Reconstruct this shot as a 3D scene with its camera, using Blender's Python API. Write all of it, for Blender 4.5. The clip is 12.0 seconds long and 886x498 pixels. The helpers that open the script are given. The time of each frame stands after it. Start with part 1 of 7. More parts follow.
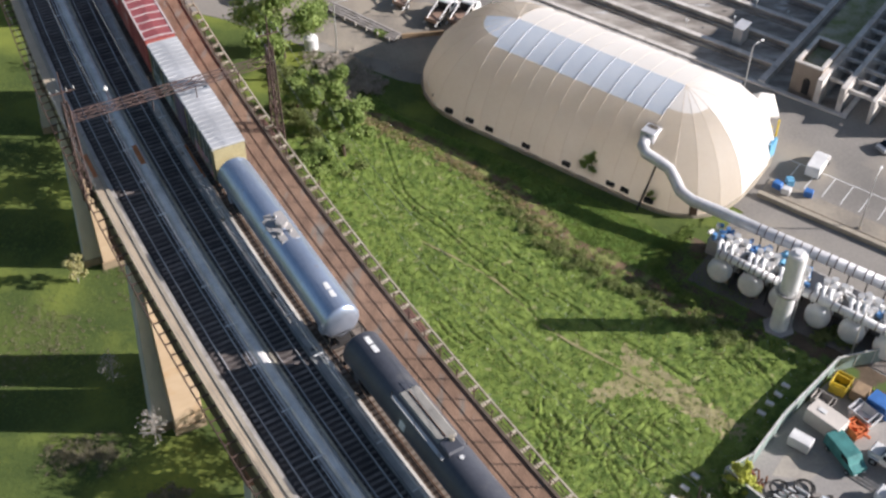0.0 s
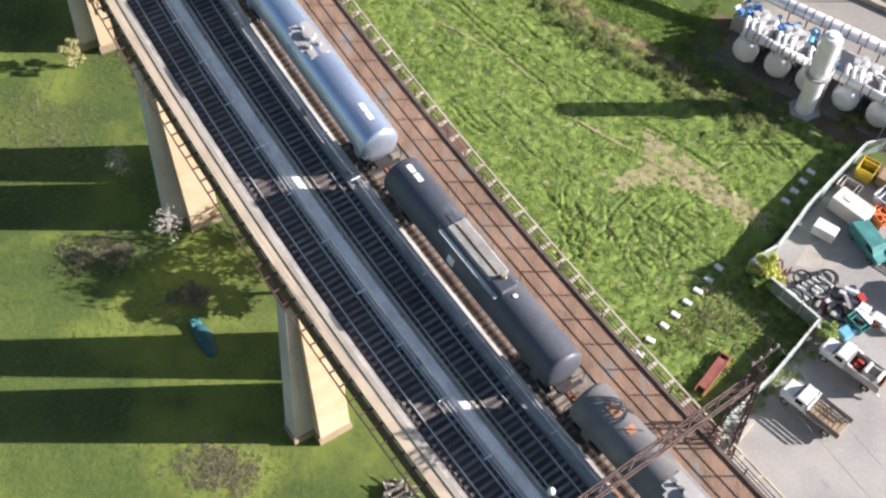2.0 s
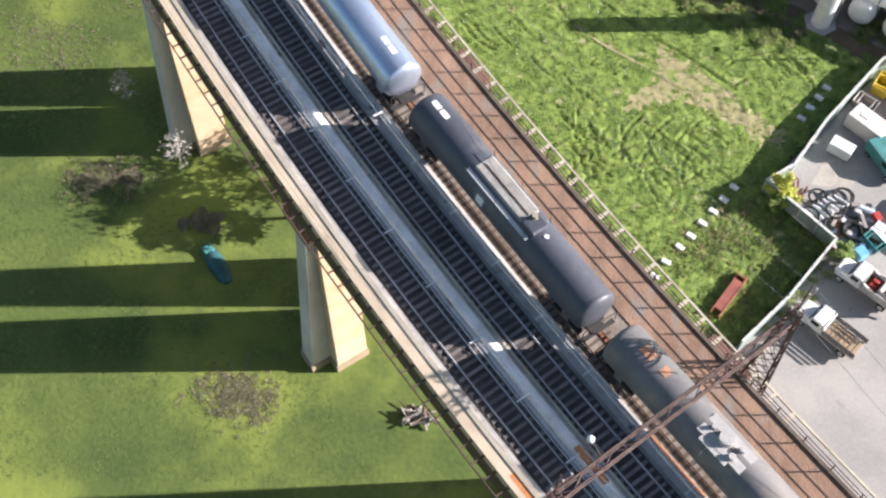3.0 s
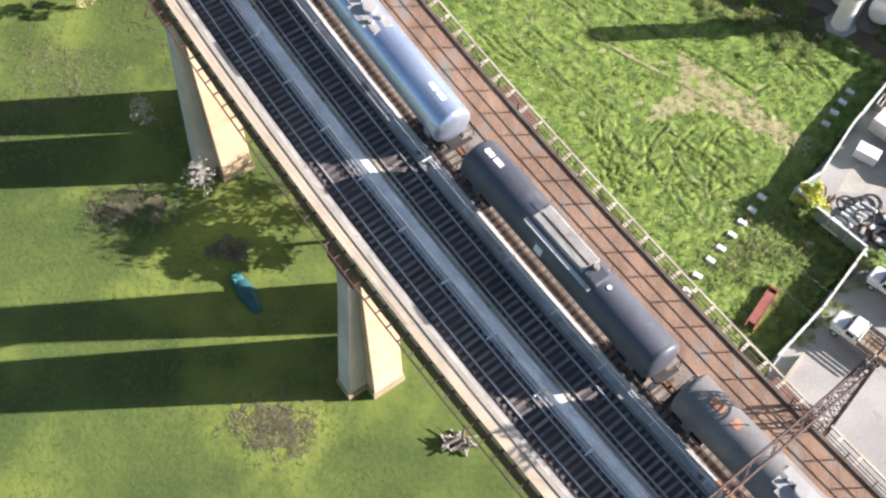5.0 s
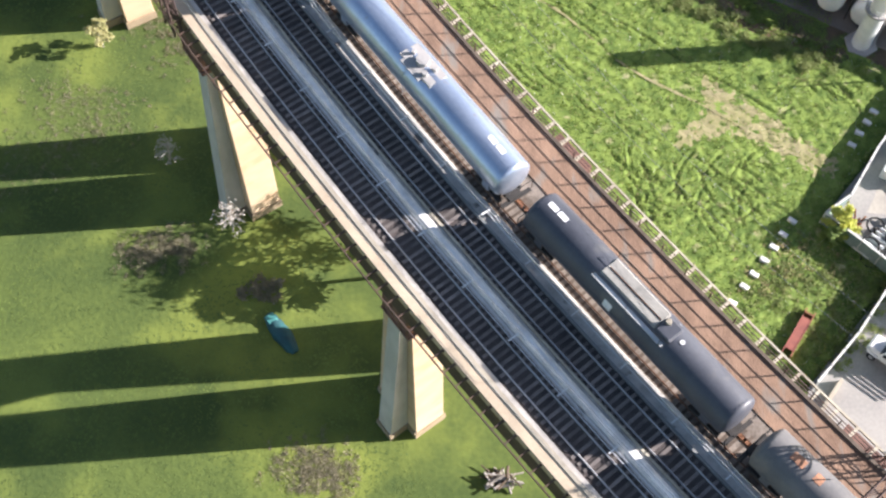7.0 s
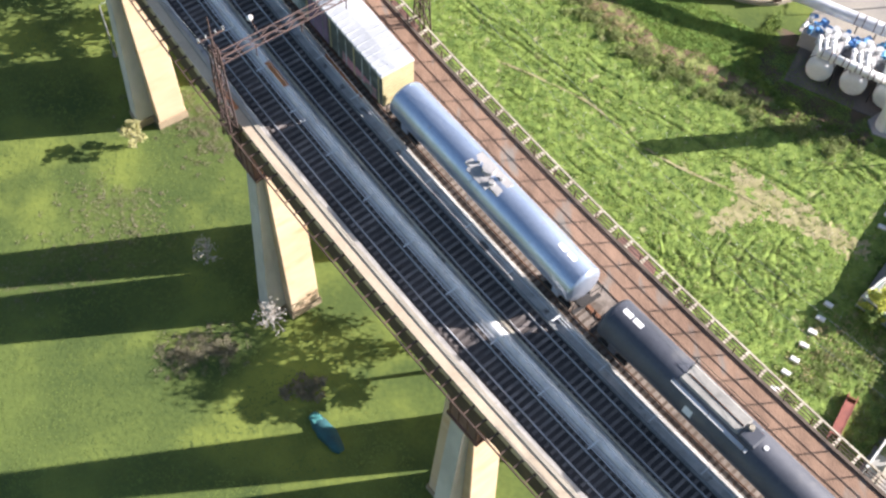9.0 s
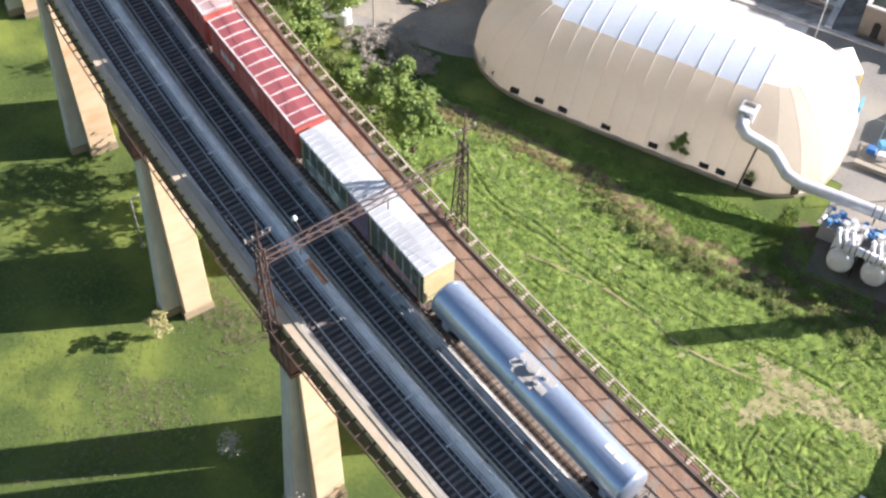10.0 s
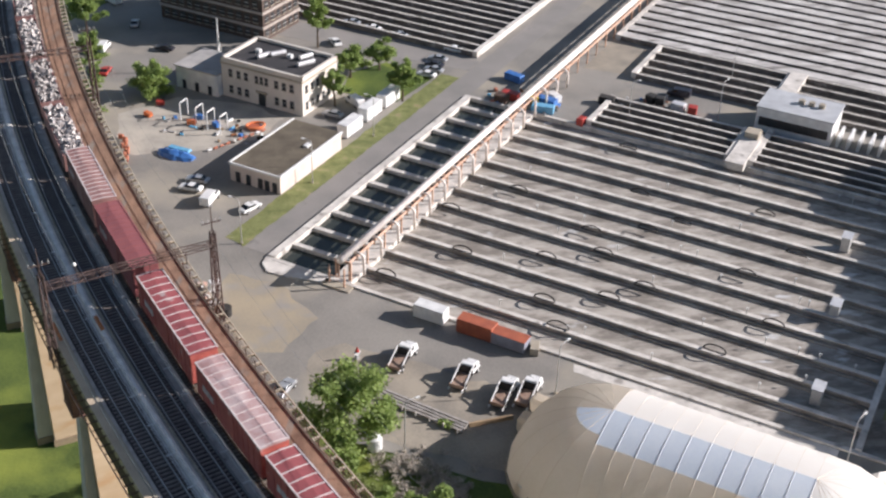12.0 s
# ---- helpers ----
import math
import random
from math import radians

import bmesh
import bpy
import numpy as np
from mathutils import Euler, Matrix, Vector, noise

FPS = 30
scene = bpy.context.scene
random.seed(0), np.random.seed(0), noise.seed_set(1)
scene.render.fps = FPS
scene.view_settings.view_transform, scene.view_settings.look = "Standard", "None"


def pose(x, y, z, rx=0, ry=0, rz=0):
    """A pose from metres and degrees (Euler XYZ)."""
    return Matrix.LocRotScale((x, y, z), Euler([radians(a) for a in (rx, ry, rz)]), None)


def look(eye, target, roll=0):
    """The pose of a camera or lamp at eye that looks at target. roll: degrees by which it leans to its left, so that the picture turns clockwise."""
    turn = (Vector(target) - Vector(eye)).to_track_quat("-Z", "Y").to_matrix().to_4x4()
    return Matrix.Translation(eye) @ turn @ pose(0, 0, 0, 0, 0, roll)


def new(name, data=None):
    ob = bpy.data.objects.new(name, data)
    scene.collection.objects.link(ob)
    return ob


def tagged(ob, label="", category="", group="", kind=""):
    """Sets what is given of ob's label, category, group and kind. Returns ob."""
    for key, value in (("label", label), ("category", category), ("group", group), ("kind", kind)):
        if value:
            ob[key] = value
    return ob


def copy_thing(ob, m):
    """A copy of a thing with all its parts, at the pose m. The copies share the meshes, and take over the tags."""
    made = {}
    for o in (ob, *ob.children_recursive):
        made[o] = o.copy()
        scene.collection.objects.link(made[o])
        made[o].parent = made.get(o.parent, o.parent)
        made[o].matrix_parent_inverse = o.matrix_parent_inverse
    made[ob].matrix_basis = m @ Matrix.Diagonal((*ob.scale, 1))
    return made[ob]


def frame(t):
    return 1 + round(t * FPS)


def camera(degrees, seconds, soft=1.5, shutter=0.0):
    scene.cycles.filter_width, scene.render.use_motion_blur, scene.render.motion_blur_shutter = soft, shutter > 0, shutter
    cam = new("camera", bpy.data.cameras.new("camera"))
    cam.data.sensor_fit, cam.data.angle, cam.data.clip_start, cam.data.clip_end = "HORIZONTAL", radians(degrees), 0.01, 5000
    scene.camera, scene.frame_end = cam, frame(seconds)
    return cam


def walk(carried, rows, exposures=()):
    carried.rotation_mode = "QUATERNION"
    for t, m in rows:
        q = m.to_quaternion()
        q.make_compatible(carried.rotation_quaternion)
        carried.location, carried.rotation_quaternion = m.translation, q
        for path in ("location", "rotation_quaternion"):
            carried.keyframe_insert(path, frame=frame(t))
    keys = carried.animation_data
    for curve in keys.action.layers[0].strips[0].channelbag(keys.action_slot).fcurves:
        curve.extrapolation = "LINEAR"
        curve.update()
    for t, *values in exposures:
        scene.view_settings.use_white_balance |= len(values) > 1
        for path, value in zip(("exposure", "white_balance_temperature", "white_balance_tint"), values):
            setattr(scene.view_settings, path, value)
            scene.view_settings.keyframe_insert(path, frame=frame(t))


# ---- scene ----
cam = camera(40.0, 12.0, soft=2.4, shutter=0.12)
# seconds, place, then yaw, pitch and roll in degrees
PATH = [
    (0.0, 4.87, -11.28, 111.32, 2.18, -43.70, 0.50),
    (0.5, 3.52, -8.95, 111.37, 1.39, -50.35, 0.90),
    (1.0, 2.22, -6.89, 111.71, 0.90, -52.90, 1.10),
    (1.5, 0.92, -5.09, 112.04, 0.55, -55.04, 1.30),
    (2.0, -0.46, -3.29, 112.46, -0.00, -56.38, 1.60),
    (2.5, -1.77, -1.69, 112.65, -0.50, -58.83, 1.80),
    (3.0, -3.19, -0.19, 113.02, -1.31, -61.28, 2.10),
    (5.0, -8.33, 5.21, 114.83, -3.32, -62.77, 2.10),
    (5.5, -9.95, 6.50, 115.25, -3.58, -62.81, 2.20),
    (6.0, -11.36, 7.59, 115.57, -3.70, -62.81, 2.10),
    (6.5, -12.79, 8.60, 115.82, -4.79, -62.93, 2.40),
    (8.5, -18.82, 11.82, 117.11, -7.52, -62.98, 3.10),
    (9.0, -20.54, 12.53, 117.63, -7.56, -59.86, 2.80),
    (9.5, -22.17, 13.24, 117.95, -7.32, -56.44, 2.50),
    (10.0, -23.81, 14.22, 118.35, -7.16, -51.54, 2.50),
    (10.5, -25.54, 15.18, 118.63, -7.05, -47.41, 2.50),
    (11.0, -27.47, 16.04, 118.91, -6.80, -41.95, 2.50),
    (11.5, -29.06, 16.36, 118.64, -6.92, -35.97, 2.20),
    (12.0, -30.27, 16.99, 118.79, -7.07, -32.30, 2.10),
]


def camera_pose(x, y, z, yaw, pitch, roll):
    a, p = radians(yaw), radians(pitch)
    ahead = Vector((-math.sin(a) * math.cos(p), math.cos(a) * math.cos(p), math.sin(p)))
    return look((x, y, z), Vector((x, y, z)) + ahead, roll)


EXPOSURES = [(0.0, 0.77), (0.6, 1.08), (1.5, 1.28), (2.5, 1.42), (6.0, 1.63), (9.0, 1.66), (10.0, 1.54), (10.5, 1.20), (11.0, 1.07), (12.0, 0.72)]
walk(cam, [(row[0], camera_pose(*row[1:])) for row in PATH], [(t, stops, 6320, 11) for t, stops in EXPOSURES])

# ---------------------------------------------------------------- daylight
SUN_EL = radians(23.3)
world = bpy.data.worlds.new("world")
scene.world = world
world.use_nodes = True
wn = world.node_tree.nodes
sky = wn.new("ShaderNodeTexSky")
sky.sky_type, sky.sun_disc = "NISHITA", False
sky.sun_elevation, sky.sun_rotation = SUN_EL, radians(88.0)
world.node_tree.links.new(sky.outputs[0], wn["Background"].inputs[0])
wn["Background"].inputs[1].default_value = 0.058
sun = new("sun", bpy.data.lights.new("sun", "SUN"))
sun.data.energy, sun.data.angle, sun.data.color = 5.0, radians(0.5), (1.0, 0.92, 0.89)
sun.matrix_world = look((math.cos(SUN_EL) * 300, 10.5, math.sin(SUN_EL) * 300), (0, 0, 0))


# ---------------------------------------------------------------- materials
def material(name, colour, second=None, rough=0.8, metal=0.0, scale=1.0, fine=12.0, bump=0.15, amount=0.5, vary=0.0, stretch=None, spots=None, translucent=0.0):
    """Two scales of noise between two colours, with fine relief; vary: spread of brightness between pieces;
    spots: a third colour in ragged patches (colour, scale, threshold, width of the edge)."""
    m = bpy.data.materials.new(name)
    m.use_nodes = True
    n, l = m.node_tree.nodes, m.node_tree.links
    b = n["Principled BSDF"]
    b.inputs["Roughness"].default_value, b.inputs["Metallic"].default_value = rough, metal
    if rough >= 0.95:
        b.inputs["Specular IOR Level"].default_value = 0.1
    second = second or tuple(c * 0.7 for c in colour)
    tc = n.new("ShaderNodeNewGeometry").outputs["Position"]
    if stretch:
        mp = n.new("ShaderNodeMapping")
        mp.inputs["Rotation"].default_value = (0, 0, radians(stretch[0]))
        mp.inputs["Scale"].default_value = stretch[1]
        l.new(tc, mp.inputs[0])
        tc = mp.outputs[0]

    def noise_at(s, detail):
        t = n.new("ShaderNodeTexNoise")
        t.inputs["Scale"].default_value, t.inputs["Detail"].default_value = s, detail
        l.new(tc, t.inputs["Vector"])
        return t.outputs["Fac"]

    big, small = noise_at(scale, 5), noise_at(fine, 6)
    mix = n.new("ShaderNodeMath")
    mix.operation = "MULTIPLY_ADD"
    l.new(small, mix.inputs[0])
    mix.inputs[1].default_value = 0.6
    half = n.new("ShaderNodeMath")
    half.operation = "MULTIPLY_ADD"
    l.new(big, half.inputs[0])
    half.inputs[1].default_value, half.inputs[2].default_value = 1.4, -0.5
    l.new(half.outputs[0], mix.inputs[2])
    ramp = n.new("ShaderNodeValToRGB")
    ramp.color_ramp.elements[0].position, ramp.color_ramp.elements[1].position = 0.5 - amount / 2, 0.5 + amount / 2
    ramp.color_ramp.elements[0].color, ramp.color_ramp.elements[1].color = (*second, 1), (*colour, 1)
    l.new(mix.outputs[0], ramp.inputs[0])
    out = ramp.outputs[0]
    if spots:
        sp = noise_at(spots[1], 6)
        cut = n.new("ShaderNodeValToRGB")
        cut.color_ramp.elements[0].position, cut.color_ramp.elements[1].position = spots[2], spots[2] + (spots[3] if len(spots) > 3 else 0.1)
        l.new(sp, cut.inputs[0])
        mx = n.new("ShaderNodeMix")
        mx.data_type = "RGBA"
        l.new(cut.outputs[0], mx.inputs[0])
        l.new(out, mx.inputs[6])
        mx.inputs[7].default_value = (*spots[0], 1)
        out = mx.outputs[2]
    if vary:
        info = n.new("ShaderNodeObjectInfo")
        k = n.new("ShaderNodeMath")
        k.operation = "MULTIPLY_ADD"
        l.new(info.outputs["Random"], k.inputs[0])
        k.inputs[1].default_value, k.inputs[2].default_value = 2 * vary, 1 - vary
        hsv = n.new("ShaderNodeHueSaturation")
        l.new(k.outputs[0], hsv.inputs["Value"])
        l.new(out, hsv.inputs["Color"])
        out = hsv.outputs[0]
    l.new(out, b.inputs["Base Color"])
    if translucent:
        thin = n.new("ShaderNodeBsdfTranslucent")
        l.new(out, thin.inputs["Color"])
        both = n.new("ShaderNodeMixShader")
        both.inputs[0].default_value = translucent
        l.new(b.outputs[0], both.inputs[1])
        l.new(thin.outputs[0], both.inputs[2])
        l.new(both.outputs[0], n["Material Output"].inputs["Surface"])
    if bump:
        bp = n.new("ShaderNodeBump")
        bp.inputs["Strength"].default_value, bp.inputs["Distance"].default_value = bump, 0.05
        l.new(small, bp.inputs["Height"])
        l.new(bp.outputs[0], b.inputs["Normal"])
    return m


M = {}
M["grass"] = material("grass", (0.126, 0.166, 0.044), (0.070, 0.102, 0.032), 0.95, scale=0.11, fine=1.9, bump=1.0, amount=0.45, spots=((0.228, 0.268, 0.058), 0.055, 0.50, 0.16))
M["meadow"] = material("meadow", (0.228, 0.305, 0.074), (0.100, 0.155, 0.040), 0.95, scale=0.9, fine=6.5, bump=1.0, amount=0.38, spots=((0.36, 0.345, 0.18), 0.6, 0.62, 0.1))
M["blades"] = material("blades", (0.245, 0.325, 0.070), (0.120, 0.185, 0.038), 0.9, translucent=0.4, scale=0.35, fine=3.5, bump=0, amount=0.55)
M["weeds"] = material("weeds", (0.30, 0.34, 0.13), (0.17, 0.215, 0.07), 0.9, translucent=0.5, scale=0.5, fine=4, bump=0, amount=0.6)
M["dryweeds"] = material("dryweeds", (0.50, 0.425, 0.24), (0.34, 0.29, 0.14), 0.9, translucent=0.5, scale=0.5, fine=4, bump=0, amount=0.6)
M["mud"] = material("mud", (0.235, 0.165, 0.105), (0.130, 0.095, 0.060), 0.95, scale=0.7, fine=4, bump=1.0, spots=((0.25, 0.275, 0.095), 0.6, 0.49, 0.08))
M["track_dirt"] = material("track_dirt", (0.36, 0.315, 0.185), (0.255, 0.245, 0.11), 0.95, scale=0.5, fine=4, bump=0.5, amount=0.6)
M["asphalt"] = material("asphalt", (0.285, 0.265, 0.234), (0.192, 0.180, 0.162), 0.9, scale=0.07, fine=2.4, bump=0.1, amount=0.5, spots=((0.335, 0.30, 0.24), 0.05, 0.53, 0.14))
M["road"] = material("road", (0.27, 0.25, 0.23), (0.21, 0.20, 0.185), 0.85, scale=0.1, fine=4, bump=0.1, spots=((0.17, 0.16, 0.15), 0.2, 0.66))
M["yard"] = material("yard", (0.36, 0.34, 0.31), (0.25, 0.24, 0.225), 0.9, scale=0.12, fine=3, bump=0.1, spots=((0.18, 0.17, 0.16), 0.3, 0.66))
M["sand"] = material("sand", (0.365, 0.322, 0.258), (0.245, 0.222, 0.188), 0.95, scale=0.15, fine=2.5, bump=0.2, amount=0.45)
M["tan_dirt"] = material("tan_dirt", (0.385, 0.325, 0.235), (0.30, 0.265, 0.21), 0.95, scale=0.12, fine=2.0, bump=0.2, amount=0.5, spots=((0.30, 0.28, 0.25), 0.2, 0.5, 0.2))
M["concrete"] = material("concrete", (0.42, 0.37, 0.29), (0.30, 0.265, 0.21), 0.9, scale=0.25, fine=3, bump=0.1, stretch=(0, (1, 1, 0.35)))
M["ledge"] = material("ledge", (0.54, 0.44, 0.315), (0.42, 0.335, 0.24), 0.9, scale=0.3, fine=4, bump=0.1)
M["pier"] = material("pier", (0.62, 0.48, 0.325), (0.50, 0.36, 0.225), 0.9, scale=0.35, fine=1.2, bump=0.06, amount=0.6, stretch=(0, (0.35, 0.35, 0.8)), spots=((0.50, 0.31, 0.16), 0.55, 0.55, 0.18))
M["plinth"] = material("plinth", (0.36, 0.28, 0.18), (0.26, 0.20, 0.13), 0.9, scale=0.4, fine=3, bump=0.1)
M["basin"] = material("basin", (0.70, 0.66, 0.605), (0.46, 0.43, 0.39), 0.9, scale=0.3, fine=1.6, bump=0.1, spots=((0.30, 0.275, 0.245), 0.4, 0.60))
M["basin_floor"] = material("basin_floor", (0.43, 0.395, 0.345), (0.205, 0.182, 0.155), 0.85, scale=0.4, fine=2.2, bump=0.3, amount=0.42, stretch=(33.75, (0.4, 1.1, 1)), spots=((0.56, 0.56, 0.55), 0.3, 0.64, 0.06))
M["water"] = material("water", (0.05, 0.055, 0.045), (0.035, 0.04, 0.035), 0.12, scale=0.1, fine=2, bump=0.05)
M["ballast"] = material("ballast", (0.105, 0.090, 0.084), (0.045, 0.039, 0.038), 0.95, scale=0.4, fine=9, bump=0.8, amount=0.7)
M["brown_ballast"] = material("brown_ballast", (0.34, 0.222, 0.155), (0.165, 0.108, 0.078), 0.95, scale=0.35, fine=7, bump=0.8, amount=0.6, stretch=(-34, (1.6, 0.5, 1)), spots=((0.235, 0.205, 0.175), 0.5, 0.56, 0.12))
M["grey_ballast"] = material("grey_ballast", (0.30, 0.255, 0.215), (0.13, 0.108, 0.09), 0.95, scale=0.6, fine=5, bump=0.8)
M["tie"] = material("tie", (0.205, 0.176, 0.160), (0.118, 0.102, 0.094), 0.9, scale=1.0, fine=8, bump=0.2, vary=0.3)
M["rail"] = material("rail", (0.62, 0.61, 0.60), (0.40, 0.39, 0.38), 0.45, 0.2, scale=0.3, fine=6, bump=0.05)
M["rusty_rail"] = material("rusty_rail", (0.16, 0.085, 0.05), (0.09, 0.05, 0.035), 0.8, 0.2, scale=0.5, fine=8, bump=0.1)
M["walkway"] = material("walkway", (0.86, 0.83, 0.78), (0.60, 0.58, 0.55), 0.7, scale=0.5, fine=3, bump=0.08, spots=((0.38, 0.37, 0.36), 0.6, 0.66))
M["rust"] = material("rust", (0.30, 0.12, 0.05), (0.14, 0.06, 0.03), 0.85, scale=0.8, fine=6, bump=0.2)
M["orange_rust"] = material("orange_rust", (0.62, 0.22, 0.07), (0.40, 0.15, 0.06), 0.8, scale=1.5, fine=6, bump=0.1)
M["brown_steel"] = material("brown_steel", (0.12, 0.075, 0.055), (0.06, 0.04, 0.035), 0.75, 0.2, scale=0.7, fine=5, bump=0.1)
M["mast"] = material("mast", (0.11, 0.068, 0.057), (0.065, 0.042, 0.037), 0.8, 0.1, scale=0.7, fine=5, bump=0.1)
M["pale_steel"] = material("pale_steel", (0.54, 0.49, 0.38), (0.33, 0.28, 0.21), 0.7, 0.1, scale=0.6, fine=5, bump=0.1)
M["dark"] = material("dark", (0.03, 0.03, 0.03), (0.015, 0.015, 0.015), 0.8, scale=1, fine=6, bump=0.05)
M["silver_tank"] = material("silver_tank", (0.50, 0.57, 0.69), (0.39, 0.46, 0.58), 0.33, 0.72, scale=0.25, fine=3, bump=0.02, spots=((0.40, 0.30, 0.22), 0.6, 0.66, 0.12))
M["black_tank"] = material("black_tank", (0.078, 0.083, 0.100), (0.052, 0.056, 0.070), 0.48, scale=0.3, fine=4, bump=0.02, spots=((0.13, 0.127, 0.122), 0.35, 0.60, 0.16))
M["white_roof"] = material("white_roof", (0.56, 0.57, 0.58), (0.42, 0.43, 0.44), 0.5, 0.1, scale=0.3, fine=4, bump=0.03)
M["reefer_side"] = material("reefer_side", (0.105, 0.118, 0.100), (0.058, 0.068, 0.060), 0.7, scale=0.6, fine=3, bump=0.03, spots=((0.18, 0.19, 0.175), 0.5, 0.62))
M["reefer_end"] = material("reefer_end", (0.48, 0.42, 0.24), (0.36, 0.31, 0.17), 0.7, scale=0.6, fine=5, bump=0.05)
M["red_car"] = material("red_car", (0.50, 0.14, 0.11), (0.38, 0.09, 0.075), 0.65, scale=0.5, fine=4, bump=0.05, spots=((0.56, 0.30, 0.27), 0.5, 0.63))
M["red_roof"] = material("red_roof", (0.33, 0.085, 0.09), (0.26, 0.07, 0.075), 0.7, scale=0.5, fine=5, bump=0.05, spots=((0.45, 0.38, 0.36), 0.5, 0.66))
M["pale_roof"] = material("pale_roof", (0.52, 0.42, 0.41), (0.38, 0.22, 0.21), 0.7, scale=0.5, fine=5, bump=0.05)
M["plain_red_roof"] = material("plain_red_roof", (0.30, 0.10, 0.10), (0.24, 0.08, 0.085), 0.6, scale=0.3, fine=4, bump=0.04)
M["brown_roof"] = material("brown_roof", (0.36, 0.20, 0.18), (0.25, 0.13, 0.12), 0.7, scale=0.5, fine=5, bump=0.05)
M["rib"] = material("rib", (0.66, 0.60, 0.58), (0.50, 0.40, 0.38), 0.6, scale=1, fine=6, bump=0.03)
M["scrap"] = material("scrap", (0.50, 0.47, 0.45), (0.20, 0.17, 0.16), 0.6, 0.2, scale=1.2, fine=6, bump=0.3, vary=0.3)
M["white_paint"] = material("white_paint", (0.78, 0.78, 0.76), (0.62, 0.62, 0.61), 0.5, scale=0.6, fine=5, bump=0.03)
M["cream"] = material("cream", (0.67, 0.62, 0.555), (0.56, 0.515, 0.46), 0.8, scale=0.3, fine=4, bump=0.05)
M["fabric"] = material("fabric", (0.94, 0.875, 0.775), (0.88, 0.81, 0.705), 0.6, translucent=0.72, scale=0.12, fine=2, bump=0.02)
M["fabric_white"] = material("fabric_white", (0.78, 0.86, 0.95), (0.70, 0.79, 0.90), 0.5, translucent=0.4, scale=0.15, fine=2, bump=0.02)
M["seam"] = material("seam", (0.80, 0.71, 0.585), (0.72, 0.63, 0.51), 0.7, scale=1, fine=5, bump=0.03)
M["duct"] = material("duct", (0.70, 0.70, 0.70), (0.54, 0.54, 0.55), 0.45, 0.3, scale=0.7, fine=5, bump=0.03)
M["blue"] = material("blue", (0.06, 0.19, 0.50), (0.04, 0.13, 0.36), 0.5, scale=1, fine=6, bump=0.1)
M["light_blue"] = material("light_blue", (0.16, 0.42, 0.62), (0.12, 0.32, 0.50), 0.5, scale=1, fine=6, bump=0.05)
M["teal"] = material("teal", (0.07, 0.26, 0.245), (0.04, 0.16, 0.155), 0.6, scale=1, fine=6, bump=0.05)
M["teal_dark"] = material("teal_dark", (0.02, 0.10, 0.11), (0.015, 0.06, 0.07), 0.7, scale=1, fine=6, bump=0.1)
M["yellow"] = material("yellow", (0.62, 0.48, 0.05), (0.50, 0.36, 0.04), 0.5, scale=1, fine=6, bump=0.03)
M["orange"] = material("orange", (0.68, 0.19, 0.06), (0.55, 0.14, 0.05), 0.6, scale=1, fine=6, bump=0.05)
M["red"] = material("red", (0.45, 0.05, 0.04), (0.30, 0.04, 0.03), 0.5, scale=1, fine=6, bump=0.05)
M["container_red"] = material("container_red", (0.42, 0.12, 0.06), (0.30, 0.085, 0.05), 0.7, scale=0.6, fine=4, bump=0.08)
M["rubber"] = material("rubber", (0.025, 0.025, 0.026), (0.015, 0.015, 0.015), 0.9, scale=2, fine=9, bump=0.1)
M["chassis"] = material("chassis", (0.05, 0.045, 0.042), (0.03, 0.028, 0.026), 0.8, 0.2, scale=1, fine=6, bump=0.1)
M["car_glass"] = material("car_glass", (0.02, 0.025, 0.03), (0.015, 0.018, 0.02), 0.08, scale=1, fine=4, bump=0)
M["window_glass"] = material("window_glass", (0.035, 0.038, 0.042), (0.02, 0.022, 0.025), 0.35, scale=1, fine=4, bump=0)
M["silver_car"] = material("silver_car", (0.52, 0.53, 0.54), (0.44, 0.45, 0.46), 0.3, 0.5, scale=1, fine=4, bump=0)
M["dark_car"] = material("dark_car", (0.04, 0.04, 0.055), (0.03, 0.03, 0.04), 0.3, 0.3, scale=1, fine=4, bump=0)
M["roofing"] = material("roofing", (0.05, 0.047, 0.05), (0.03, 0.03, 0.032), 0.9, scale=0.3, fine=3, bump=0.1, spots=((0.11, 0.10, 0.09), 0.3, 0.64))
M["gravel_roof"] = material("gravel_roof", (0.17, 0.145, 0.11), (0.11, 0.095, 0.075), 0.95, scale=0.3, fine=5, bump=0.2)
M["grey_roof"] = material("grey_roof", (0.42, 0.40, 0.38), (0.30, 0.29, 0.28), 0.9, scale=0.3, fine=5, bump=0.1)
M["brick_dark"] = material("brick_dark", (0.105, 0.075, 0.062), (0.07, 0.05, 0.042), 0.9, scale=0.4, fine=6, bump=0.1)
M["brick"] = material("brick", (0.30, 0.20, 0.15), (0.22, 0.145, 0.11), 0.9, scale=0.4, fine=8, bump=0.1)
M["bark"] = material("bark", (0.13, 0.10, 0.075), (0.07, 0.055, 0.04), 0.95, scale=1, fine=8, bump=0.3)
M["pale_bark"] = material("pale_bark", (0.40, 0.37, 0.33), (0.28, 0.25, 0.22), 0.95, scale=1, fine=8, bump=0.2)
M["leaf"] = material("leaf", (0.38, 0.475, 0.155), (0.205, 0.290, 0.080), 0.7, translucent=0.5, scale=0.4, fine=3, bump=0, amount=0.7)
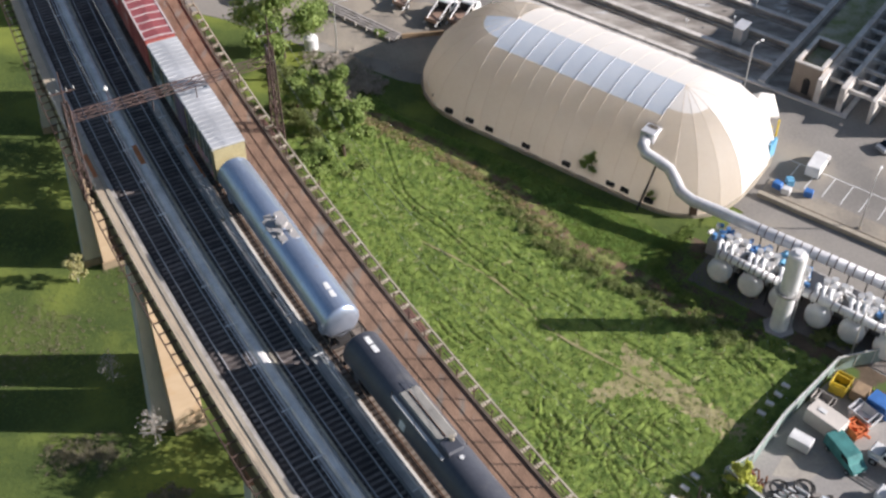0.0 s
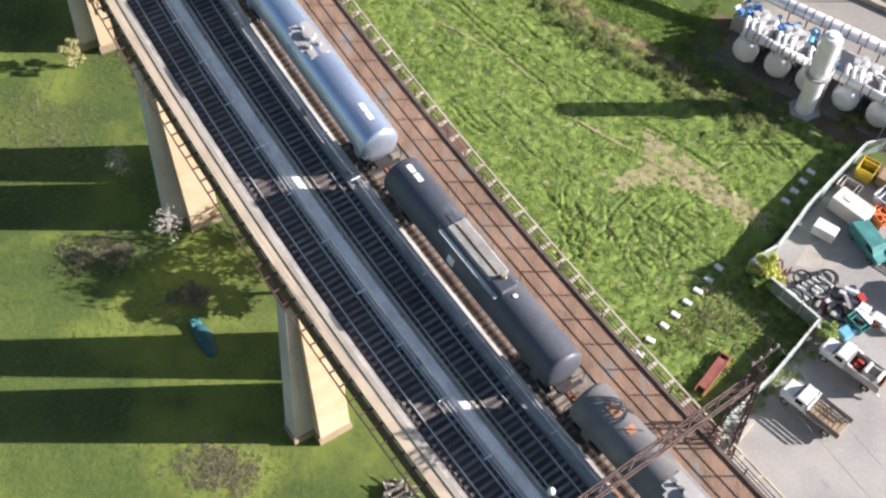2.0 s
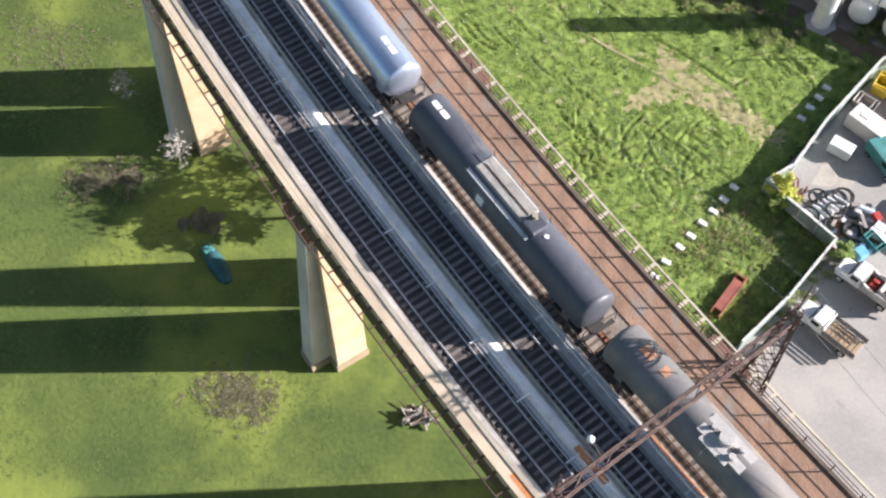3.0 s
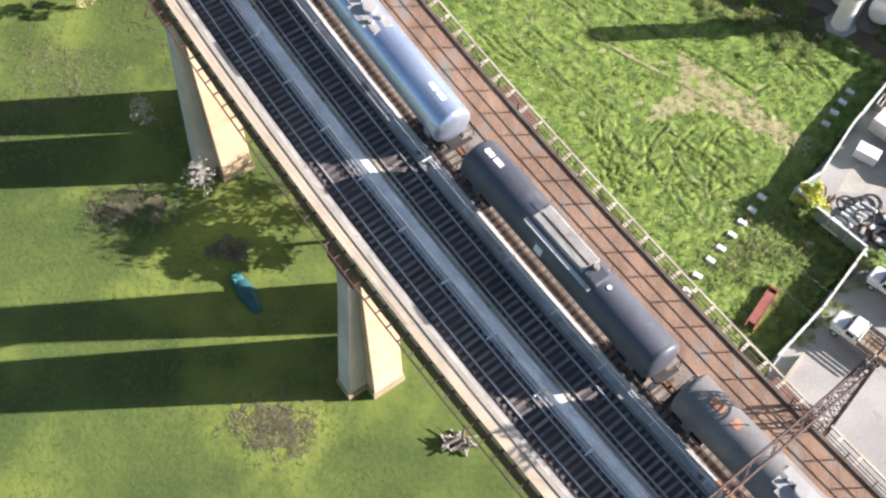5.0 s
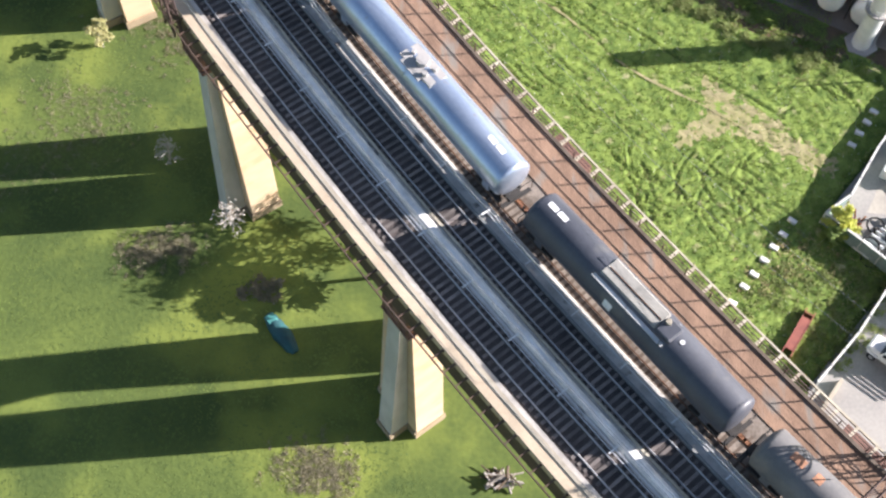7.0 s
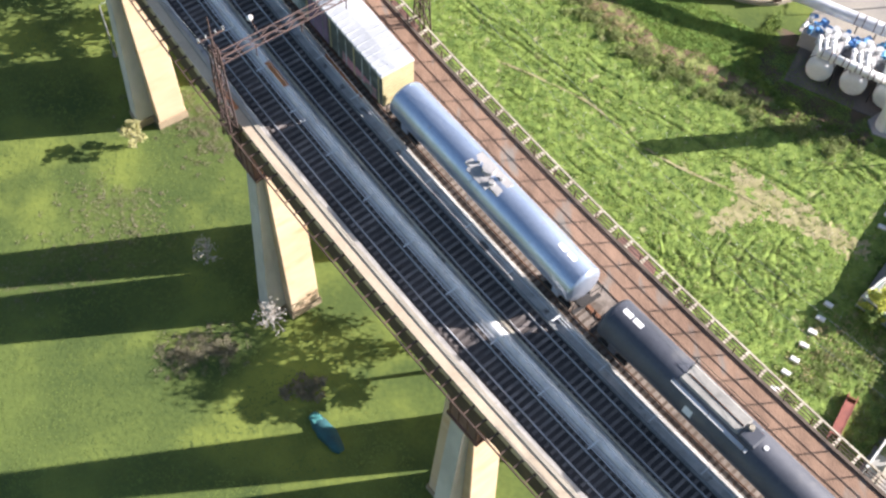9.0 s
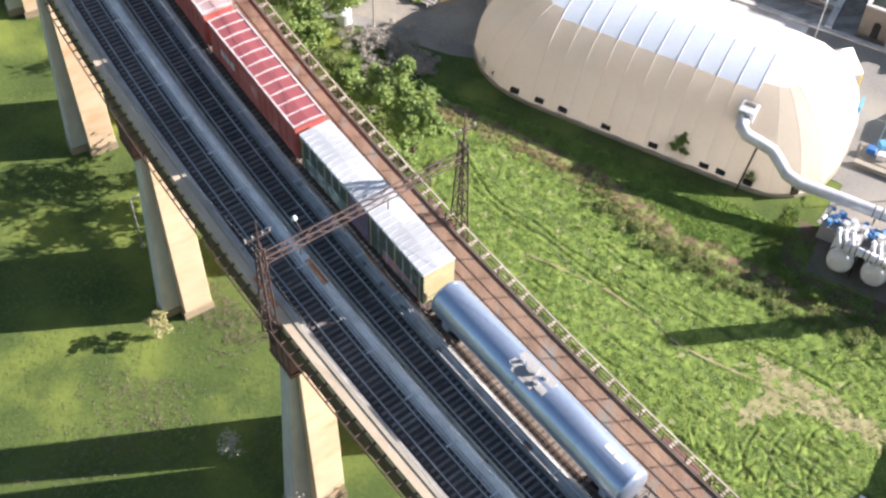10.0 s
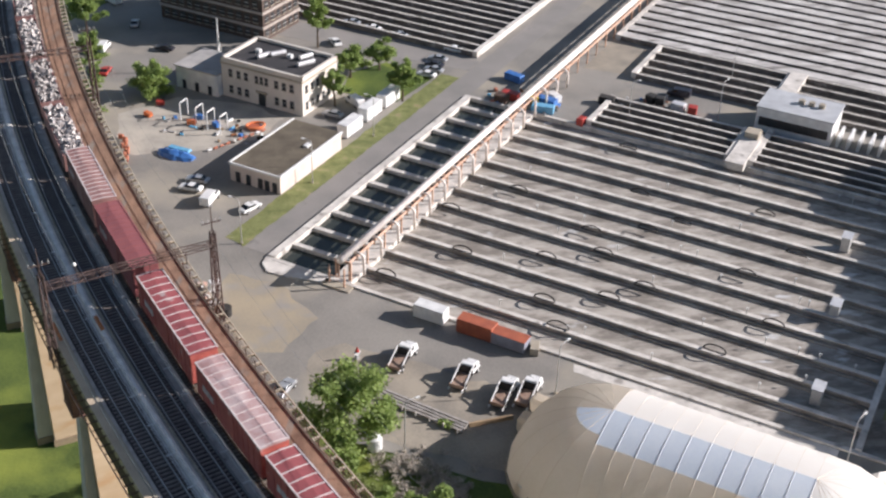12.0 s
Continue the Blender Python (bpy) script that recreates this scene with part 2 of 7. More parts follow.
M["yellow_leaf"] = material("yellow_leaf", (0.56, 0.53, 0.27), (0.42, 0.40, 0.18), 0.7, translucent=0.4, scale=0.8, fine=3, bump=0, amount=0.7)
M["pale_twig"] = material("pale_twig", (0.48, 0.45, 0.40), (0.34, 0.32, 0.29), 0.8, scale=0.8, fine=3, bump=0)
M["grey_twig"] = material("grey_twig", (0.42, 0.37, 0.31), (0.27, 0.24, 0.20), 0.9, scale=0.8, fine=3, bump=0)
M["wood"] = material("wood", (0.34, 0.24, 0.14), (0.22, 0.155, 0.095), 0.85, scale=0.8, fine=7, bump=0.15, vary=0.2)
M["grey_wood"] = material("grey_wood", (0.38, 0.35, 0.32), (0.23, 0.21, 0.19), 0.9, scale=0.8, fine=7, bump=0.15, vary=0.2)
M["fence_green"] = material("fence_green", (0.26, 0.33, 0.30), (0.17, 0.23, 0.21), 0.7, scale=0.6, fine=5, bump=0.05)
M["fence_top"] = material("fence_top", (0.62, 0.63, 0.58), (0.5, 0.5, 0.46), 0.7, scale=0.6, fine=5, bump=0.03)
M["lush"] = material("lush", (0.205, 0.315, 0.070), (0.110, 0.185, 0.042), 0.95, scale=0.5, fine=3.2, bump=1.0, amount=0.5)
M["pink_wall"] = material("pink_wall", (0.64, 0.55, 0.49), (0.54, 0.46, 0.41), 0.8, scale=0.3, fine=4, bump=0.05)
M["dark_seam"] = material("dark_seam", (0.55, 0.57, 0.60), (0.45, 0.47, 0.50), 0.7, scale=1, fine=5, bump=0.03)
M["dead_brush"] = material("dead_brush", (0.285, 0.255, 0.165), (0.19, 0.175, 0.105), 0.9, translucent=0.3, scale=0.8, fine=3, bump=0)
M["trestle"] = material("trestle", (0.58, 0.40, 0.30), (0.42, 0.25, 0.17), 0.8, scale=0.8, fine=5, bump=0.1)
M["pale_pipe"] = material("pale_pipe", (0.82, 0.76, 0.70), (0.68, 0.60, 0.54), 0.6, scale=0.4, fine=4, bump=0.03, spots=((0.60, 0.46, 0.36), 0.5, 0.66))
M["cable_grey"] = material("cable_grey", (0.30, 0.305, 0.30), (0.20, 0.205, 0.20), 0.6, 0.3, scale=0.5, fine=5, bump=0.03)
M["old_tie"] = material("old_tie", (0.14, 0.105, 0.08), (0.08, 0.06, 0.045), 0.9, scale=1.0, fine=6, bump=0.2)
M["trough_red"] = material("trough_red", (0.30, 0.095, 0.065), (0.20, 0.06, 0.045), 0.7, scale=0.6, fine=4, bump=0.08)
# Streaked dark tone; puts the shade of the channel walls into colour.
M["channel_shade"] = material("channel_shade", (0.215, 0.188, 0.165), (0.105, 0.092, 0.082), 0.8, scale=0.5, fine=2, bump=0.2, stretch=(33.75, (0.35, 1.2, 1)), spots=((0.32, 0.30, 0.27), 0.5, 0.60))
# Paler copy of fabric; stands for sun glare on the dome's sun side.
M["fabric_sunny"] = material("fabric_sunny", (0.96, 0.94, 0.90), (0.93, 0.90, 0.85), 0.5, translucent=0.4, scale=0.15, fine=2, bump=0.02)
M["gate_brick"] = material("gate_brick", (0.30, 0.245, 0.195), (0.22, 0.18, 0.14), 0.9, scale=0.4, fine=6, bump=0.1)
M["mossy"] = material("mossy", (0.40, 0.39, 0.30), (0.20, 0.24, 0.10), 0.95, scale=0.4, fine=3, bump=0.2)
M["bright_blue"] = material("bright_blue", (0.16, 0.36, 0.66), (0.10, 0.24, 0.50), 0.5, scale=1, fine=6, bump=0.05)
M["dusty_cover"] = material("dusty_cover", (0.34, 0.325, 0.29), (0.22, 0.21, 0.19), 0.8, scale=0.6, fine=4, bump=0.1)
M["tank_rust"] = material("tank_rust", (0.34, 0.24, 0.18), (0.22, 0.14, 0.10), 0.8, scale=1.0, fine=4, bump=0.1)
M["lime_leaf"] = material("lime_leaf", (0.62, 0.62, 0.12), (0.42, 0.47, 0.10), 0.7, translucent=0.4, scale=0.8, fine=3, bump=0, amount=0.7)
M["brown_earth"] = material("brown_earth", (0.150, 0.112, 0.080), (0.090, 0.072, 0.050), 0.95, scale=0.4, fine=4, bump=0.6, spots=((0.10, 0.145, 0.045), 0.35, 0.50))
M["dark_slab"] = material("dark_slab", (0.20, 0.18, 0.16), (0.13, 0.115, 0.10), 0.9, scale=0.3, fine=3, bump=0.1)
# Darker than the coping: stains, plus the walls' shaded sides put into colour.
M["basin_shade_side"] = material("basin_shade_side", (0.42, 0.385, 0.34), (0.25, 0.225, 0.195), 0.9, scale=0.3, fine=2.0, bump=0.2)
M["verge"] = material("verge", (0.24, 0.255, 0.105), (0.14, 0.155, 0.065), 0.95, scale=0.4, fine=2.0, bump=0.6, spots=((0.27, 0.235, 0.13), 0.4, 0.58))
M["pier_grey"] = material("pier_grey", (0.56, 0.52, 0.46), (0.44, 0.41, 0.36), 0.9, scale=0.3, fine=1.2, bump=0.06, stretch=(0, (1, 1, 0.4)))
M["dull_orange"] = material("dull_orange", (0.50, 0.19, 0.11), (0.38, 0.14, 0.085), 0.8, scale=1, fine=5, bump=0.1)
M["tank_orange"] = material("tank_orange", (0.42, 0.20, 0.11), (0.27, 0.14, 0.085), 0.8, scale=1.5, fine=4, bump=0.05)
M["faded_box"] = material("faded_box", (0.27, 0.285, 0.34), (0.20, 0.20, 0.235), 0.8, scale=0.5, fine=4, bump=0.08)
M["pink_brick"] = material("pink_brick", (0.58, 0.42, 0.36), (0.44, 0.28, 0.22), 0.9, scale=0.8, fine=6, bump=0.1, vary=0.3)
M["rusty_black"] = material("rusty_black", (0.165, 0.158, 0.152), (0.105, 0.104, 0.106), 0.6, scale=0.3, fine=4, bump=0.02, spots=((0.24, 0.205, 0.17), 0.4, 0.58, 0.2))
M["slab"] = material("slab", (0.60, 0.58, 0.55), (0.33, 0.31, 0.29), 0.9, scale=0.25, fine=1.2, bump=0.1, amount=0.5, stretch=(33.75, (0.4, 1.1, 1)), spots=((0.20, 0.186, 0.17), 0.3, 0.58, 0.12))
M["site_ground"] = material("site_ground", (0.47, 0.43, 0.365), (0.34, 0.315, 0.275), 0.95, scale=0.2, fine=2, bump=0.2, spots=((0.25, 0.235, 0.215), 0.3, 0.60, 0.2))
M["block_band"] = material("block_band", (0.42, 0.37, 0.33), (0.32, 0.28, 0.25), 0.9, scale=0.3, fine=4, bump=0.05)
M["shoulder"] = material("shoulder", (0.62, 0.59, 0.55), (0.36, 0.34, 0.315), 0.95, scale=0.8, fine=5, bump=0.8, amount=0.7, spots=((0.16, 0.15, 0.14), 0.9, 0.6))
M["clover"] = material("clover", (0.80, 0.80, 0.74), (0.66, 0.67, 0.56), 0.9, translucent=0.3, scale=0.8, fine=5, bump=0)
M["lawn_blades"] = material("lawn_blades", (0.185, 0.245, 0.058), (0.085, 0.130, 0.036), 0.9, translucent=0.35, scale=0.12, fine=2.5, bump=0, amount=0.4)
M["shoe_red"] = material("shoe_red", (0.245, 0.130, 0.100), (0.15, 0.082, 0.066), 0.8, 0.1, scale=0.6, fine=4, bump=0.1)
M["door_purple"] = material("door_purple", (0.20, 0.135, 0.20), (0.14, 0.095, 0.145), 0.7, scale=0.8, fine=4, bump=0.04)
M["graffiti_pale"] = material("graffiti_pale", (0.46, 0.47, 0.45), (0.16, 0.19, 0.18), 0.7, scale=0.9, fine=2.2, bump=0.02, amount=0.25)
M["graffiti_pink"] = material("graffiti_pink", (0.46, 0.22, 0.25), (0.14, 0.16, 0.13), 0.7, scale=0.9, fine=2.2, bump=0.02, amount=0.25)
M["rut"] = material("rut", (0.150, 0.165, 0.056), (0.085, 0.100, 0.036), 0.95, scale=0.6, fine=4, bump=0.5)
M["lamp_steel"] = material("lamp_steel", (0.60, 0.60, 0.58), (0.48, 0.48, 0.47), 0.5, 0.4, scale=1, fine=5, bump=0.02)


# ---------------------------------------------------------------- mesh helpers
def bm_box(bm, x0, x1, y0, y1, z0, z1, m=None):
    vs = [bm.verts.new(Vector(c) if m is None else m @ Vector(c)) for c in
          ((x0, y0, z0), (x1, y0, z0), (x1, y1, z0), (x0, y1, z0), (x0, y0, z1), (x1, y0, z1), (x1, y1, z1), (x0, y1, z1))]
    for f in ((3, 2, 1, 0), (4, 5, 6, 7), (0, 1, 5, 4), (1, 2, 6, 5), (2, 3, 7, 6), (3, 0, 4, 7)):
        bm.faces.new([vs[i] for i in f])
    return bm


def bm_prism(bm, outline, z0, z1, m=None):
    """An upright prism over an outline of (x, y), anticlockwise."""
    at = (lambda p: p) if m is None else (lambda p: m @ p)
    lo = [bm.verts.new(at(Vector((x, y, z0)))) for x, y in outline]
    hi = [bm.verts.new(at(Vector((x, y, z1)))) for x, y in outline]
    bm.faces.new(hi), bm.faces.new(lo[::-1])
    for i in range(len(lo)):
        j = (i + 1) % len(lo)
        bm.faces.new((lo[i], lo[j], hi[j], hi[i]))
    return bm


def bm_tube(bm, pts, r, sides=8, caps=True):
    """A tube through points; r is one radius or one for each point."""
    pts = [Vector(p) for p in pts]
    rs = [r] * len(pts) if isinstance(r, (int, float)) else r
    rings, side = [], None
    for i, p in enumerate(pts):
        d = (pts[min(i + 1, len(pts) - 1)] - pts[max(i - 1, 0)]).normalized()
        if side is None:
            side = d.cross(Vector((0, 0, 1)) if abs(d.z) < 0.9 else Vector((1, 0, 0))).normalized()
        side = (side - d * side.dot(d)).normalized()
        up = d.cross(side)
        rings.append([bm.verts.new(p + rs[i] * (math.cos(a) * side + math.sin(a) * up)) for a in (2 * math.pi * k / sides for k in range(sides))])
    for a, b in zip(rings, rings[1:]):
        for k in range(sides):
            bm.faces.new((a[k], a[(k + 1) % sides], b[(k + 1) % sides], b[k]))
    if caps:
        bm.faces.new(rings[0][::-1]), bm.faces.new(rings[-1])
    return bm


def bm_loft(bm, sections, closed_ends=True):
    """Joins rings of equally many points."""
    rings = [[bm.verts.new(p) for p in s] for s in sections]
    for a, b in zip(rings, rings[1:]):
        for k in range(len(a)):
            j = (k + 1) % len(a)
            bm.faces.new((a[k], a[j], b[j], b[k]))
    if closed_ends:
        bm.faces.new(rings[0][::-1]), bm.faces.new(rings[-1])
    return bm


def finish(name, bm, mat, smooth=False, bevel=0.0):
    if bevel:
        bmesh.ops.bevel(bm, geom=[e for e in bm.edges], offset=bevel, segments=1, affect="EDGES", clamp_overlap=True)
    bmesh.ops.recalc_face_normals(bm, faces=bm.faces)
    me = bpy.data.meshes.new(name)
    bm.to_mesh(me)
    bm.free()
    me.materials.append(M[mat])
    if smooth:
        me.shade_smooth()
    return me


def part(name, bm, mat, parent=None, label="", smooth=False, bevel=0.0):
    ob = new(name, finish(name, bm, mat, smooth, bevel))
    if parent is not None:
        ob.parent = parent
    return tagged(ob, label)


def thing(name, m, label, category, group="", kind=""):
    ob = new(name)
    ob.matrix_basis = m
    return tagged(ob, label, category, group, kind)


def structure(name, bm, mat, label, smooth=False, category="", kind="structure"):
    return tagged(part(name, bm, mat, None, "", smooth), label, category or name.replace("_", " "), "", kind)


def sheet(name, outline, z, mat, label, kind="structure", thick=0.02):
    return structure(name, bm_prism(bmesh.new(), outline, z - thick, z), mat, label, kind=kind)


# ---------------------------------------------------------------- the viaduct's curve
CX, CY, R, H = 411.35, 333.85, 514.32, 39.9  # centre and radius of its outer left edge, level of the rails


def on_line(s, d, z=0.0):
    """World place at s along the left edge, d to the right of it, z over the rails."""
    a = (s - 3.2) / R
    return Vector((CX - (R - d) * math.cos(a), CY + (R - d) * math.sin(a), H + z))


def line_pose(s, d, z=0.0):
    """There, x across to the right, y ahead along the tracks."""
    return Matrix.Translation(on_line(s, d, z)) @ Matrix.Rotation(-(s - 3.2) / R, 4, "Z")


def bm_sweep(bm, outline, s0, s1, step=3.0):
    """An outline of (d, z) carried along the curve."""
    n = max(1, math.ceil((s1 - s0) / step))
    return bm_loft(bm, [[on_line(s0 + (s1 - s0) * i / n, d, z) for d, z in outline] for i in range(n + 1)])


def rect(d0, d1, z0, z1):
    return [(d0, z0), (d1, z0), (d1, z1), (d0, z1)]


# ---------------------------------------------------------------- the plant's own axes
PLANT = Matrix.Translation((-24.2, 192.2, 0)) @ Matrix.Rotation(radians(-33.75), 4, "Z")


def plant(u, v, z=0.0):
    return PLANT @ Vector((u, v, z))


def plant_pose(u, v, z=0.0, turn=0.0):
    return PLANT @ Matrix.Translation((u, v, z)) @ Matrix.Rotation(radians(turn), 4, "Z")


# ---------------------------------------------------------------- ground
def ground_sheet():
    bm = bmesh.new()
    out = [bm.verts.new(p) for p in ((-1800, -1500, 0), (1800, -1500, 0), (1800, 2300, 0), (-1800, 2300, 0))]
    hole = [bm.verts.new(plant(u, v)) for u, v in ((-17, 0.4), (100, 0.4), (100, 79), (-17, 79))]
    for i in range(4):
        j = (i + 1) % 4
        bm.faces.new((out[i], out[j], hole[j], hole[i]))
    return structure("ground", bm, "grass", "patchy mown green grass ground")


ground_sheet()


def pl(*uv):
    return [tuple(plant(u, v)[:2]) for u, v in uv]


FIELD = [(22, 48), (29, 52), (39, 63), (33.5, 70.5), (48, 86), (42, 92), (31, 96.5), (24, 102), (17.5, 107), (10, 117), (-1, 126), (-14, 134.5), (-27, 132), (-36, 122), (-27, 100), (-10, 72), (4, 55)]


def inside(x, y, poly):
    hit = False
    for (x0, y0), (x1, y1) in zip(poly, poly[1:] + poly[:1]):
        if (y0 > y) != (y1 > y) and x < (x1 - x0) * (y - y0) / (y1 - y0) + x0:
            hit = not hit
    return hit


RUTS = []


def bend_line(points, n=10):
    """A smooth line through a few places."""
    pts, fine = [Vector(p) for p in points], []
    for i in range(len(pts) - 1):
        p0, p1, p2, p3 = pts[max(i - 1, 0)], pts[i], pts[i + 1], pts[min(i + 2, len(pts) - 1)]
        for k in range(n):
            t = k / n
            fine.append(0.5 * ((2 * p1) + (p2 - p0) * t + (2 * p0 - 5 * p1 + 4 * p2 - p3) * t * t + (3 * p1 - p0 - 3 * p2 + p3) * t ** 3))
    return fine + [pts[-1]]


def tyre_marks():
    """Furrows: two long wheel lines, then turning circles of vehicles near the yard's corner."""
    rnd = random.Random(77)
    RUTS.append((bend_line([(-9, 127), (-5.2, 115.7), (0.1, 110.4), (3.1, 106.5), (9.9, 101), (17.4, 95), (21, 91.4), (26.7, 87.2), (31.5, 82.9)]), 0.26))
    RUTS.append((bend_line([(-7.5, 117.3), (-3.4, 111.8), (0.5, 108.3), (5.8, 101.7), (11.6, 95.4)]), 0.18))
    for cx, cy, r0, r1, a0, a1, n in ((20.0, 76.5, 1.6, 6.5, 120, 260, 10), (26.5, 73.0, 4.0, 10.0, 120, 200, 12), (33.0, 82.0, 3.0, 7.0, -40, 80, 9), (17.5, 76.5, 3.0, 6.0, 130, 230, 9), (17.5, 69.5, 2.0, 6.0, 60, 200, 9)):
        for _ in range(n):
            r, a, sweep = rnd.uniform(r0, r1), radians(rnd.uniform(a0, a1)), radians(rnd.uniform(25, 75))
            ox, oy = cx + rnd.gauss(0, 1.8), cy + rnd.gauss(0, 1.8)
            RUTS.append(([Vector((ox + r * math.cos(a + sweep * i / 14), oy + r * math.sin(a + sweep * i / 14))) for i in range(15)], rnd.uniform(0.11, 0.2)))
    for k in range(9):
        x, y, ln = rnd.uniform(20, 29), rnd.uniform(72, 79), rnd.uniform(2.5, 5.0)
        RUTS.append((bend_line([(x, y), (x + ln * 0.38, y - ln * 0.3), (x + ln * 0.72, y - ln * 0.7)]), 0.14))
    for k in range(14):
        x, y, ln = rnd.uniform(-6, 12), rnd.uniform(78, 108), rnd.uniform(3, 7)
        RUTS.append((bend_line([(x, y), (x + ln * 0.3, y - ln * 0.45), (x + ln * 0.68, y - ln * 0.74)]), 0.13))


tyre_marks()
FURROW = {}
for line, wide in RUTS:
    for p, q in zip(line, line[1:]):
        side = Vector((q.y - p.y, p.x - q.x)).normalized()
        for k in range(6):
            c = p.lerp(q, k / 6)
            for off, lift in ((0.0, -0.15), (0.34, 0.07), (-0.34, 0.07)):
                cell = (round((c.x + side.x * off) / 0.23), round((c.y + side.y * off) / 0.23))
                FURROW[cell] = min(FURROW.get(cell, lift), lift)


def relief(x, y):
    """Old mowing swathes and wheel ruts that curve across the meadow, with lumps of grass."""
    bend = noise.noise(Vector((x * 0.045, y * 0.045, 3.0))) * 9 + noise.noise(Vector((x * 0.2, y * 0.2, 8.0))) * 1.1
    swathe = max(0.0, math.sin(2 * math.pi * (0.74 * x + 0.67 * y + bend) / 2.1)) ** 5
    turn = noise.noise(Vector((x * 0.06, y * 0.06, 21.0))) * 14
    ring = max(0.0, math.sin(2 * math.pi * (math.hypot(x - 21, y - 69) + noise.noise(Vector((x * 0.3, y * 0.3, 4.0)))) / 1.7)) ** 4
    second = max(0.0, math.sin(2 * math.pi * (turn + 0.2 * x) / 1.9)) ** 5
    k = 0.5 + 0.5 * noise.noise(Vector((x * 0.09, y * 0.09, 5.0)))
    near = max(0.0, 1 - math.hypot(x - 21, y - 69) / 13)
    breaks = max(0.0, min(1.0, 0.6 + 1.6 * noise.noise(Vector((x * 0.35, y * 0.35, 31.0)))))
    along, across = 0.67 * x - 0.74 * y, 0.74 * x + 0.67 * y + bend
    streaks = noise.noise(Vector((along * 0.5, across * 1.7, 1.0))) + 0.7 * noise.noise(Vector((along * 1.1, across * 3.2, 2.0)))
    far, turned = math.hypot(x - 21, y - 69), math.atan2(y - 69, x - 21) * 6
    rings = noise.noise(Vector((far * 2.0, turned * 0.7, 1.0))) + 0.7 * noise.noise(Vector((far * 3.4, turned * 1.3, 2.0)))
    lumps = 0.8 * (streaks * (1 - near) + rings * near) + 0.35 * noise.noise(Vector((x * 2.2, y * 2.2, 2.0)))
    groove = (k * swathe + (1 - k) * second) * (1 - near) + 1.2 * near * ring
    return max(0.02, 0.30 - 0.11 * groove * breaks + 0.10 * lumps + 0.05 * noise.noise(Vector((x * 4.5, y * 4.5, 7.0))) + FURROW.get((round(x / 0.23), round(y / 0.23)), 0.0))


DITCH = [(-15, 134.5), (-1.2, 125.8), (9.8, 116.6), (17.2, 106.8), (24.2, 101.6), (30.8, 96), (39.3, 91.6)]


def from_ditch(x, y):
    p = Vector((x, y))
    best = 99.0
    for a, b in zip(DITCH, DITCH[1:]):
        a, b = Vector(a), Vector(b)
        f = max(0.0, min(1.0, (p - a).dot(b - a) / (b - a).length_squared))
        best = min(best, (p - a.lerp(b, f)).length)
    return best


TRACK = [(18, 79.5), (19.7, 82.3), (22.4, 84), (23, 89), (25.8, 87), (28.3, 84.8), (31.3, 81.7), (37, 76.4), (34.3, 75.1), (30.8, 77.8), (27.9, 80.5), (24.1, 81.4), (20.2, 80.2)]


def meadow_sheet(step=0.23):
    xs, ys = [p[0] for p in FIELD], [p[1] for p in FIELD]
    nx, ny = int((max(xs) - min(xs)) / step), int((max(ys) - min(ys)) / step)
    index, verts, faces, worn = {}, [], [], []

    def vert(i, j):
        if (i, j) not in index:
            x, y = min(xs) + i * step, min(ys) + j * step
            index[i, j] = len(verts)
            verts.append((x, y, max(0.01, relief(x, y))))
        return index[i, j]
    for i in range(nx):
        for j in range(ny):
            x, y = min(xs) + (i + 0.5) * step, min(ys) + (j + 0.5) * step
            if from_ditch(x, y) > 1.5 + 0.9 * noise.noise(Vector((x, y, 6)) * 0.7) and inside(x + 0.6 * noise.noise(Vector((x, y, 0)) * 0.9), y + 0.6 * noise.noise(Vector((x, y, 9)) * 0.9), FIELD):
                faces.append((vert(i, j), vert(i + 1, j), vert(i + 1, j + 1), vert(i, j + 1)))
                jag = Vector((noise.noise(Vector((x, y, 3)) * 1.3), noise.noise(Vector((x, y, 13)) * 1.3)))
                worn.append(inside(x + 1.3 * jag.x, y + 1.3 * jag.y, TRACK) and noise.noise(Vector((x * 0.8, y * 1.6, 40.0))) > -0.3)
    me = bpy.data.meshes.new("ground_field")
    me.from_pydata(verts, [], faces)
    me.shade_smooth()
    me.materials.append(M["meadow"])
    me.materials.append(M["track_dirt"])
    me.polygons.foreach_set("material_index", [int(w) for w in worn])
    return tagged(new("ground_field", me), "rough bright green meadow grass", "ground", "", "structure")


meadow_sheet()


def ragged(points, size=0.8, step=1.2):
    """An outline with wandering edges."""
    out = []
    for (x0, y0), (x1, y1) in zip(points, points[1:] + points[:1]):
        n = max(1, int(math.hypot(x1 - x0, y1 - y0) / step))
        for i in range(n):
            x, y = x0 + (x1 - x0) * i / n, y0 + (y1 - y0) * i / n
            out.append((x + size * noise.noise(Vector((x * 0.5, y * 0.5, 4.0))), y + size * noise.noise(Vector((x * 0.5, y * 0.5, 14.0)))))
    return out


sheet("pavement_south", [(-64, 166), (-38, 158), (-20, 149), (-8, 142.5), (5, 139), (30, 124), (43, 113), (59, 104.5), (80, 92), (180, 30), (300, 90)] + pl((150, 0.4), (-17, 0.4), (-50, 0.4)) + [tuple(on_line(-160, 9)[:2]), tuple(on_line(-185, 9)[:2])], 0.05, "asphalt", "worn grey asphalt yard of the plant")
sheet("pavement_west", pl((-50, 0.4), (-17, 0.4), (-17, 230), (-130, 230)) + [tuple(on_line(s, 9)[:2]) for s in (-20, -60, -90, -120, -150, -160)], 0.054, "asphalt", "worn grey asphalt round the plant buildings")
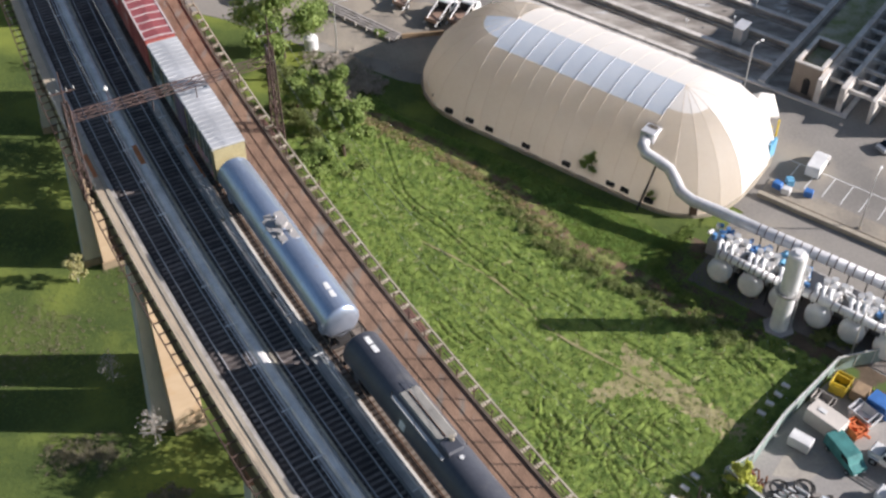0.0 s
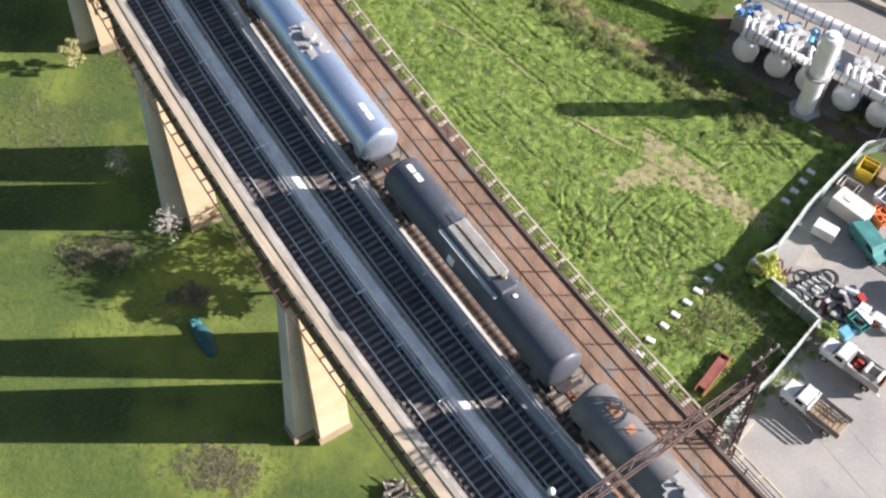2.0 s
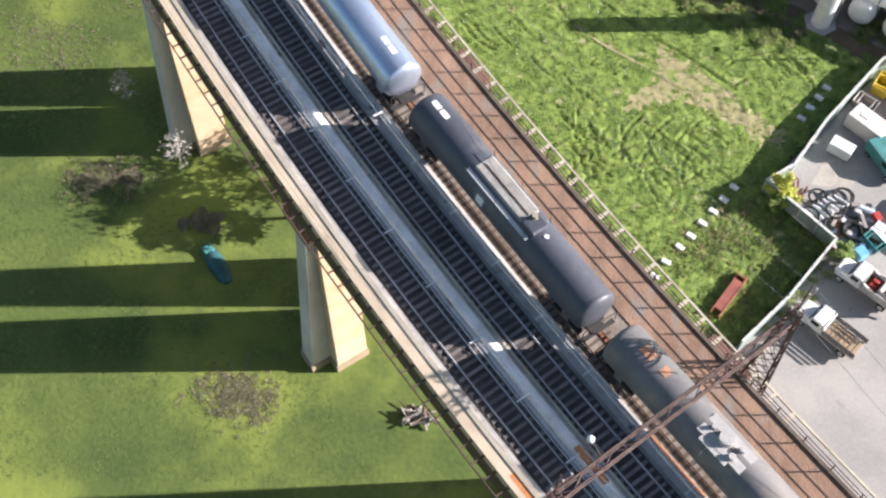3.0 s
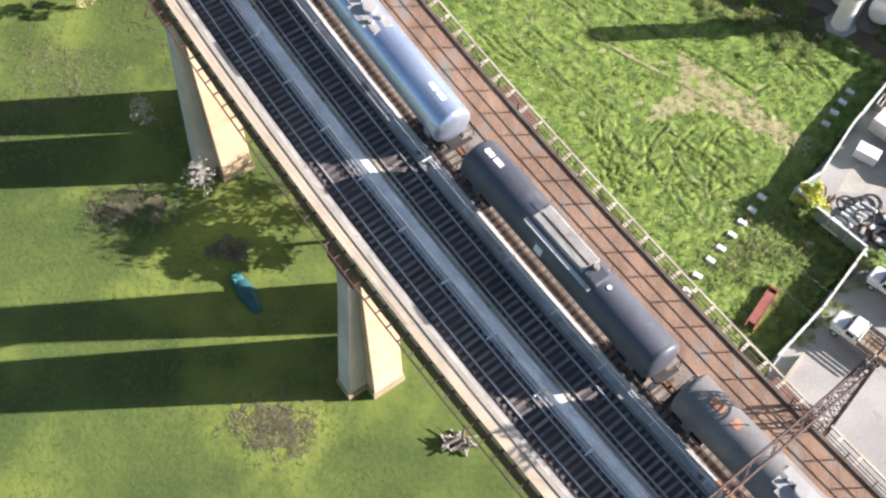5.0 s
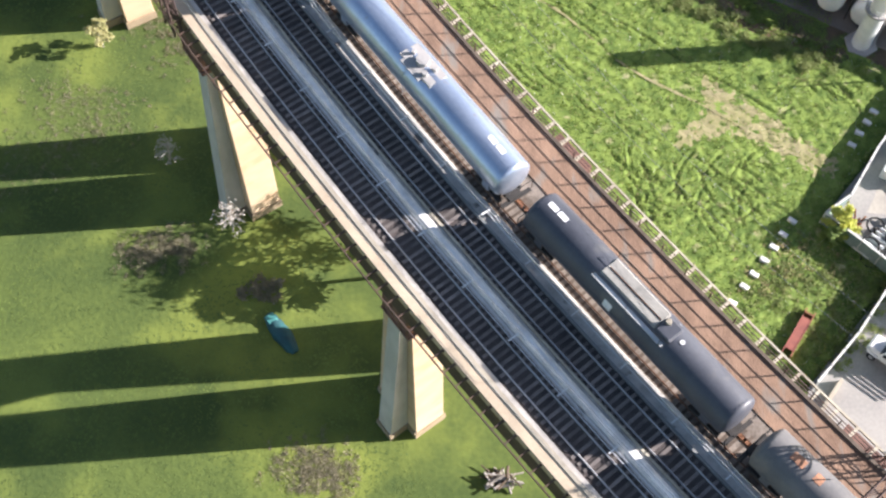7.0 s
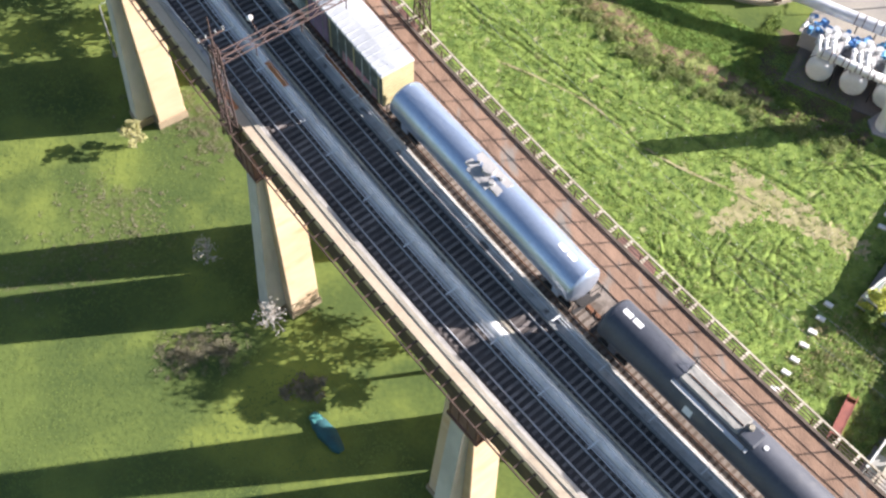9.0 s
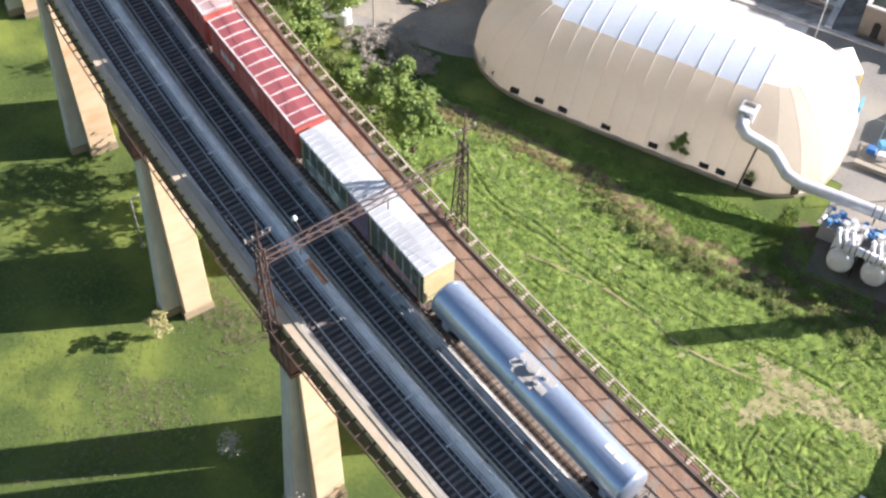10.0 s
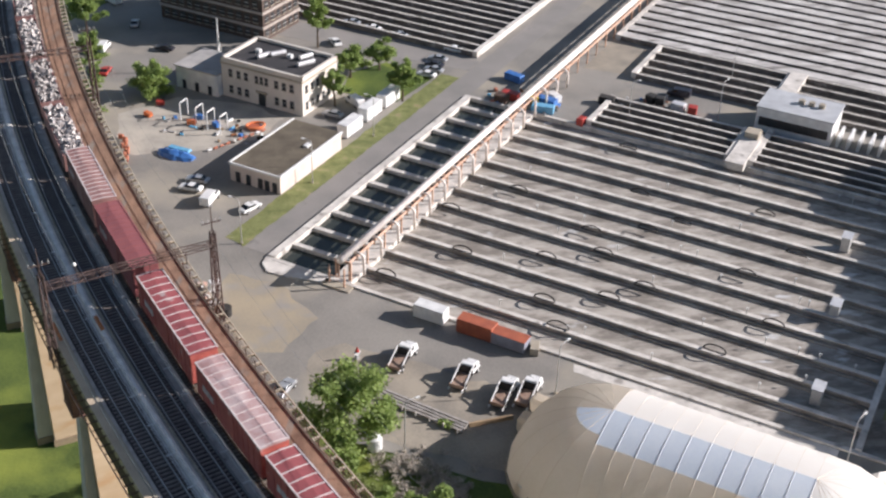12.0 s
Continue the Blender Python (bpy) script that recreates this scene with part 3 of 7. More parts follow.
sheet("pavement_north", pl((-17, 79), (240, 79), (240, 260), (-17, 260)), 0.05, "asphalt", "grey asphalt apron among the basins")
sheet("pavement_east", pl((100, 0.4), (260, 0.4), (260, 79), (100, 79)), 0.05, "asphalt", "grey asphalt beside the basins")
sheet("road_1", pl((-23.6, 1), (-17.5, 1), (-17.5, 210), (-23.6, 210)), 0.08, "road", "straight grey asphalt service road")
sheet("road_2", pl((-85, 85), (-23.7, 92), (-23.7, 98), (-85, 96)), 0.075, "road", "grey asphalt side road")
sheet("verge", ragged(pl((-28.3, 2), (-23.7, 1), (-23.7, 87), (-28.3, 87)), 0.5, 1.5), 0.10, "verge", "strip of rough green verge grass", thick=0.1)
sheet("lawn", pl((-43, 66), (-30, 68), (-29, 84), (-43, 86), (-47, 76)), 0.10, "grass", "small green lawn beside the office", thick=0.1)
sheet("yard", [(48.2, 85.6), (33.0, 69.6), (39.3, 62.3), (28.1, 50.8), (26, 44), (16, 24), (40, -60), (160, -30), (160, 60), (62, 92)], 0.05, "yard", "pale worn concrete storage yard")
sheet("yard_patch", ragged([(40.2, 73.4), (43.4, 74.6), (45.4, 72.6), (42.4, 70.2), (38.6, 70.6)], 0.4, 1.0), 0.056, "site_ground", "pale dusty patch of the storage yard")
sheet("sand_patch", ragged([(-42, 175), (-36, 174), (-31, 184), (-37, 194), (-45.5, 197.5), (-48, 188)], 1.6, 2.5), 0.056, "tan_dirt", "bare sandy ground patch beside the viaduct")
sheet("brown_lot", ragged(pl((-1.0, 128.5), (8.9, 127.1), (11.2, 110.0), (-1, 108.3)), 0.5), 0.058, "sand", "bare brown lot")
sheet("ditch", ragged([(x - 1.6, y - 2.0) for x, y in DITCH] + [(x + 1.3, y + 1.4) for x, y in DITCH[::-1]], 1.2, 1.5), 0.11, "mud", "shallow muddy drainage ditch with dead weeds")
sheet("brown_bank", [(38, 91), (41, 87), (50, 86), (54, 90), (44, 96), (36, 101)], 0.06, "brown_earth", "bare brown earth below the filter plant")
sheet("filter_slab", pl((97.6, -44.6), (127, -44.6), (127, -36.3), (97.6, -36.3)), 0.15, "dark_slab", "dark concrete slab under the filter vessels", thick=0.1)
sheet("filter_bank", ragged(pl((94, -45), (128, -45), (128, -49), (112, -49.5), (100, -48)), 0.6, 1.5), 0.135, "brown_earth", "bare brown bank round the filter plant", thick=0.05)
sheet("filter_bank_end", ragged(pl((92.5, -45), (97.4, -45), (97.4, -37), (93.5, -37)), 0.5, 1.5), 0.128, "brown_earth", "bare brown bank at the end of the filter plant", thick=0.05)
sheet("pavement_filter", pl((96.5, -36.2), (140, -36.3), (140, -20), (99, -18)), 0.057, "asphalt", "grey asphalt beside the filter plant")
LUSH = [(-13.5, 136.5), (-1, 127.2), (10.5, 117.8), (18, 108), (25, 102.6), (31.5, 97.2), (38, 93.4), (40, 97), (34, 106), (24, 114), (4, 127), (-8, 134), (-12, 139)]
sheet("lush_strip", LUSH, 0.09, "lush", "dark lush grass strip below the dome", thick=0.08)
sheet("concrete_strip", ragged(pl((42, -1.0), (42.8, -2.8), (78, -2.6), (84, -2.2), (84, -0.4), (60, -0.4)), 0.25), 0.062, "basin", "pale concrete strip beside the basins", thick=0.05)
sheet("site_dirt", ragged([(-70, 243), (-56, 243), (-42, 248), (-36, 258), (-44, 266), (-60, 270), (-72, 262)], 1.2, 2.0), 0.06, "site_ground", "pale dusty concrete of the work site")
sheet("dirt_lot", ragged([(-30, 157), (-18, 150), (-4, 144), (4, 153), (4, 158), (-14, 170), (-26, 176), (-33, 172)], 1.6, 2.5), 0.058, "sand", "dusty brown lorry park")


# ---------------------------------------------------------------- viaduct
S0, S1 = -420.0, -60.0
viaduct = tagged(part("viaduct", bm_sweep(bmesh.new(), rect(0.5, 17.2, -0.95, -0.35), S0, S1), "concrete"), "curving concrete and steel railway viaduct on tall piers", "viaduct", "", "structure")


def deck_part(name, outline, mat, label="", s0=S0, s1=S1):
    return part(name, bm_sweep(bmesh.new(), outline, s0, s1), mat, viaduct, label)


deck_part("ledge", rect(0.40, 1.20, -0.8, 0.12), "ledge", "tan concrete walkway ledge")
deck_part("ledge_kerb", rect(1.20, 1.52, -0.5, 0.2), "concrete", "grey kerb of the ledge")
deck_part("ballast", rect(1.52, 9.48, -0.5, -0.13), "ballast", "dark stone ballast")
deck_part("kerb", rect(9.48, 9.74, -0.5, 0.2), "basin", "pale concrete kerb")
deck_part("freight_ballast", rect(9.74, 13.75, -0.5, -0.16), "grey_ballast", "brown and grey stone ballast")
deck_part("empty_trackbed", rect(13.75, 16.95, -0.5, -0.08), "brown_ballast", "rust-brown bed of a lifted track")
deck_part("parapet", rect(16.95, 17.22, -0.95, 0.06), "old_tie", "low dark brown edge beam")
for d in (0.7, 5.4, 11.6, 16.1):
    deck_part("girder", rect(d - 0.22, d + 0.22, -3.3, -0.95), "brown_steel", "dark brown riveted plate girder")
for d, mat in ((2.64, "rail"), (4.08, "rail"), (6.50, "rail"), (7.94, "rail"), (10.42, "rusty_rail"), (11.88, "rusty_rail")):
    deck_part("rail", [(d - 0.05, -0.1), (d + 0.05, -0.1), (d + 0.03, 0.06), (d - 0.03, 0.06)], mat, "shiny steel rail" if mat == "rail" else "rusty steel rail")
for d in (6.05, 8.62):
    deck_part("cable_duct", rect(d - 0.09, d + 0.09, -0.2, 0.12), "pale_steel" if d < 7 else "cable_grey", "grey cable duct")
deck_part("service_walk", [(4.94, -0.3), (5.74, -0.3), (5.74, 0.06), (5.63, 0.2), (5.50, 0.28), (5.18, 0.28), (5.05, 0.2), (4.94, 0.06)], "walkway", "pale grey concrete cable trough walkway")
for a, b in ((1.52, 1.90), (4.62, 4.94), (5.74, 5.95), (8.74, 9.48)):
    deck_part("gravel_shoulder", [(a, -0.3), (b, -0.3), (b, -0.02), (a, -0.08)], "shoulder", "pale grey gravel shoulder")
for d in (4.38, 4.66, 9.2):
    deck_part("cable_rail", rect(d - 0.03, d + 0.03, 0.28, 0.34), "duct", "pale grey cable rail")
deck_part("cable_rail", rect(9.40, 9.46, 0.28, 0.34), "duct", "pale grey cable rail")
for d, half in ((-0.62, 0.045), (18.2, 0.07)):
    deck_part("outer_beam", rect(d - half, d + half, -0.3, -0.12), "brown_steel" if d < 0 else "pale_steel", "outer beam of the open bracket walk")
for z in (0.62, 1.1):
    deck_part("hand_rail", rect(17.07, 17.13, z, z + 0.05), "brown_steel", "brown pipe hand rail")


def repeats(name, bm, mat, places, label=""):
    """Pieces on one shared mesh, each an object under the viaduct."""
    me = finish(name, bm, mat)
    for m in places:
        ob = new(name, me)
        ob.parent, ob.matrix_basis = viaduct, m
        tagged(ob, label)


def span(a, b, step):
    return [a + step * i for i in range(int((b - a) / step) + 1)]


repeats("post", bm_box(bmesh.new(), -0.04, 0.04, -0.04, 0.04, 0.15, 1.16), "brown_steel", [line_pose(s, 17.1) for s in span(-352, -90, 2.45)])
repeats("cable_arm", bm_box(bmesh.new(), -0.5, 0.55, -0.055, 0.055, 0.3, 0.37), "white_paint", [line_pose(s, 4.62) for s in span(-351.94, -110, 5.06)], "pale cross arm of the cable rail")
repeats("cable_arm", bm_box(bmesh.new(), -0.4, 0.45, -0.055, 0.055, 0.3, 0.37), "white_paint", [line_pose(s, 9.12) for s in span(-352.7, -110, 5.0)], "pale cross arm of the cable rail")
def knee_bracket(bm, m=None):
    """A thin bracket arm that widens into a gusset at the ledge."""
    outline = [Vector((x, y, 0)) for x, y in ((-0.62, -0.045), (0.22, -0.045), (0.42, -0.15), (0.42, 0.15), (0.22, 0.045), (-0.62, 0.045))]
    m = m or Matrix.Identity(4)
    return bm_loft(bm, [[m @ (p + Vector((0, 0, z))) for p in outline] for z in (-0.26, -0.14)])


repeats("bracket", knee_bracket(bmesh.new()), "brown_steel", [line_pose(s, 0) for s in span(-338.27, -100, 1.267)], "dark steel bracket")
repeats("bracket", bm_box(bmesh.new(), 0.0, 0.95, -0.11, 0.11, -0.4, -0.12), "pale_steel", [line_pose(s, 17.25) for s in span(-338, -95, 1.75)], "pale rust-stained bracket")
rest = bmesh.new()
for s in span(-418.1, -339, 1.267):
    knee_bracket(rest, line_pose(s, 0))
part("bracket_row", rest, "brown_steel", viaduct)

SLEEPER = bm_box(bmesh.new(), -1.22, 1.22, -0.12, 0.12, -0.3, -0.055)
sleeper = finish("sleeper", SLEEPER, "tie")
for d in (3.36, 7.22):
    more = bmesh.new()
    for i, s in enumerate(span(-352, -100, 0.60)):
        m = line_pose(s + random.uniform(-0.03, 0.03), d + random.uniform(-0.03, 0.03)) @ Matrix.Rotation(random.uniform(-0.015, 0.015), 4, "Z")
        if -332 < s < -246:
            ob = new("sleeper", sleeper)
            ob.parent, ob.matrix_basis = viaduct, m
        else:
            bm_box(more, -1.22, 1.22, -0.12, 0.12, -0.3, -0.055, m)
    tagged(part("sleeper_row", more, "tie", viaduct), kind="stuff")
more = bmesh.new()
for s in span(-352, -100, 0.6):
    bm_box(more, -1.25, 1.25, -0.11, 0.11, -0.3, -0.145, line_pose(s, 11.15))
tagged(part("sleeper_row", more, "old_tie", viaduct), kind="stuff")

# rust stains beside the masts
for s in (-273.0, -333.6, -212.4):
    part("rust_stain", bm_sweep(bmesh.new(), rect(0.8, 1.18, 0.12, 0.127), s - 0.2, s + 3.4, 0.6), "orange_rust", viaduct, "orange rust stain")
    part("rust_stain", bm_sweep(bmesh.new(), rect(5.1, 5.58, 0.28, 0.287), s - 0.6, s + 2.4, 0.6), "orange_rust", viaduct, "orange rust stain")
    part("rust_stain", bm_sweep(bmesh.new(), rect(9.5, 9.72, 0.2, 0.207), s - 5.0, s + 0.5, 0.6), "orange_rust", viaduct, "orange rust stain")

PIERS = [-302.5 + 30.25 * k for k in range(-3, 8)]
DEPTH = 4.6


def bridge_pier():
    """A pier under the tracks: two battered shafts joined by an arch under one cap; origin on the ground below the left edge."""
    top = H - 3.3
    p = thing("bridge_pier", Matrix.Identity(4), "tall tan concrete viaduct pier with battered shafts", "bridge pier", "piers of the viaduct")
    # foot and head of each shaft (x0, x1, y0, y1), then its pilaster's width at foot and head
    for foot, head, w0, w1, a, b in (((2.7, 6.1, 0.0, 6.1), (2.7, 5.9, 1.0, 3.9), 0.6, 2.7, 2.15, 2.7), ((14.2, 17.6, 1.0, 6.4), (14.8, 17.0, 2.5, 4.3), 17.5, 18.4, 17.0, 17.6)):
        ends = [[Vector((x0, y0, z)), Vector((x1, y0, z)), Vector((x1, y1, z)), Vector((x0, y1, z))] for (x0, x1, y0, y1), z in ((foot, 1.1), (head, top - 2.2))]
        part("shaft", bm_loft(bmesh.new(), ends), "pier", p, "", bevel=0.06)
        part("pilaster", bm_loft(bmesh.new(), [[Vector((w0, 1.35, 1.1)), Vector((w1, 1.35, 1.1)), Vector((w1, 3.4, 1.1)), Vector((w0, 3.4, 1.1))], [Vector((a, 1.2, 29.6)), Vector((b, 1.2, 29.6)), Vector((b, 2.8, 29.6)), Vector((a, 2.8, 29.6))]]), "pier_grey", p, "", bevel=0.05)
        bm = bmesh.new()
        bm_box(bm, foot[0] - 0.15, foot[1] + 0.15, foot[2] - 0.15, foot[3] + 0.15, -1, 1.1)
        bm_box(bm, w0 - 0.15 if w0 < 5 else w0 + 0.2, w1 - 0.2 if w0 < 5 else w1 + 0.15, 1.2, 3.55, -1, 1.1)
        part("plinth", bm, "plinth", p, "stained plinth")
        left, right = (0.9, 2.6) if w0 < 5 else (16.9, 17.9)
        for z0, z1 in ((29.6, 30.0), (33.4, top + 2.2)):
            part("shoe_plate", bm_box(bmesh.new(), left, right, -1.3, 2.3, z0, z1), "shoe_red", p, "red-brown rusty steel plate")
        part("steel_shoe", bm_box(bmesh.new(), left + 0.12, right - 0.1, -1.15, 2.15, 30.0, 33.4), "shoe_red", p, "red-brown rusty steel shoe")
        for y in (-1.0, 0.0, 1.0, 2.0):
            part("shoe_rib", bm_box(bmesh.new(), left + 0.02, right - 0.02, y - 0.05, y + 0.05, 30.0, 33.4), "shoe_red", p)
    bm = bmesh.new()
    arch = [(5.9, top - 2.2), (5.9, 15.5)] + [(10.1 - 4.2 * math.cos(math.pi * i / 16), 15.5 + 5.2 * math.sin(math.pi * i / 16)) for i in range(1, 16)] + [(14.5, 15.5), (14.6, top - 2.2)]
    bm_loft(bm, [[Vector((x, y, z)) for x, z in arch] for y in (2.5, 3.8)])
    part("arch_wall", bm, "pier", p, "arched wall between the shafts")
    part("cap", bm_box(bmesh.new(), 2.5, 16.6, 0.0, 3.9, top - 2.2, top), "pier", p, "", bevel=0.06)
    return p


pier = bridge_pier()
for i, s in enumerate(PIERS):
    m = line_pose(s, max(-0.5, min(0.5, 0.03 - 0.008 * (s + 242))), -H)
    if i == 0:
        pier.matrix_basis = m
    else:
        copy_thing(pier, m)


def bm_lattice(bm, base, top, w0, w1, d0, d1, panels, r=0.055):
    """A tapering four-legged lattice column between two heights, x half-widths w, y half-widths d."""
    def corner(k, f):
        w, d = w0 + (w1 - w0) * f, d0 + (d1 - d0) * f
        return Vector(((-w, w, w, -w)[k], (-d, -d, d, d)[k], base + (top - base) * f))
    for k in range(4):
        bm_tube(bm, [corner(k, 0), corner(k, 1)], r * 1.4, 4)
        j = (k + 1) % 4
        for i in range(panels):
            a, b = i / panels, (i + 1) / panels
            bm_tube(bm, [corner(k, a), corner(j, b)], r * 0.7, 4)
            bm_tube(bm, [corner(j, a), corner(k, b)], r * 0.7, 4)
            bm_tube(bm, [corner(k, b), corner(j, b)], r * 0.7, 4)
    return bm


def signal_gantry():
    """A lattice portal for the overhead wires; origin over the left edge at rail level."""
    g = thing("catenary_gantry", Matrix.Identity(4), "rusty brown steel lattice gantry spanning the railway tracks", "gantry", "gantries over the tracks")
    left = bm_lattice(bmesh.new(), -2.2, 9.2, 0.34, 0.22, 0.82, 0.3, 6)
    for v in left.verts:
        v.co.x -= 0.15
    part("mast", left, "mast", g, "lattice mast")
    right = bm_lattice(bmesh.new(), -8.5, 9.2, 0.42, 0.22, 1.15, 0.3, 9)
    for v in right.verts:
        v.co.x += 18.35
    part("mast", right, "mast", g, "lattice mast")
    for x in (-0.15, 18.35):
        part("finial", bm_tube(bmesh.new(), [(x, 0, 9.2), (x, 0, 12.4)], [0.09, 0.04], 6), "mast", g)
        part("cross_arm", bm_box(bmesh.new(), x - 1.1, x + 1.1, -0.05, 0.05, 10.3, 10.42), "mast", g)
        for dx in (-1.0, -0.4, 0.4, 1.0):
            part("insulator", bm_tube(bmesh.new(), [(x + dx, 0, 10.42), (x + dx, 0, 10.75)], 0.06, 6), "lamp_steel", g)
    bm = bmesh.new()
    for y, z in ((-0.28, 7.3), (0.28, 7.3), (-0.28, 8.0), (0.28, 8.0)):
        bm_tube(bm, [(0, y, z), (18.2, y, z)], 0.065, 4)
    n = 16
    for i in range(n):
        a, b = 18.2 * i / n, 18.2 * (i + 1) / n
        for y in (-0.28, 0.28):
            bm_tube(bm, [(a, y, 7.3 if i % 2 else 8.0), (b, y, 8.0 if i % 2 else 7.3)], 0.03, 4)
        for z in (7.3, 8.0):
            bm_tube(bm, [(a, -0.28 if i % 2 else 0.28, z), (b, 0.28 if i % 2 else -0.28, z)], 0.03, 4)
    part("truss_beam", bm, "mast", g, "lattice cross beam")
    for x in (3.15, 7.12, 11.15, 15.2):
        part("hanger", bm_tube(bmesh.new(), [(x, 0, 7.2), (x, 0, 5.9)], 0.05, 6), "mast", g)
    lamp = bmesh.new()
    bmesh.ops.create_icosphere(lamp, subdivisions=2, radius=0.24, matrix=Matrix.Translation((3.6, 1.3, 8.6)))
    part("lamp", lamp, "white_paint", g, "small white round lamp", smooth=True)
    part("lamp_arm", bm_tube(bmesh.new(), [(3.6, 0.3, 8.1), (3.6, 1.2, 8.5)], 0.04, 6), "mast", g)
    return g


gantry = signal_gantry()
gantry.matrix_basis = line_pose(-273.9, 0)
for s in (-334.4, -213.2, -152.6):
    copy_thing(gantry, line_pose(s, 0))
# overhead wires
for d, z in ((3.15, 6.0), (7.12, 6.0), (3.15, 7.1), (7.12, 7.1), (-1.1, 10.75), (17.4, 10.75), (19.3, 10.75)):
    pts, stops = [], [-395.0, -334.4, -273.9, -213.2, -152.6, -92.0]
    for a, b in zip(stops, stops[1:]):
        for i in range(10):
            f = i / 10
            pts.append(on_line(a + (b - a) * f, d, z - (0 if z < 7 else 3.0 if z > 10 else 0.9) * 4 * f * (1 - f)))
    wire = part("overhead_wire", bm_tube(bmesh.new(), pts, 0.014, 4, False), "cable_grey")
    tagged(wire, "thin grey overhead wire hung from the gantries", "wire", "overhead wires")


# ---------------------------------------------------------------- settling basins
def plant_box(bm, u0, u1, v0, v1, z0, z1):
    return bm_box(bm, u0, u1, v0, v1, z0, z1, PLANT)


basins = structure("settling_basins", plant_box(bmesh.new(), -17, 100, 0.4, 79, -3.2, -0.65), "basin_floor", "long drained concrete settling basins in rows", category="basin")
part("rim", plant_box(bmesh.new(), -17.5, 100.5, -0.3, 0.5, -3, 0.35), "basin", basins, "weathered concrete rim")
part("rim", plant_box(bmesh.new(), -17.9, -16.3, 0.5, 79, -3, 0.5), "basin", basins, "pale concrete rim")
part("rim", plant_box(bmesh.new(), -17.5, 100.5, 78.4, 79.2, -3, 0.4), "basin", basins, "weathered concrete rim")
part("rim", plant_box(bmesh.new(), 99.6, 100.4, 0.5, 78.4, -3, 0.4), "basin", basins, "weathered concrete rim")
part("gallery_slab", plant_box(bmesh.new(), -4.2, -0.6, 0.5, 78.4, -3, 0.3), "basin", basins, "concrete slab under the pipe")
ROWS = [6.4 + 6.72 * k for k in range(11)]
for v in ROWS:
    # Below the coping the wall carries its shade in a darker concrete tone.
    part("wall", plant_box(bmesh.new(), -0.6, 86, v - 0.36, v + 0.36, -2.6, 0.12), "basin_shade_side", basins, "stained concrete dividing wall, darkened to stand for shade")
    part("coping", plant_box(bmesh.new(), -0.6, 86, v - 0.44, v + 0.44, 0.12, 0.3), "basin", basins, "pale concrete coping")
    part("baffle", plant_box(bmesh.new(), 0.5, 85.5, v - 1.25, v - 0.95, -2.6, -0.35), "basin_floor", basins, "lower channel wall")
    part("wall", plant_box(bmesh.new(), -16.3, -4.2, v - 0.5, v + 0.5, -2.6, 0.3), "basin", basins, "pale concrete dividing wall")
part("channel_water", plant_box(bmesh.new(), -16.3, -4.2, 0.5, 78.4, -2.2, -0.5), "water", basins, "dark still water")
for u in (86.4,):
    part("cross_wall", plant_box(bmesh.new(), u - 0.5, u + 0.5, 0.5, 78.4, -2.6, 0.6), "basin", basins, "pale concrete cross wall")
part("ledge_slab", plant_box(bmesh.new(), 88.2, 94.7, 11, 78.4, -2.6, 0.5), "mossy", basins, "moss-grown concrete ledge")
for u in (95.2, 98.8):
    part("tall_wall", plant_box(bmesh.new(), u - 0.4, u + 0.4, 0.6, 78.4, -2.6, 4.4), "basin", basins, "tall pale concrete channel wall")
for k in range(24):
    v = 2.0 + k * 3.25
    part("cross_beam", plant_box(bmesh.new(), 99.2, 108.5, v - 0.22, v + 0.22, 3.2, 3.8), "basin", basins, "concrete cross beam")
    part("cross_beam", plant_box(bmesh.new(), 95.6, 98.4, v + 1.4, v + 1.8, 3.0, 3.5), "basin", basins, "concrete cross beam")
for u in (103.6, 108.9):
    part("tall_wall", plant_box(bmesh.new(), u - 0.3, u + 0.3, 0.6, 78.4, 0.0, 4.2), "basin", basins, "tall pale concrete channel wall")


def basin_block(name, u0, u1, v0, v1, pitch, label, floor="basin_floor", wall=0.3, top="basin"):
    b = structure(name, plant_box(bmesh.new(), u0, u1, v0, v1, 0.0, 0.12), floor, label, category="basin")
    for v in span(v0, v1, pitch):
        # Wall bodies and baffles are coloured dark to stand for their shaded sides.
        part("wall", plant_box(bmesh.new(), u0, u1, v - wall * 0.85, v + wall * 0.85, 0.1, 1.35), "channel_shade" if floor == "channel_shade" else "basin_shade_side", b, "stained concrete dividing wall, darkened to stand for shade")
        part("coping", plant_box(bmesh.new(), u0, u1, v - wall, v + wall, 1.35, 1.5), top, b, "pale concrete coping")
        part("baffle", plant_box(bmesh.new(), u0, u1, v + pitch * 0.5 - 0.12, v + pitch * 0.5 + 0.12, 0.1, 0.8), "channel_shade" if floor == "channel_shade" else "basin_shade_side", b)
    for u in (u0, u1):
        part("end_wall", plant_box(bmesh.new(), u - 0.6, u + 0.6, v0 - wall, v1 + wall, 0.1, 1.6), "basin", b, "concrete end wall")
    return b


basin_block("basins_middle", 12, 43, 79.6, 94, 3.5, "open concrete channels with shade in their dark colour", "channel_shade")
basin_block("basins_middle_east", 48, 110, 79.6, 96, 3.5, "open concrete channels with shade in their dark colour", "channel_shade")
basin_block("basins_far", 11.5, 44, 109, 128, 4.75, "dark open concrete channels", "channel_shade")
basin_block("basins_far_east", 46, 120, 109, 128, 4.75, "dark open concrete channels", "channel_shade")
basin_block("basins_sunlit", 0, 150, 130.5, 215, 5.2, "pale concrete covered basins with dark gaps", "channel_shade", wall=1.7, top="slab")
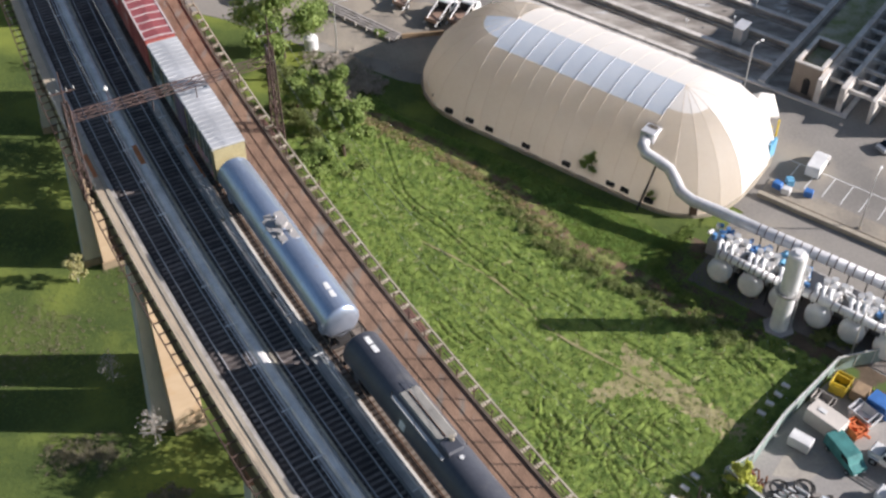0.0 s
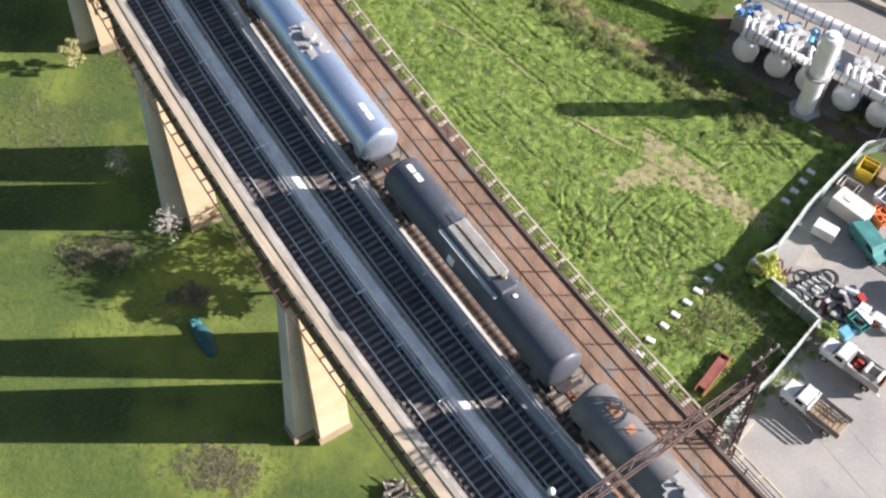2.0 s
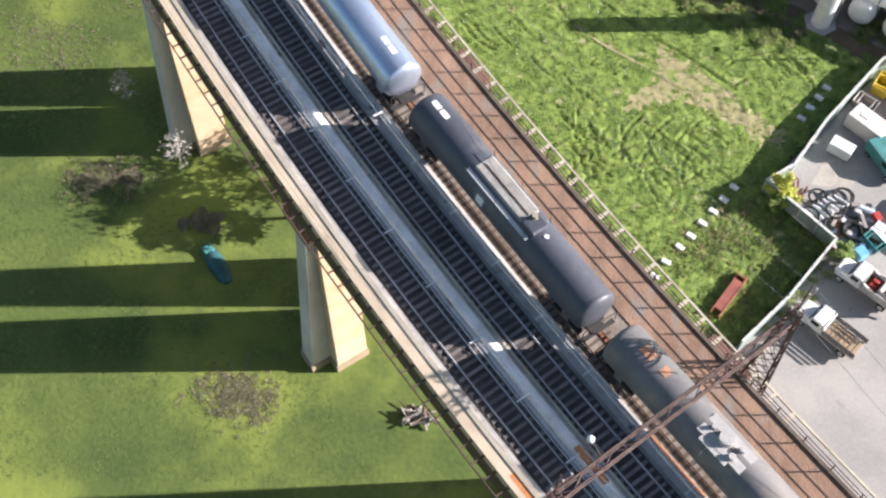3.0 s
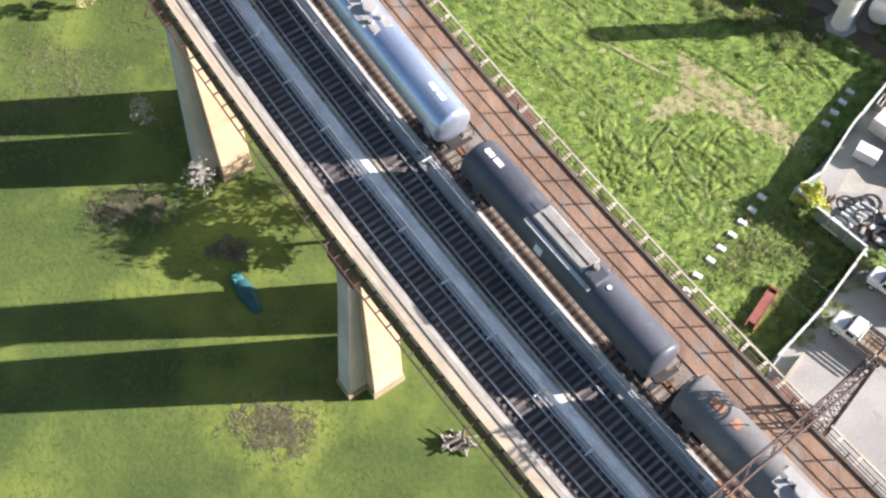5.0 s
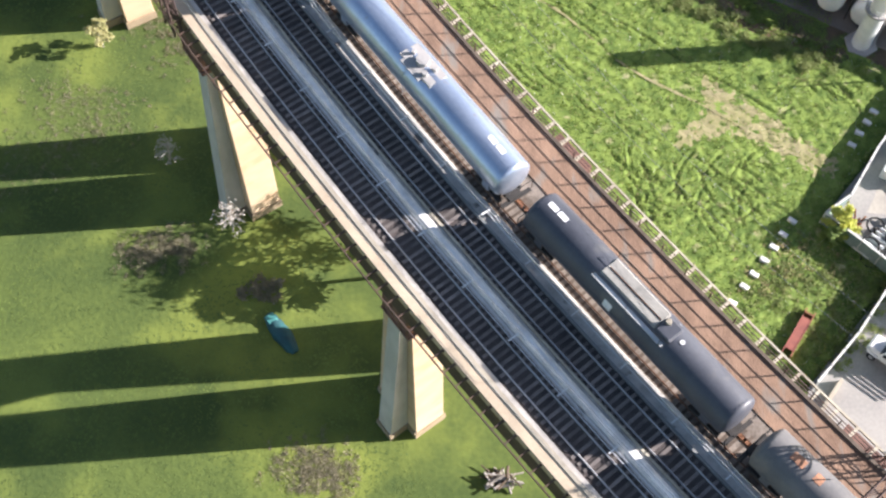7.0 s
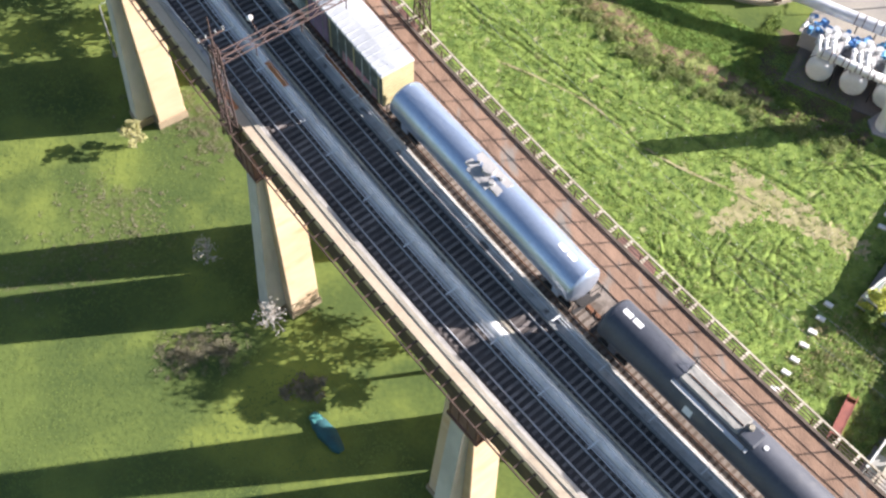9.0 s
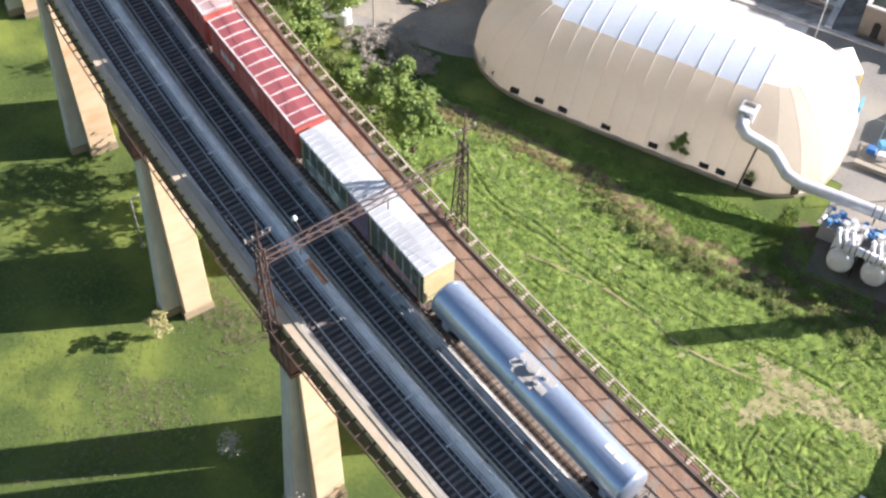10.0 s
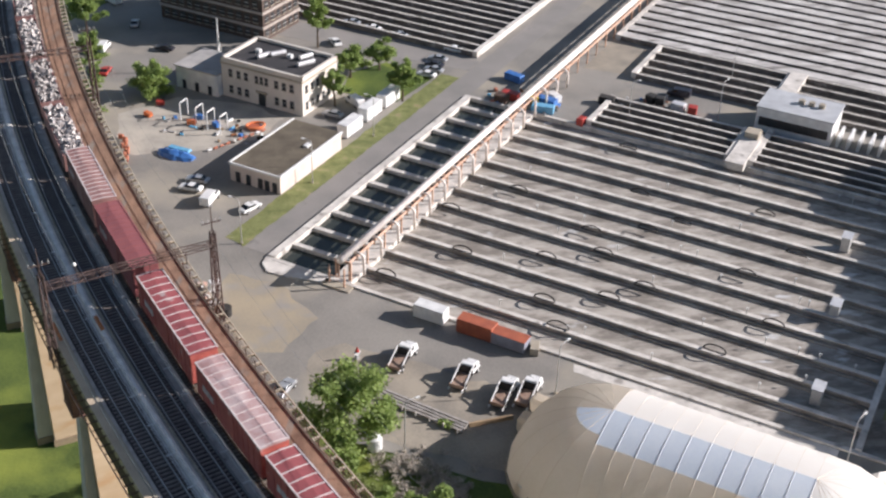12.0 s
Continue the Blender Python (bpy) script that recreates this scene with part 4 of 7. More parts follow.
basin_block("basins_west", -105, -26, 100, 185, 4.2, "dark open concrete channels in rows", "channel_shade")


# ---------------------------------------------------------------- the freight train
def wheelset(parent, y, gauge=0.73):
    for x in (-gauge, gauge):
        bm = bmesh.new()
        bmesh.ops.create_cone(bm, cap_ends=True, segments=16, radius1=0.42, radius2=0.42, depth=0.13, matrix=Matrix.Translation((x, y, 0.49)) @ Matrix.Rotation(radians(90), 4, "Y"))
        part("wheel", bm, "chassis", parent)


def bogie(parent, y):
    bm = bmesh.new()
    for x in (-1.0, 1.0):
        bm_box(bm, x - 0.09, x + 0.09, y - 1.35, y + 1.35, 0.42, 0.75)
    bm_box(bm, -1.05, 1.05, y - 0.25, y + 0.25, 0.45, 0.85)
    b = part("bogie", bm, "chassis", parent, "rusty dark bogie")
    wheelset(b, y - 0.9)
    wheelset(b, y + 0.9)


def coupler(parent, y, way):
    bm = bmesh.new()
    bm_box(bm, -0.12, 0.12, min(y, y + way), max(y, y + way), 0.82, 1.08)
    part("coupler", bm, "rust", parent, "rusty coupler")


def boxcar(s0, s1, roof, side, label, ribs=11, rib_mat="rib", height=4.85, end="red_car"):
    ln = s1 - s0
    c = thing("boxcar", line_pose((s0 + s1) / 2, 11.6, 0.07), label, "freight wagon", "cars of the freight train")
    w, h = 1.46, ln / 2
    part("body", bm_box(bmesh.new(), -w, w, -h, h, 1.05, height - 0.22), side, c, bevel=0.03)
    part("roof", bm_loft(bmesh.new(), [[Vector((x, y, z)) for x, z in ((-w - 0.04, height - 0.24), (w + 0.04, height - 0.24), (w + 0.02, height - 0.1), (0, height), (-w - 0.02, height - 0.1))] for y in (-h - 0.05, h + 0.05)]), roof, c)
    for i in range(ribs + 1):
        y = -h + 0.12 + (ln - 0.24) * i / ribs
        part("roof_rib", bm_loft(bmesh.new(), [[Vector((x, yy, z)) for x, z in ((-w - 0.05, height - 0.13), (0, height - 0.02), (w + 0.05, height - 0.13), (w + 0.05, height - 0.06), (0, height + 0.06), (-w - 0.05, height - 0.06))] for yy in (y - 0.07, y + 0.07)]), rib_mat, c, "pale roof rib")
    for x in (-w, w):
        part("roof_edge", bm_box(bmesh.new(), x - 0.08, x + 0.08, -h, h, height - 0.2, height - 0.04), rib_mat, c, "pale roof edge")
        for i in range(13):
            y = -h + 0.3 + (ln - 0.6) * i / 12
            part("side_post", bm_box(bmesh.new(), x - 0.06, x + 0.06, y - 0.06, y + 0.06, 1.1, height - 0.25), side, c)
        part("door", bm_box(bmesh.new(), x - 0.08, x + 0.08, -1.6, 1.6, 1.2, height - 0.45), side, c, "wide sliding door")
        bm = bmesh.new()
        for j in range(3):
            bm_box(bm, x - 0.075, x + 0.075, 3.2 + j * 0.9, 3.9 + j * 0.9, 2.4, 3.1)
        part("lettering", bm, "rib", c, "white plain lettering bars")
    for y in (-h, h):
        for i in range(7):
            z = 1.4 + i * 0.42
            part("end_rib", bm_box(bmesh.new(), -w + 0.1, w - 0.1, y - 0.07, y + 0.07, z, z + 0.16), end, c)
    part("underframe", bm_box(bmesh.new(), -1.3, 1.3, -h, h, 0.85, 1.05), "chassis", c)
    for y in (-h + 2.2, h - 2.2):
        bogie(c, y)
    coupler(c, -h, -0.75), coupler(c, h, 0.75)
    return c


def reefer(s0, s1):
    ln = s1 - s0
    c = thing("insulated_boxcar", line_pose((s0 + s1) / 2, 11.6, 0.07), "white-roofed insulated railway boxcar with painted green and purple sides", "freight wagon", "cars of the freight train")
    w, h, height = 1.48, ln / 2, 4.9
    part("body", bm_box(bmesh.new(), -w, w, -h, h, 1.05, height - 0.2), "reefer_side", c, bevel=0.03)
    part("roof", bm_loft(bmesh.new(), [[Vector((x, y, z)) for x, z in ((-w - 0.05, height - 0.22), (w + 0.05, height - 0.22), (w + 0.03, height - 0.08), (0, height), (-w - 0.03, height - 0.08))] for y in (-h - 0.05, h + 0.05)]), "white_roof", c, "white ridged metal roof")
    for i in range(27):
        y = -h + ln * i / 26
        part("roof_seam", bm_box(bmesh.new(), -w, w, y - 0.02, y + 0.02, height - 0.1, height + 0.01), "white_roof", c)
    for i in range(16):
        y = -h + 0.4 + (ln - 0.8) * i / 15
        if abs(y) < 1.5:
            continue
        for x in (-w, w):
            part("side_post", bm_box(bmesh.new(), x - 0.07, x + 0.07, y - 0.06, y + 0.06, 1.1, height - 0.25), "graffiti_pale" if i % 3 else "reefer_end", c, "pale side post")
    for x in (-w, w):
        part("door", bm_box(bmesh.new(), x - 0.09, x + 0.09, -1.4, 1.4, 1.15, height - 0.4), "door_purple", c, "dull purple plug door", bevel=0.02)
        for y in (-0.75, 0.75):
            part("lock_rod", bm_tube(bmesh.new(), [(x * 1.075, y, 1.2), (x * 1.075, y, height - 0.45)], 0.035, 6), "cable_grey", c)
        part("top_sill", bm_box(bmesh.new(), x - 0.08, x + 0.08, -h, h, height - 0.36, height - 0.22), "graffiti_pale", c, "pale top sill")
        for y0, y1, z1, paint in ((1.6, h - 0.9, 2.7, "graffiti_pale"), (-h + 0.8, -3.4, 2.3, "graffiti_pink")):
            part("graffiti_panel", bm_box(bmesh.new(), x - 0.04, x + 0.04, y0, y1, 1.15, z1), paint, c, "faded spray-painted panel")
    for y in (-h, h):
        part("end_panel", bm_box(bmesh.new(), -w + 0.03, w - 0.03, y - 0.06, y + 0.06, 1.1, height - 0.3), "reefer_end", c, "dull yellow end wall")
        for i in range(6):
            part("end_rib", bm_box(bmesh.new(), -w + 0.1, w - 0.1, y - 0.1, y + 0.1, 1.4 + i * 0.5, 1.5 + i * 0.5), "reefer_end", c)
    part("underframe", bm_box(bmesh.new(), -1.3, 1.3, -h, h, 0.85, 1.05), "chassis", c)
    for y in (-h + 2.3, h - 2.3):
        bogie(c, y)
    coupler(c, -h, -0.75), coupler(c, h, 0.75)
    return c


def tank_shell(r, h, z, n=28):
    """Lathed tank along y with dished heads."""
    secs = []
    for y, k in ([(-h + 0.5 * (1 - math.cos(a)), math.sin(a) ** 0.8) for a in (0.05, 0.3, 0.6, 0.9, 1.2, 1.4, 1.57)] + [(h - 0.5 * (1 - math.cos(a)), math.sin(a) ** 0.8) for a in (1.57, 1.4, 1.2, 0.9, 0.6, 0.3, 0.05)]):
        secs.append([Vector((r * k * math.cos(t), y, z + r * k * math.sin(t))) for t in (2 * math.pi * i / n for i in range(n))])
    return bm_loft(bmesh.new(), secs)


def tank_car(s0, s1, mat, label, platform):
    ln = s1 - s0
    c = thing("tank_car", line_pose((s0 + s1) / 2, 11.35, 0.07), label, "tank wagon", "cars of the freight train")
    h, r, z = ln / 2, 1.58, 2.85
    part("tank", tank_shell(r, h - 0.25, z), mat, c, smooth=True)
    for y in (-h + 0.85, h - 0.85):
        part("head_seam", bm_tube(bmesh.new(), [(0, y - 0.04, z), (0, y + 0.04, z)], r + 0.012, 28), mat, c, smooth=False)
    for y in (-h + 1.7, h - 1.7):
        part("stub_sill", bm_box(bmesh.new(), -0.55, 0.55, y - 1.7, y + 1.7, 0.9, 1.3), "chassis", c)
    for y in (-h + 2.0, h - 2.0):
        part("saddle", bm_box(bmesh.new(), -1.25, 1.25, y - 0.35, y + 0.35, 1.0, 1.75), mat, c)
        bogie(c, y)
    for y in (-h, h):
        bm = bmesh.new()
        bm_box(bm, -1.3, 1.3, y - 0.16, y + 0.16, 1.05, 1.14)
        for x in (-1.4, 1.4):
            bm_tube(bm, [(x, y, 1.2), (x, y, 2.3)], 0.035, 6)
        bm_tube(bm, [(-1.4, y, 2.3), (1.4, y, 2.3)], 0.035, 6)
        part("end_platform", bm, "chassis", c, "dark end step with hand rails")
    top = z + r
    for dy in (() if mat == "rusty_black" else (0.0, 0.95)):
        y = h - 3.0 - dy if mat == "silver_tank" else h - 1.6 - dy
        if mat == "silver_tank":
            y = -h + 2.3 + dy
        bm = bmesh.new()
        secs = [[Vector(((r + 0.012) * math.sin(a), yy, z + (r + 0.012) * math.cos(a))) for a in (-0.02, 0.12, 0.24)] for yy in (y - 0.4, y + 0.4)]
        vs = [[bm.verts.new(p) for p in q] for q in secs]
        for i in range(2):
            bm.faces.new((vs[0][i], vs[0][i + 1], vs[1][i + 1], vs[1][i]))
        part("marking", bm, "white_paint", c, "white plain marking bars")
    if platform:
        p = bmesh.new()
        for y in (-3.0, 3.0):
            bm_box(p, -1.05, 1.05, y - 0.12, y + 0.12, top - 0.42, top - 0.36)
        part("platform", p, "lamp_steel", c, "pale grating platform")
        bm_side = bm_box(bmesh.new(), -1.12, -0.74, -3.3, 3.3, top - 0.32, top - 0.24)
        part("walk_plate", bm_side, "lamp_steel", c, "pale side walk plate")
        bm = bmesh.new()
        for x in (-1.16, 1.1):
            for y in (-3.1, 0, 3.1):
                bm_tube(bm, [(x, y, top - 0.4), (x, y, top + 0.6)], 0.022, 6)
            bm_tube(bm, [(x, -3.1, top + 0.6), (x, 3.1, top + 0.6)], 0.022, 6)
        part("guard_rail", bm, "chassis", c)
        part("spine_cover", bm_box(bmesh.new(), -0.62, 0.95, -2.2, 3.1, top - 0.55, top + 0.03), "dusty_cover", c, "dusty grey top cover", bevel=0.12)
        for x in (0.1,):
            part("rusty_bar", bm_tube(bmesh.new(), [(x, -2.0, top + 0.06), (x, 2.8, top + 0.06)], 0.045, 6), "rust", c, "rusty bar on the cover")
        for y, turn, wide, paint in ((1.2, -1.25, 0.36, "white_paint"),):
            bm = bmesh.new()
            rows = [[bm.verts.new(((r + 0.014) * math.sin(turn + k), yy, z + (r + 0.014) * math.cos(turn + k))) for k in (-0.2, 0.0, 0.2)] for yy in (y - wide, y, y + wide)]
            for p, q in zip(rows, rows[1:]):
                for k in range(2):
                    bm.faces.new((p[k], p[k + 1], q[k + 1], q[k]))
            part("patch", bm, paint, c, "painted mark on the side")
        part("valve_dome", bm_box(bmesh.new(), -0.7, 0.7, -3.5, -2.2, top - 0.4, top + 0.22), "black_tank", c, bevel=0.12)
        part("valve_cap", bm_tube(bmesh.new(), [(0.25, -2.5, top + 0.2), (0.25, -2.5, top + 0.5)], 0.2, 12), "pale_steel", c)
        bm = bmesh.new()
        bmesh.ops.create_cone(bm, cap_ends=True, segments=16, radius1=0.17, radius2=0.17, depth=0.05, matrix=Matrix.Translation((0.1, -4.0, top + 0.02)))
        part("spot", bm, "white_paint", c, "round white spot")
    else:
        if mat == "rusty_black":
            for y, wide in ((h - 2.6, 0.5), (h - 4.2, 0.3)):
                bm = bmesh.new()
                rows = [[bm.verts.new(((r + 0.014) * math.sin(k), yy, z + (r + 0.014) * math.cos(k))) for k in (-0.1, 0.12, 0.32)] for yy in (y - wide, y + wide)]
                for k in range(2):
                    bm.faces.new((rows[0][k], rows[0][k + 1], rows[1][k + 1], rows[1][k]))
                part("rust_patch", bm, "tank_orange", c, "orange rust patch")
        bm = bmesh.new()
        for x in (-0.75, 0.75):
            bm_tube(bm, [(x, -h + 1.4, top - 0.28), (x, h - 1.4, top - 0.28)], 0.03, 6)
        part("top_rail", bm, "chassis", c)
        for x, y, rr, hh in ((0.1, 0.5, 0.55, 0.6), (-0.45, -0.5, 0.24, 0.45), (0.35, -0.6, 0.2, 0.5), (0.0, 1.5, 0.16, 0.5)):
            bm = bmesh.new()
            bmesh.ops.create_cone(bm, cap_ends=True, segments=18, radius1=rr, radius2=rr * 0.9, depth=hh, matrix=Matrix.Translation((x, y, top + 0.05)))
            part("manway" if rr > 0.5 else "valve", bm, "grey_roof", c, "grey round manway" if rr > 0.5 else "small grey valve")
        bm = bmesh.new()
        bm_box(bm, -0.8, 0.8, -1.5, 2.1, top - 0.22, top - 0.02)
        bm_box(bm, -1.15, -0.8, -0.6, 1.6, top - 0.12, top - 0.04)
        part("manway_platform", bm, "grey_roof", c, "grating platform with rails")
        bm = bmesh.new()
        for x in (-1.45, -1.15):
            bm_tube(bm, [(x, 0.9, 1.2), (x, 0.9, top - 0.3)], 0.03, 6)
        for i in range(9):
            bm_tube(bm, [(-1.45, 0.9, 1.4 + 0.3 * i), (-1.15, 0.9, 1.4 + 0.3 * i)], 0.02, 4)
        part("ladder", bm, "duct", c)
    coupler(c, -h, -0.75), coupler(c, h, 0.75)
    return c


def gondola(s0, s1):
    ln = s1 - s0
    c = thing("scrap_gondola", line_pose((s0 + s1) / 2, 11.5, 0.07), "open brown railway gondola heaped with pale scrap", "freight wagon", "cars of the freight train")
    w, h = 1.5, ln / 2
    bm = bmesh.new()
    for x in (-w, w):
        bm_box(bm, x - 0.06, x + 0.06, -h, h, 1.05, 3.3)
    for y in (-h, h):
        bm_box(bm, -w, w, y - 0.06, y + 0.06, 1.05, 3.3)
    bm_box(bm, -w, w, -h, h, 0.95, 1.1)
    part("tub", bm, "brown_roof", c)
    rnd = random.Random(int(s0))
    heap = bmesh.new()
    for i in range(260):
        p = Vector((rnd.uniform(-w + 0.2, w - 0.2), rnd.uniform(-h + 0.3, h - 0.3), 3.0 + rnd.uniform(-0.2, 0.5)))
        bm_box(heap, -rnd.uniform(0.1, 0.35), rnd.uniform(0.1, 0.35), -rnd.uniform(0.1, 0.5), rnd.uniform(0.1, 0.5), -0.12, 0.12, Matrix.Translation(p) @ Euler((rnd.uniform(-1, 1), rnd.uniform(-1, 1), rnd.uniform(0, 3))).to_matrix().to_4x4())
    bm_box(heap, -w + 0.1, w - 0.1, -h + 0.1, h - 0.1, 1.2, 2.9)
    tagged(part("scrap", heap, "scrap", c, "heap of pale scrap metal"), kind="stuff")
    for y in (-h + 2, h - 2):
        bogie(c, y)
    coupler(c, -h, -0.75), coupler(c, h, 0.75)


tank_car(-347.8, -327.6, "rusty_black", "dusty black railway tank car with rust-stained side", False)
tank_car(-325.8, -305.5, "black_tank", "long black railway tank car with a top platform", True)
tank_car(-303.2, -281.4, "silver_tank", "blue-grey silver railway tank car with rust streaks", False)
reefer(-280.1, -262.3)
boxcar(-261.0, -245.2, "red_roof", "red_car", "bright red railway boxcar with pale roof ribs")
boxcar(-243.8, -229.1, "pale_roof", "red_car", "faded red railway boxcar with a whitened roof")
boxcar(-227.4, -211.4, "red_roof", "red_car", "dark red railway boxcar with pale roof ribs")
boxcar(-209.6, -194.2, "plain_red_roof", "plain_red_roof", "plain dull red railway boxcar", ribs=14, rib_mat="plain_red_roof", end="plain_red_roof")
boxcar(-192.8, -178.6, "brown_roof", "brown_roof", "brown railway boxcar with ribbed roof", ribs=14, end="brown_roof")
gondola(-177.0, -161.3)
gondola(-159.6, -144.0)
gondola(-142.4, -126.8)
gondola(-125.2, -109.6)


# ---------------------------------------------------------------- storage dome
def dome():
    """A fabric hall along u: a barrel with two rounded ends, ridge between the two apexes."""
    half, top, u0, u1 = 13.9, 11.4, 55.6, 83.4
    d = thing("fabric_dome", PLANT @ Matrix.Translation((0, -21.8, 0)), "large tan and white tensioned fabric storage dome", "storage dome")
    prof = [(1.0, 0.0), (0.985, 0.14), (0.93, 0.34), (0.84, 0.53), (0.71, 0.70), (0.55, 0.83), (0.46, 0.882), (0.36, 0.925), (0.17, 0.98), (0.0, 1.0)]

    def arch(u, bulge=1.0):
        near = [Vector((u, -half * a * bulge, top * b)) for a, b in prof]
        far = [Vector((u, half * a * bulge, top * b)) for a, b in prof[-2::-1]]
        return near + far

    def round_end(end, way, a, k=1.0):
        """A place on the blunt rounded end at angle a, k of the way out from the apex."""
        power, reach = (2 / 2.9, 0.92) if way > 0 else (2 / 2.25, 1.0)
        x, y = math.cos(a), math.sin(a)
        return end + way * half * reach * k * abs(x) ** power, math.copysign(half * k * abs(y) ** power, y)

    n = 10
    for i in range(n):
        a, b = u0 + (u1 - u0) * i / n, u0 + (u1 - u0) * (i + 1) / n
        secs = [arch(a, 1.0), arch(a + (b - a) * 0.25, 0.992), arch((a + b) / 2, 0.989), arch(a + (b - a) * 0.75, 0.992), arch(b, 1.0)]
        # Back panels get the paler fabric, sunlight included in its colour.
        for name, lo, hi, mat, label in (("lower_panel", 0, 6, "fabric", "tan fabric panel"), ("upper_panel", 6, 9, "fabric_white", "pale blue-white fabric panel"), ("back_panel", 9, 18, "fabric_sunny", "fabric panel with sun glare put into its white")):
            bm = bmesh.new()
            vs = [[bm.verts.new(p) for p in sec[lo:hi + 1]] for sec in secs]
            for p, q in zip(vs, vs[1:]):
                for k in range(len(p) - 1):
                    bm.faces.new((p[k], p[k + 1], q[k + 1], q[k]))
            part(name, bm, mat, d, label, smooth=True)
    for i in range(n + 1):
        u = u0 + (u1 - u0) * i / n
        part("seam", bm_tube(bmesh.new(), [p * 1.0 for p in arch(u, 1.0)], 0.022, 6), "seam", d, "raised fabric seam")
        part("seam_cover", bm_tube(bmesh.new(), arch(u, 1.004)[6:10], 0.07, 6), "dark_seam", d, "grey seam cover on the upper panels")
    for end, way in ((u0, -1), (u1, 1)):
        m = 9
        for j in range(m):
            secs = []
            for f in (0, 0.33, 0.67, 1.0):
                a = -math.pi / 2 + math.pi * (j + f) / m
                k = 1 - 0.012 * math.sin(math.pi * f)
                secs.append([Vector((*round_end(end, way, a, x * k), top * z)) for x, z in prof])
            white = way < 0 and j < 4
            # Gores towards the sun are coloured brighter to stand for direct sunlight.
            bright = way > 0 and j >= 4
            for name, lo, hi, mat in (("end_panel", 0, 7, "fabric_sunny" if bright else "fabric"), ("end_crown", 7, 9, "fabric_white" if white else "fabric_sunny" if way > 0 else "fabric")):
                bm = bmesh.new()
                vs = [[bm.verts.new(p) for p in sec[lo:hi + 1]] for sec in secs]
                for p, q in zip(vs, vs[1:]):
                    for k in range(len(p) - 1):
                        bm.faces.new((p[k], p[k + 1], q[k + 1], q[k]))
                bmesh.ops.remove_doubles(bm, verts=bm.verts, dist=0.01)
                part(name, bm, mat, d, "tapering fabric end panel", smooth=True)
            part("seam", bm_tube(bmesh.new(), [p * 1.0 for p in secs[0]], 0.03, 6), "seam", d)
    part("base_wall", bm_loft(bmesh.new(), [[Vector((x, y, z)) for x, y in [round_end(u0, -1, math.pi / 2 - math.pi * i / 14, 1.008) for i in range(15)] + [round_end(u1, 1, -math.pi / 2 + math.pi * i / 14, 1.008) for i in range(15)]] for z in (-0.5, 0.55)]), "concrete", d, "grey concrete base wall")
    for u in (52.9, 56.7, 60.2, 66.6, 73.4, 80.6, 82.9, 86.6):
        part("vent_window", bm_box(bmesh.new(), u - 0.62, u + 0.62, -half - 0.06, -half + 0.5, 1.15, 1.75), "dark", d, "small dark vent opening")
    for u, v in ((49, -11.6), (46, -9.0)):
        part("vent_window", bm_box(bmesh.new(), u - 0.3, u + 0.3, v - 0.6, v + 0.6, 1.2, 1.8), "dark", d)
    part("door", bm_box(bmesh.new(), -0.15, 0.3, -0.5, 0.5, 0.1, 2.3, Matrix.Translation((47.0, -10.8, 0)) @ Matrix.Rotation(radians(52), 4, "Z")), "white_paint", d, "white personnel door")
    part("door", bm_box(bmesh.new(), -0.5, 0.5, 0.1, 0.6, 0.1, 2.1, Matrix.Translation((92.6, -11.9, 0)) @ Matrix.Rotation(radians(38), 4, "Z")), "brown_steel", d, "brown steel door")
    # entrance canopy at the far end and air lock at the near end
    tent = bmesh.new()
    peak = tent.verts.new((90.2, 11.8, 6.2))
    rim = [tent.verts.new(q) for q in ((86.6, 10.6, 4.4), (90.4, 7.6, 4.2), (94.0, 10.8, 4.2), (91.2, 15.0, 4.4))]
    foot = [tent.verts.new((q.co.x, q.co.y, 4.0)) for q in rim]
    for i in range(4):
        tent.faces.new((rim[i], rim[(i + 1) % 4], peak))
        tent.faces.new((rim[(i + 1) % 4], rim[i], foot[i], foot[(i + 1) % 4]))
    tent.faces.new(foot[::-1])
    part("canopy", tent, "fabric_sunny", d, "white pointed fabric canopy")
    part("porch", bm_box(bmesh.new(), 88.2, 92.0, 9.4, 13.2, 0, 4.1), "fabric_sunny", d, "white entrance porch", bevel=0.05)
    for x, y in ((92.6, 8.6), (93.6, 9.6), (93.9, 11.6)):
        part("frame_post", bm_box(bmesh.new(), x - 0.12, x + 0.12, y - 0.12, y + 0.12, 0, 3.0), "yellow", d, "yellow frame post")
    part("blue_panel", bm_box(bmesh.new(), 95.2, 95.6, 5.2, 7.4, 0.1, 3.2), "light_blue", d, "light blue door panel")
    part("porch", bm_box(bmesh.new(), 40.6, 46.5, 6.2, 8.8, 0, 2.6), "fabric", d, "cream fabric air lock", bevel=0.5)
    part("porch", bm_box(bmesh.new(), 40.8, 44.0, 1.0, 4.0, 0, 2.8), "fabric", d, "cream fabric air lock", bevel=0.5)
    return d


dome()


def at(x, y, z=0.0, turn=0.0):
    return pose(x, y, z, 0, 0, turn)


def bm_cyl(bm, m, r, depth, n=16, r2=None):
    bmesh.ops.create_cone(bm, cap_ends=True, segments=n, radius1=r, radius2=r if r2 is None else r2, depth=depth, matrix=m)
    return bm


ACROSS = Matrix.Rotation(radians(90), 4, "Y")


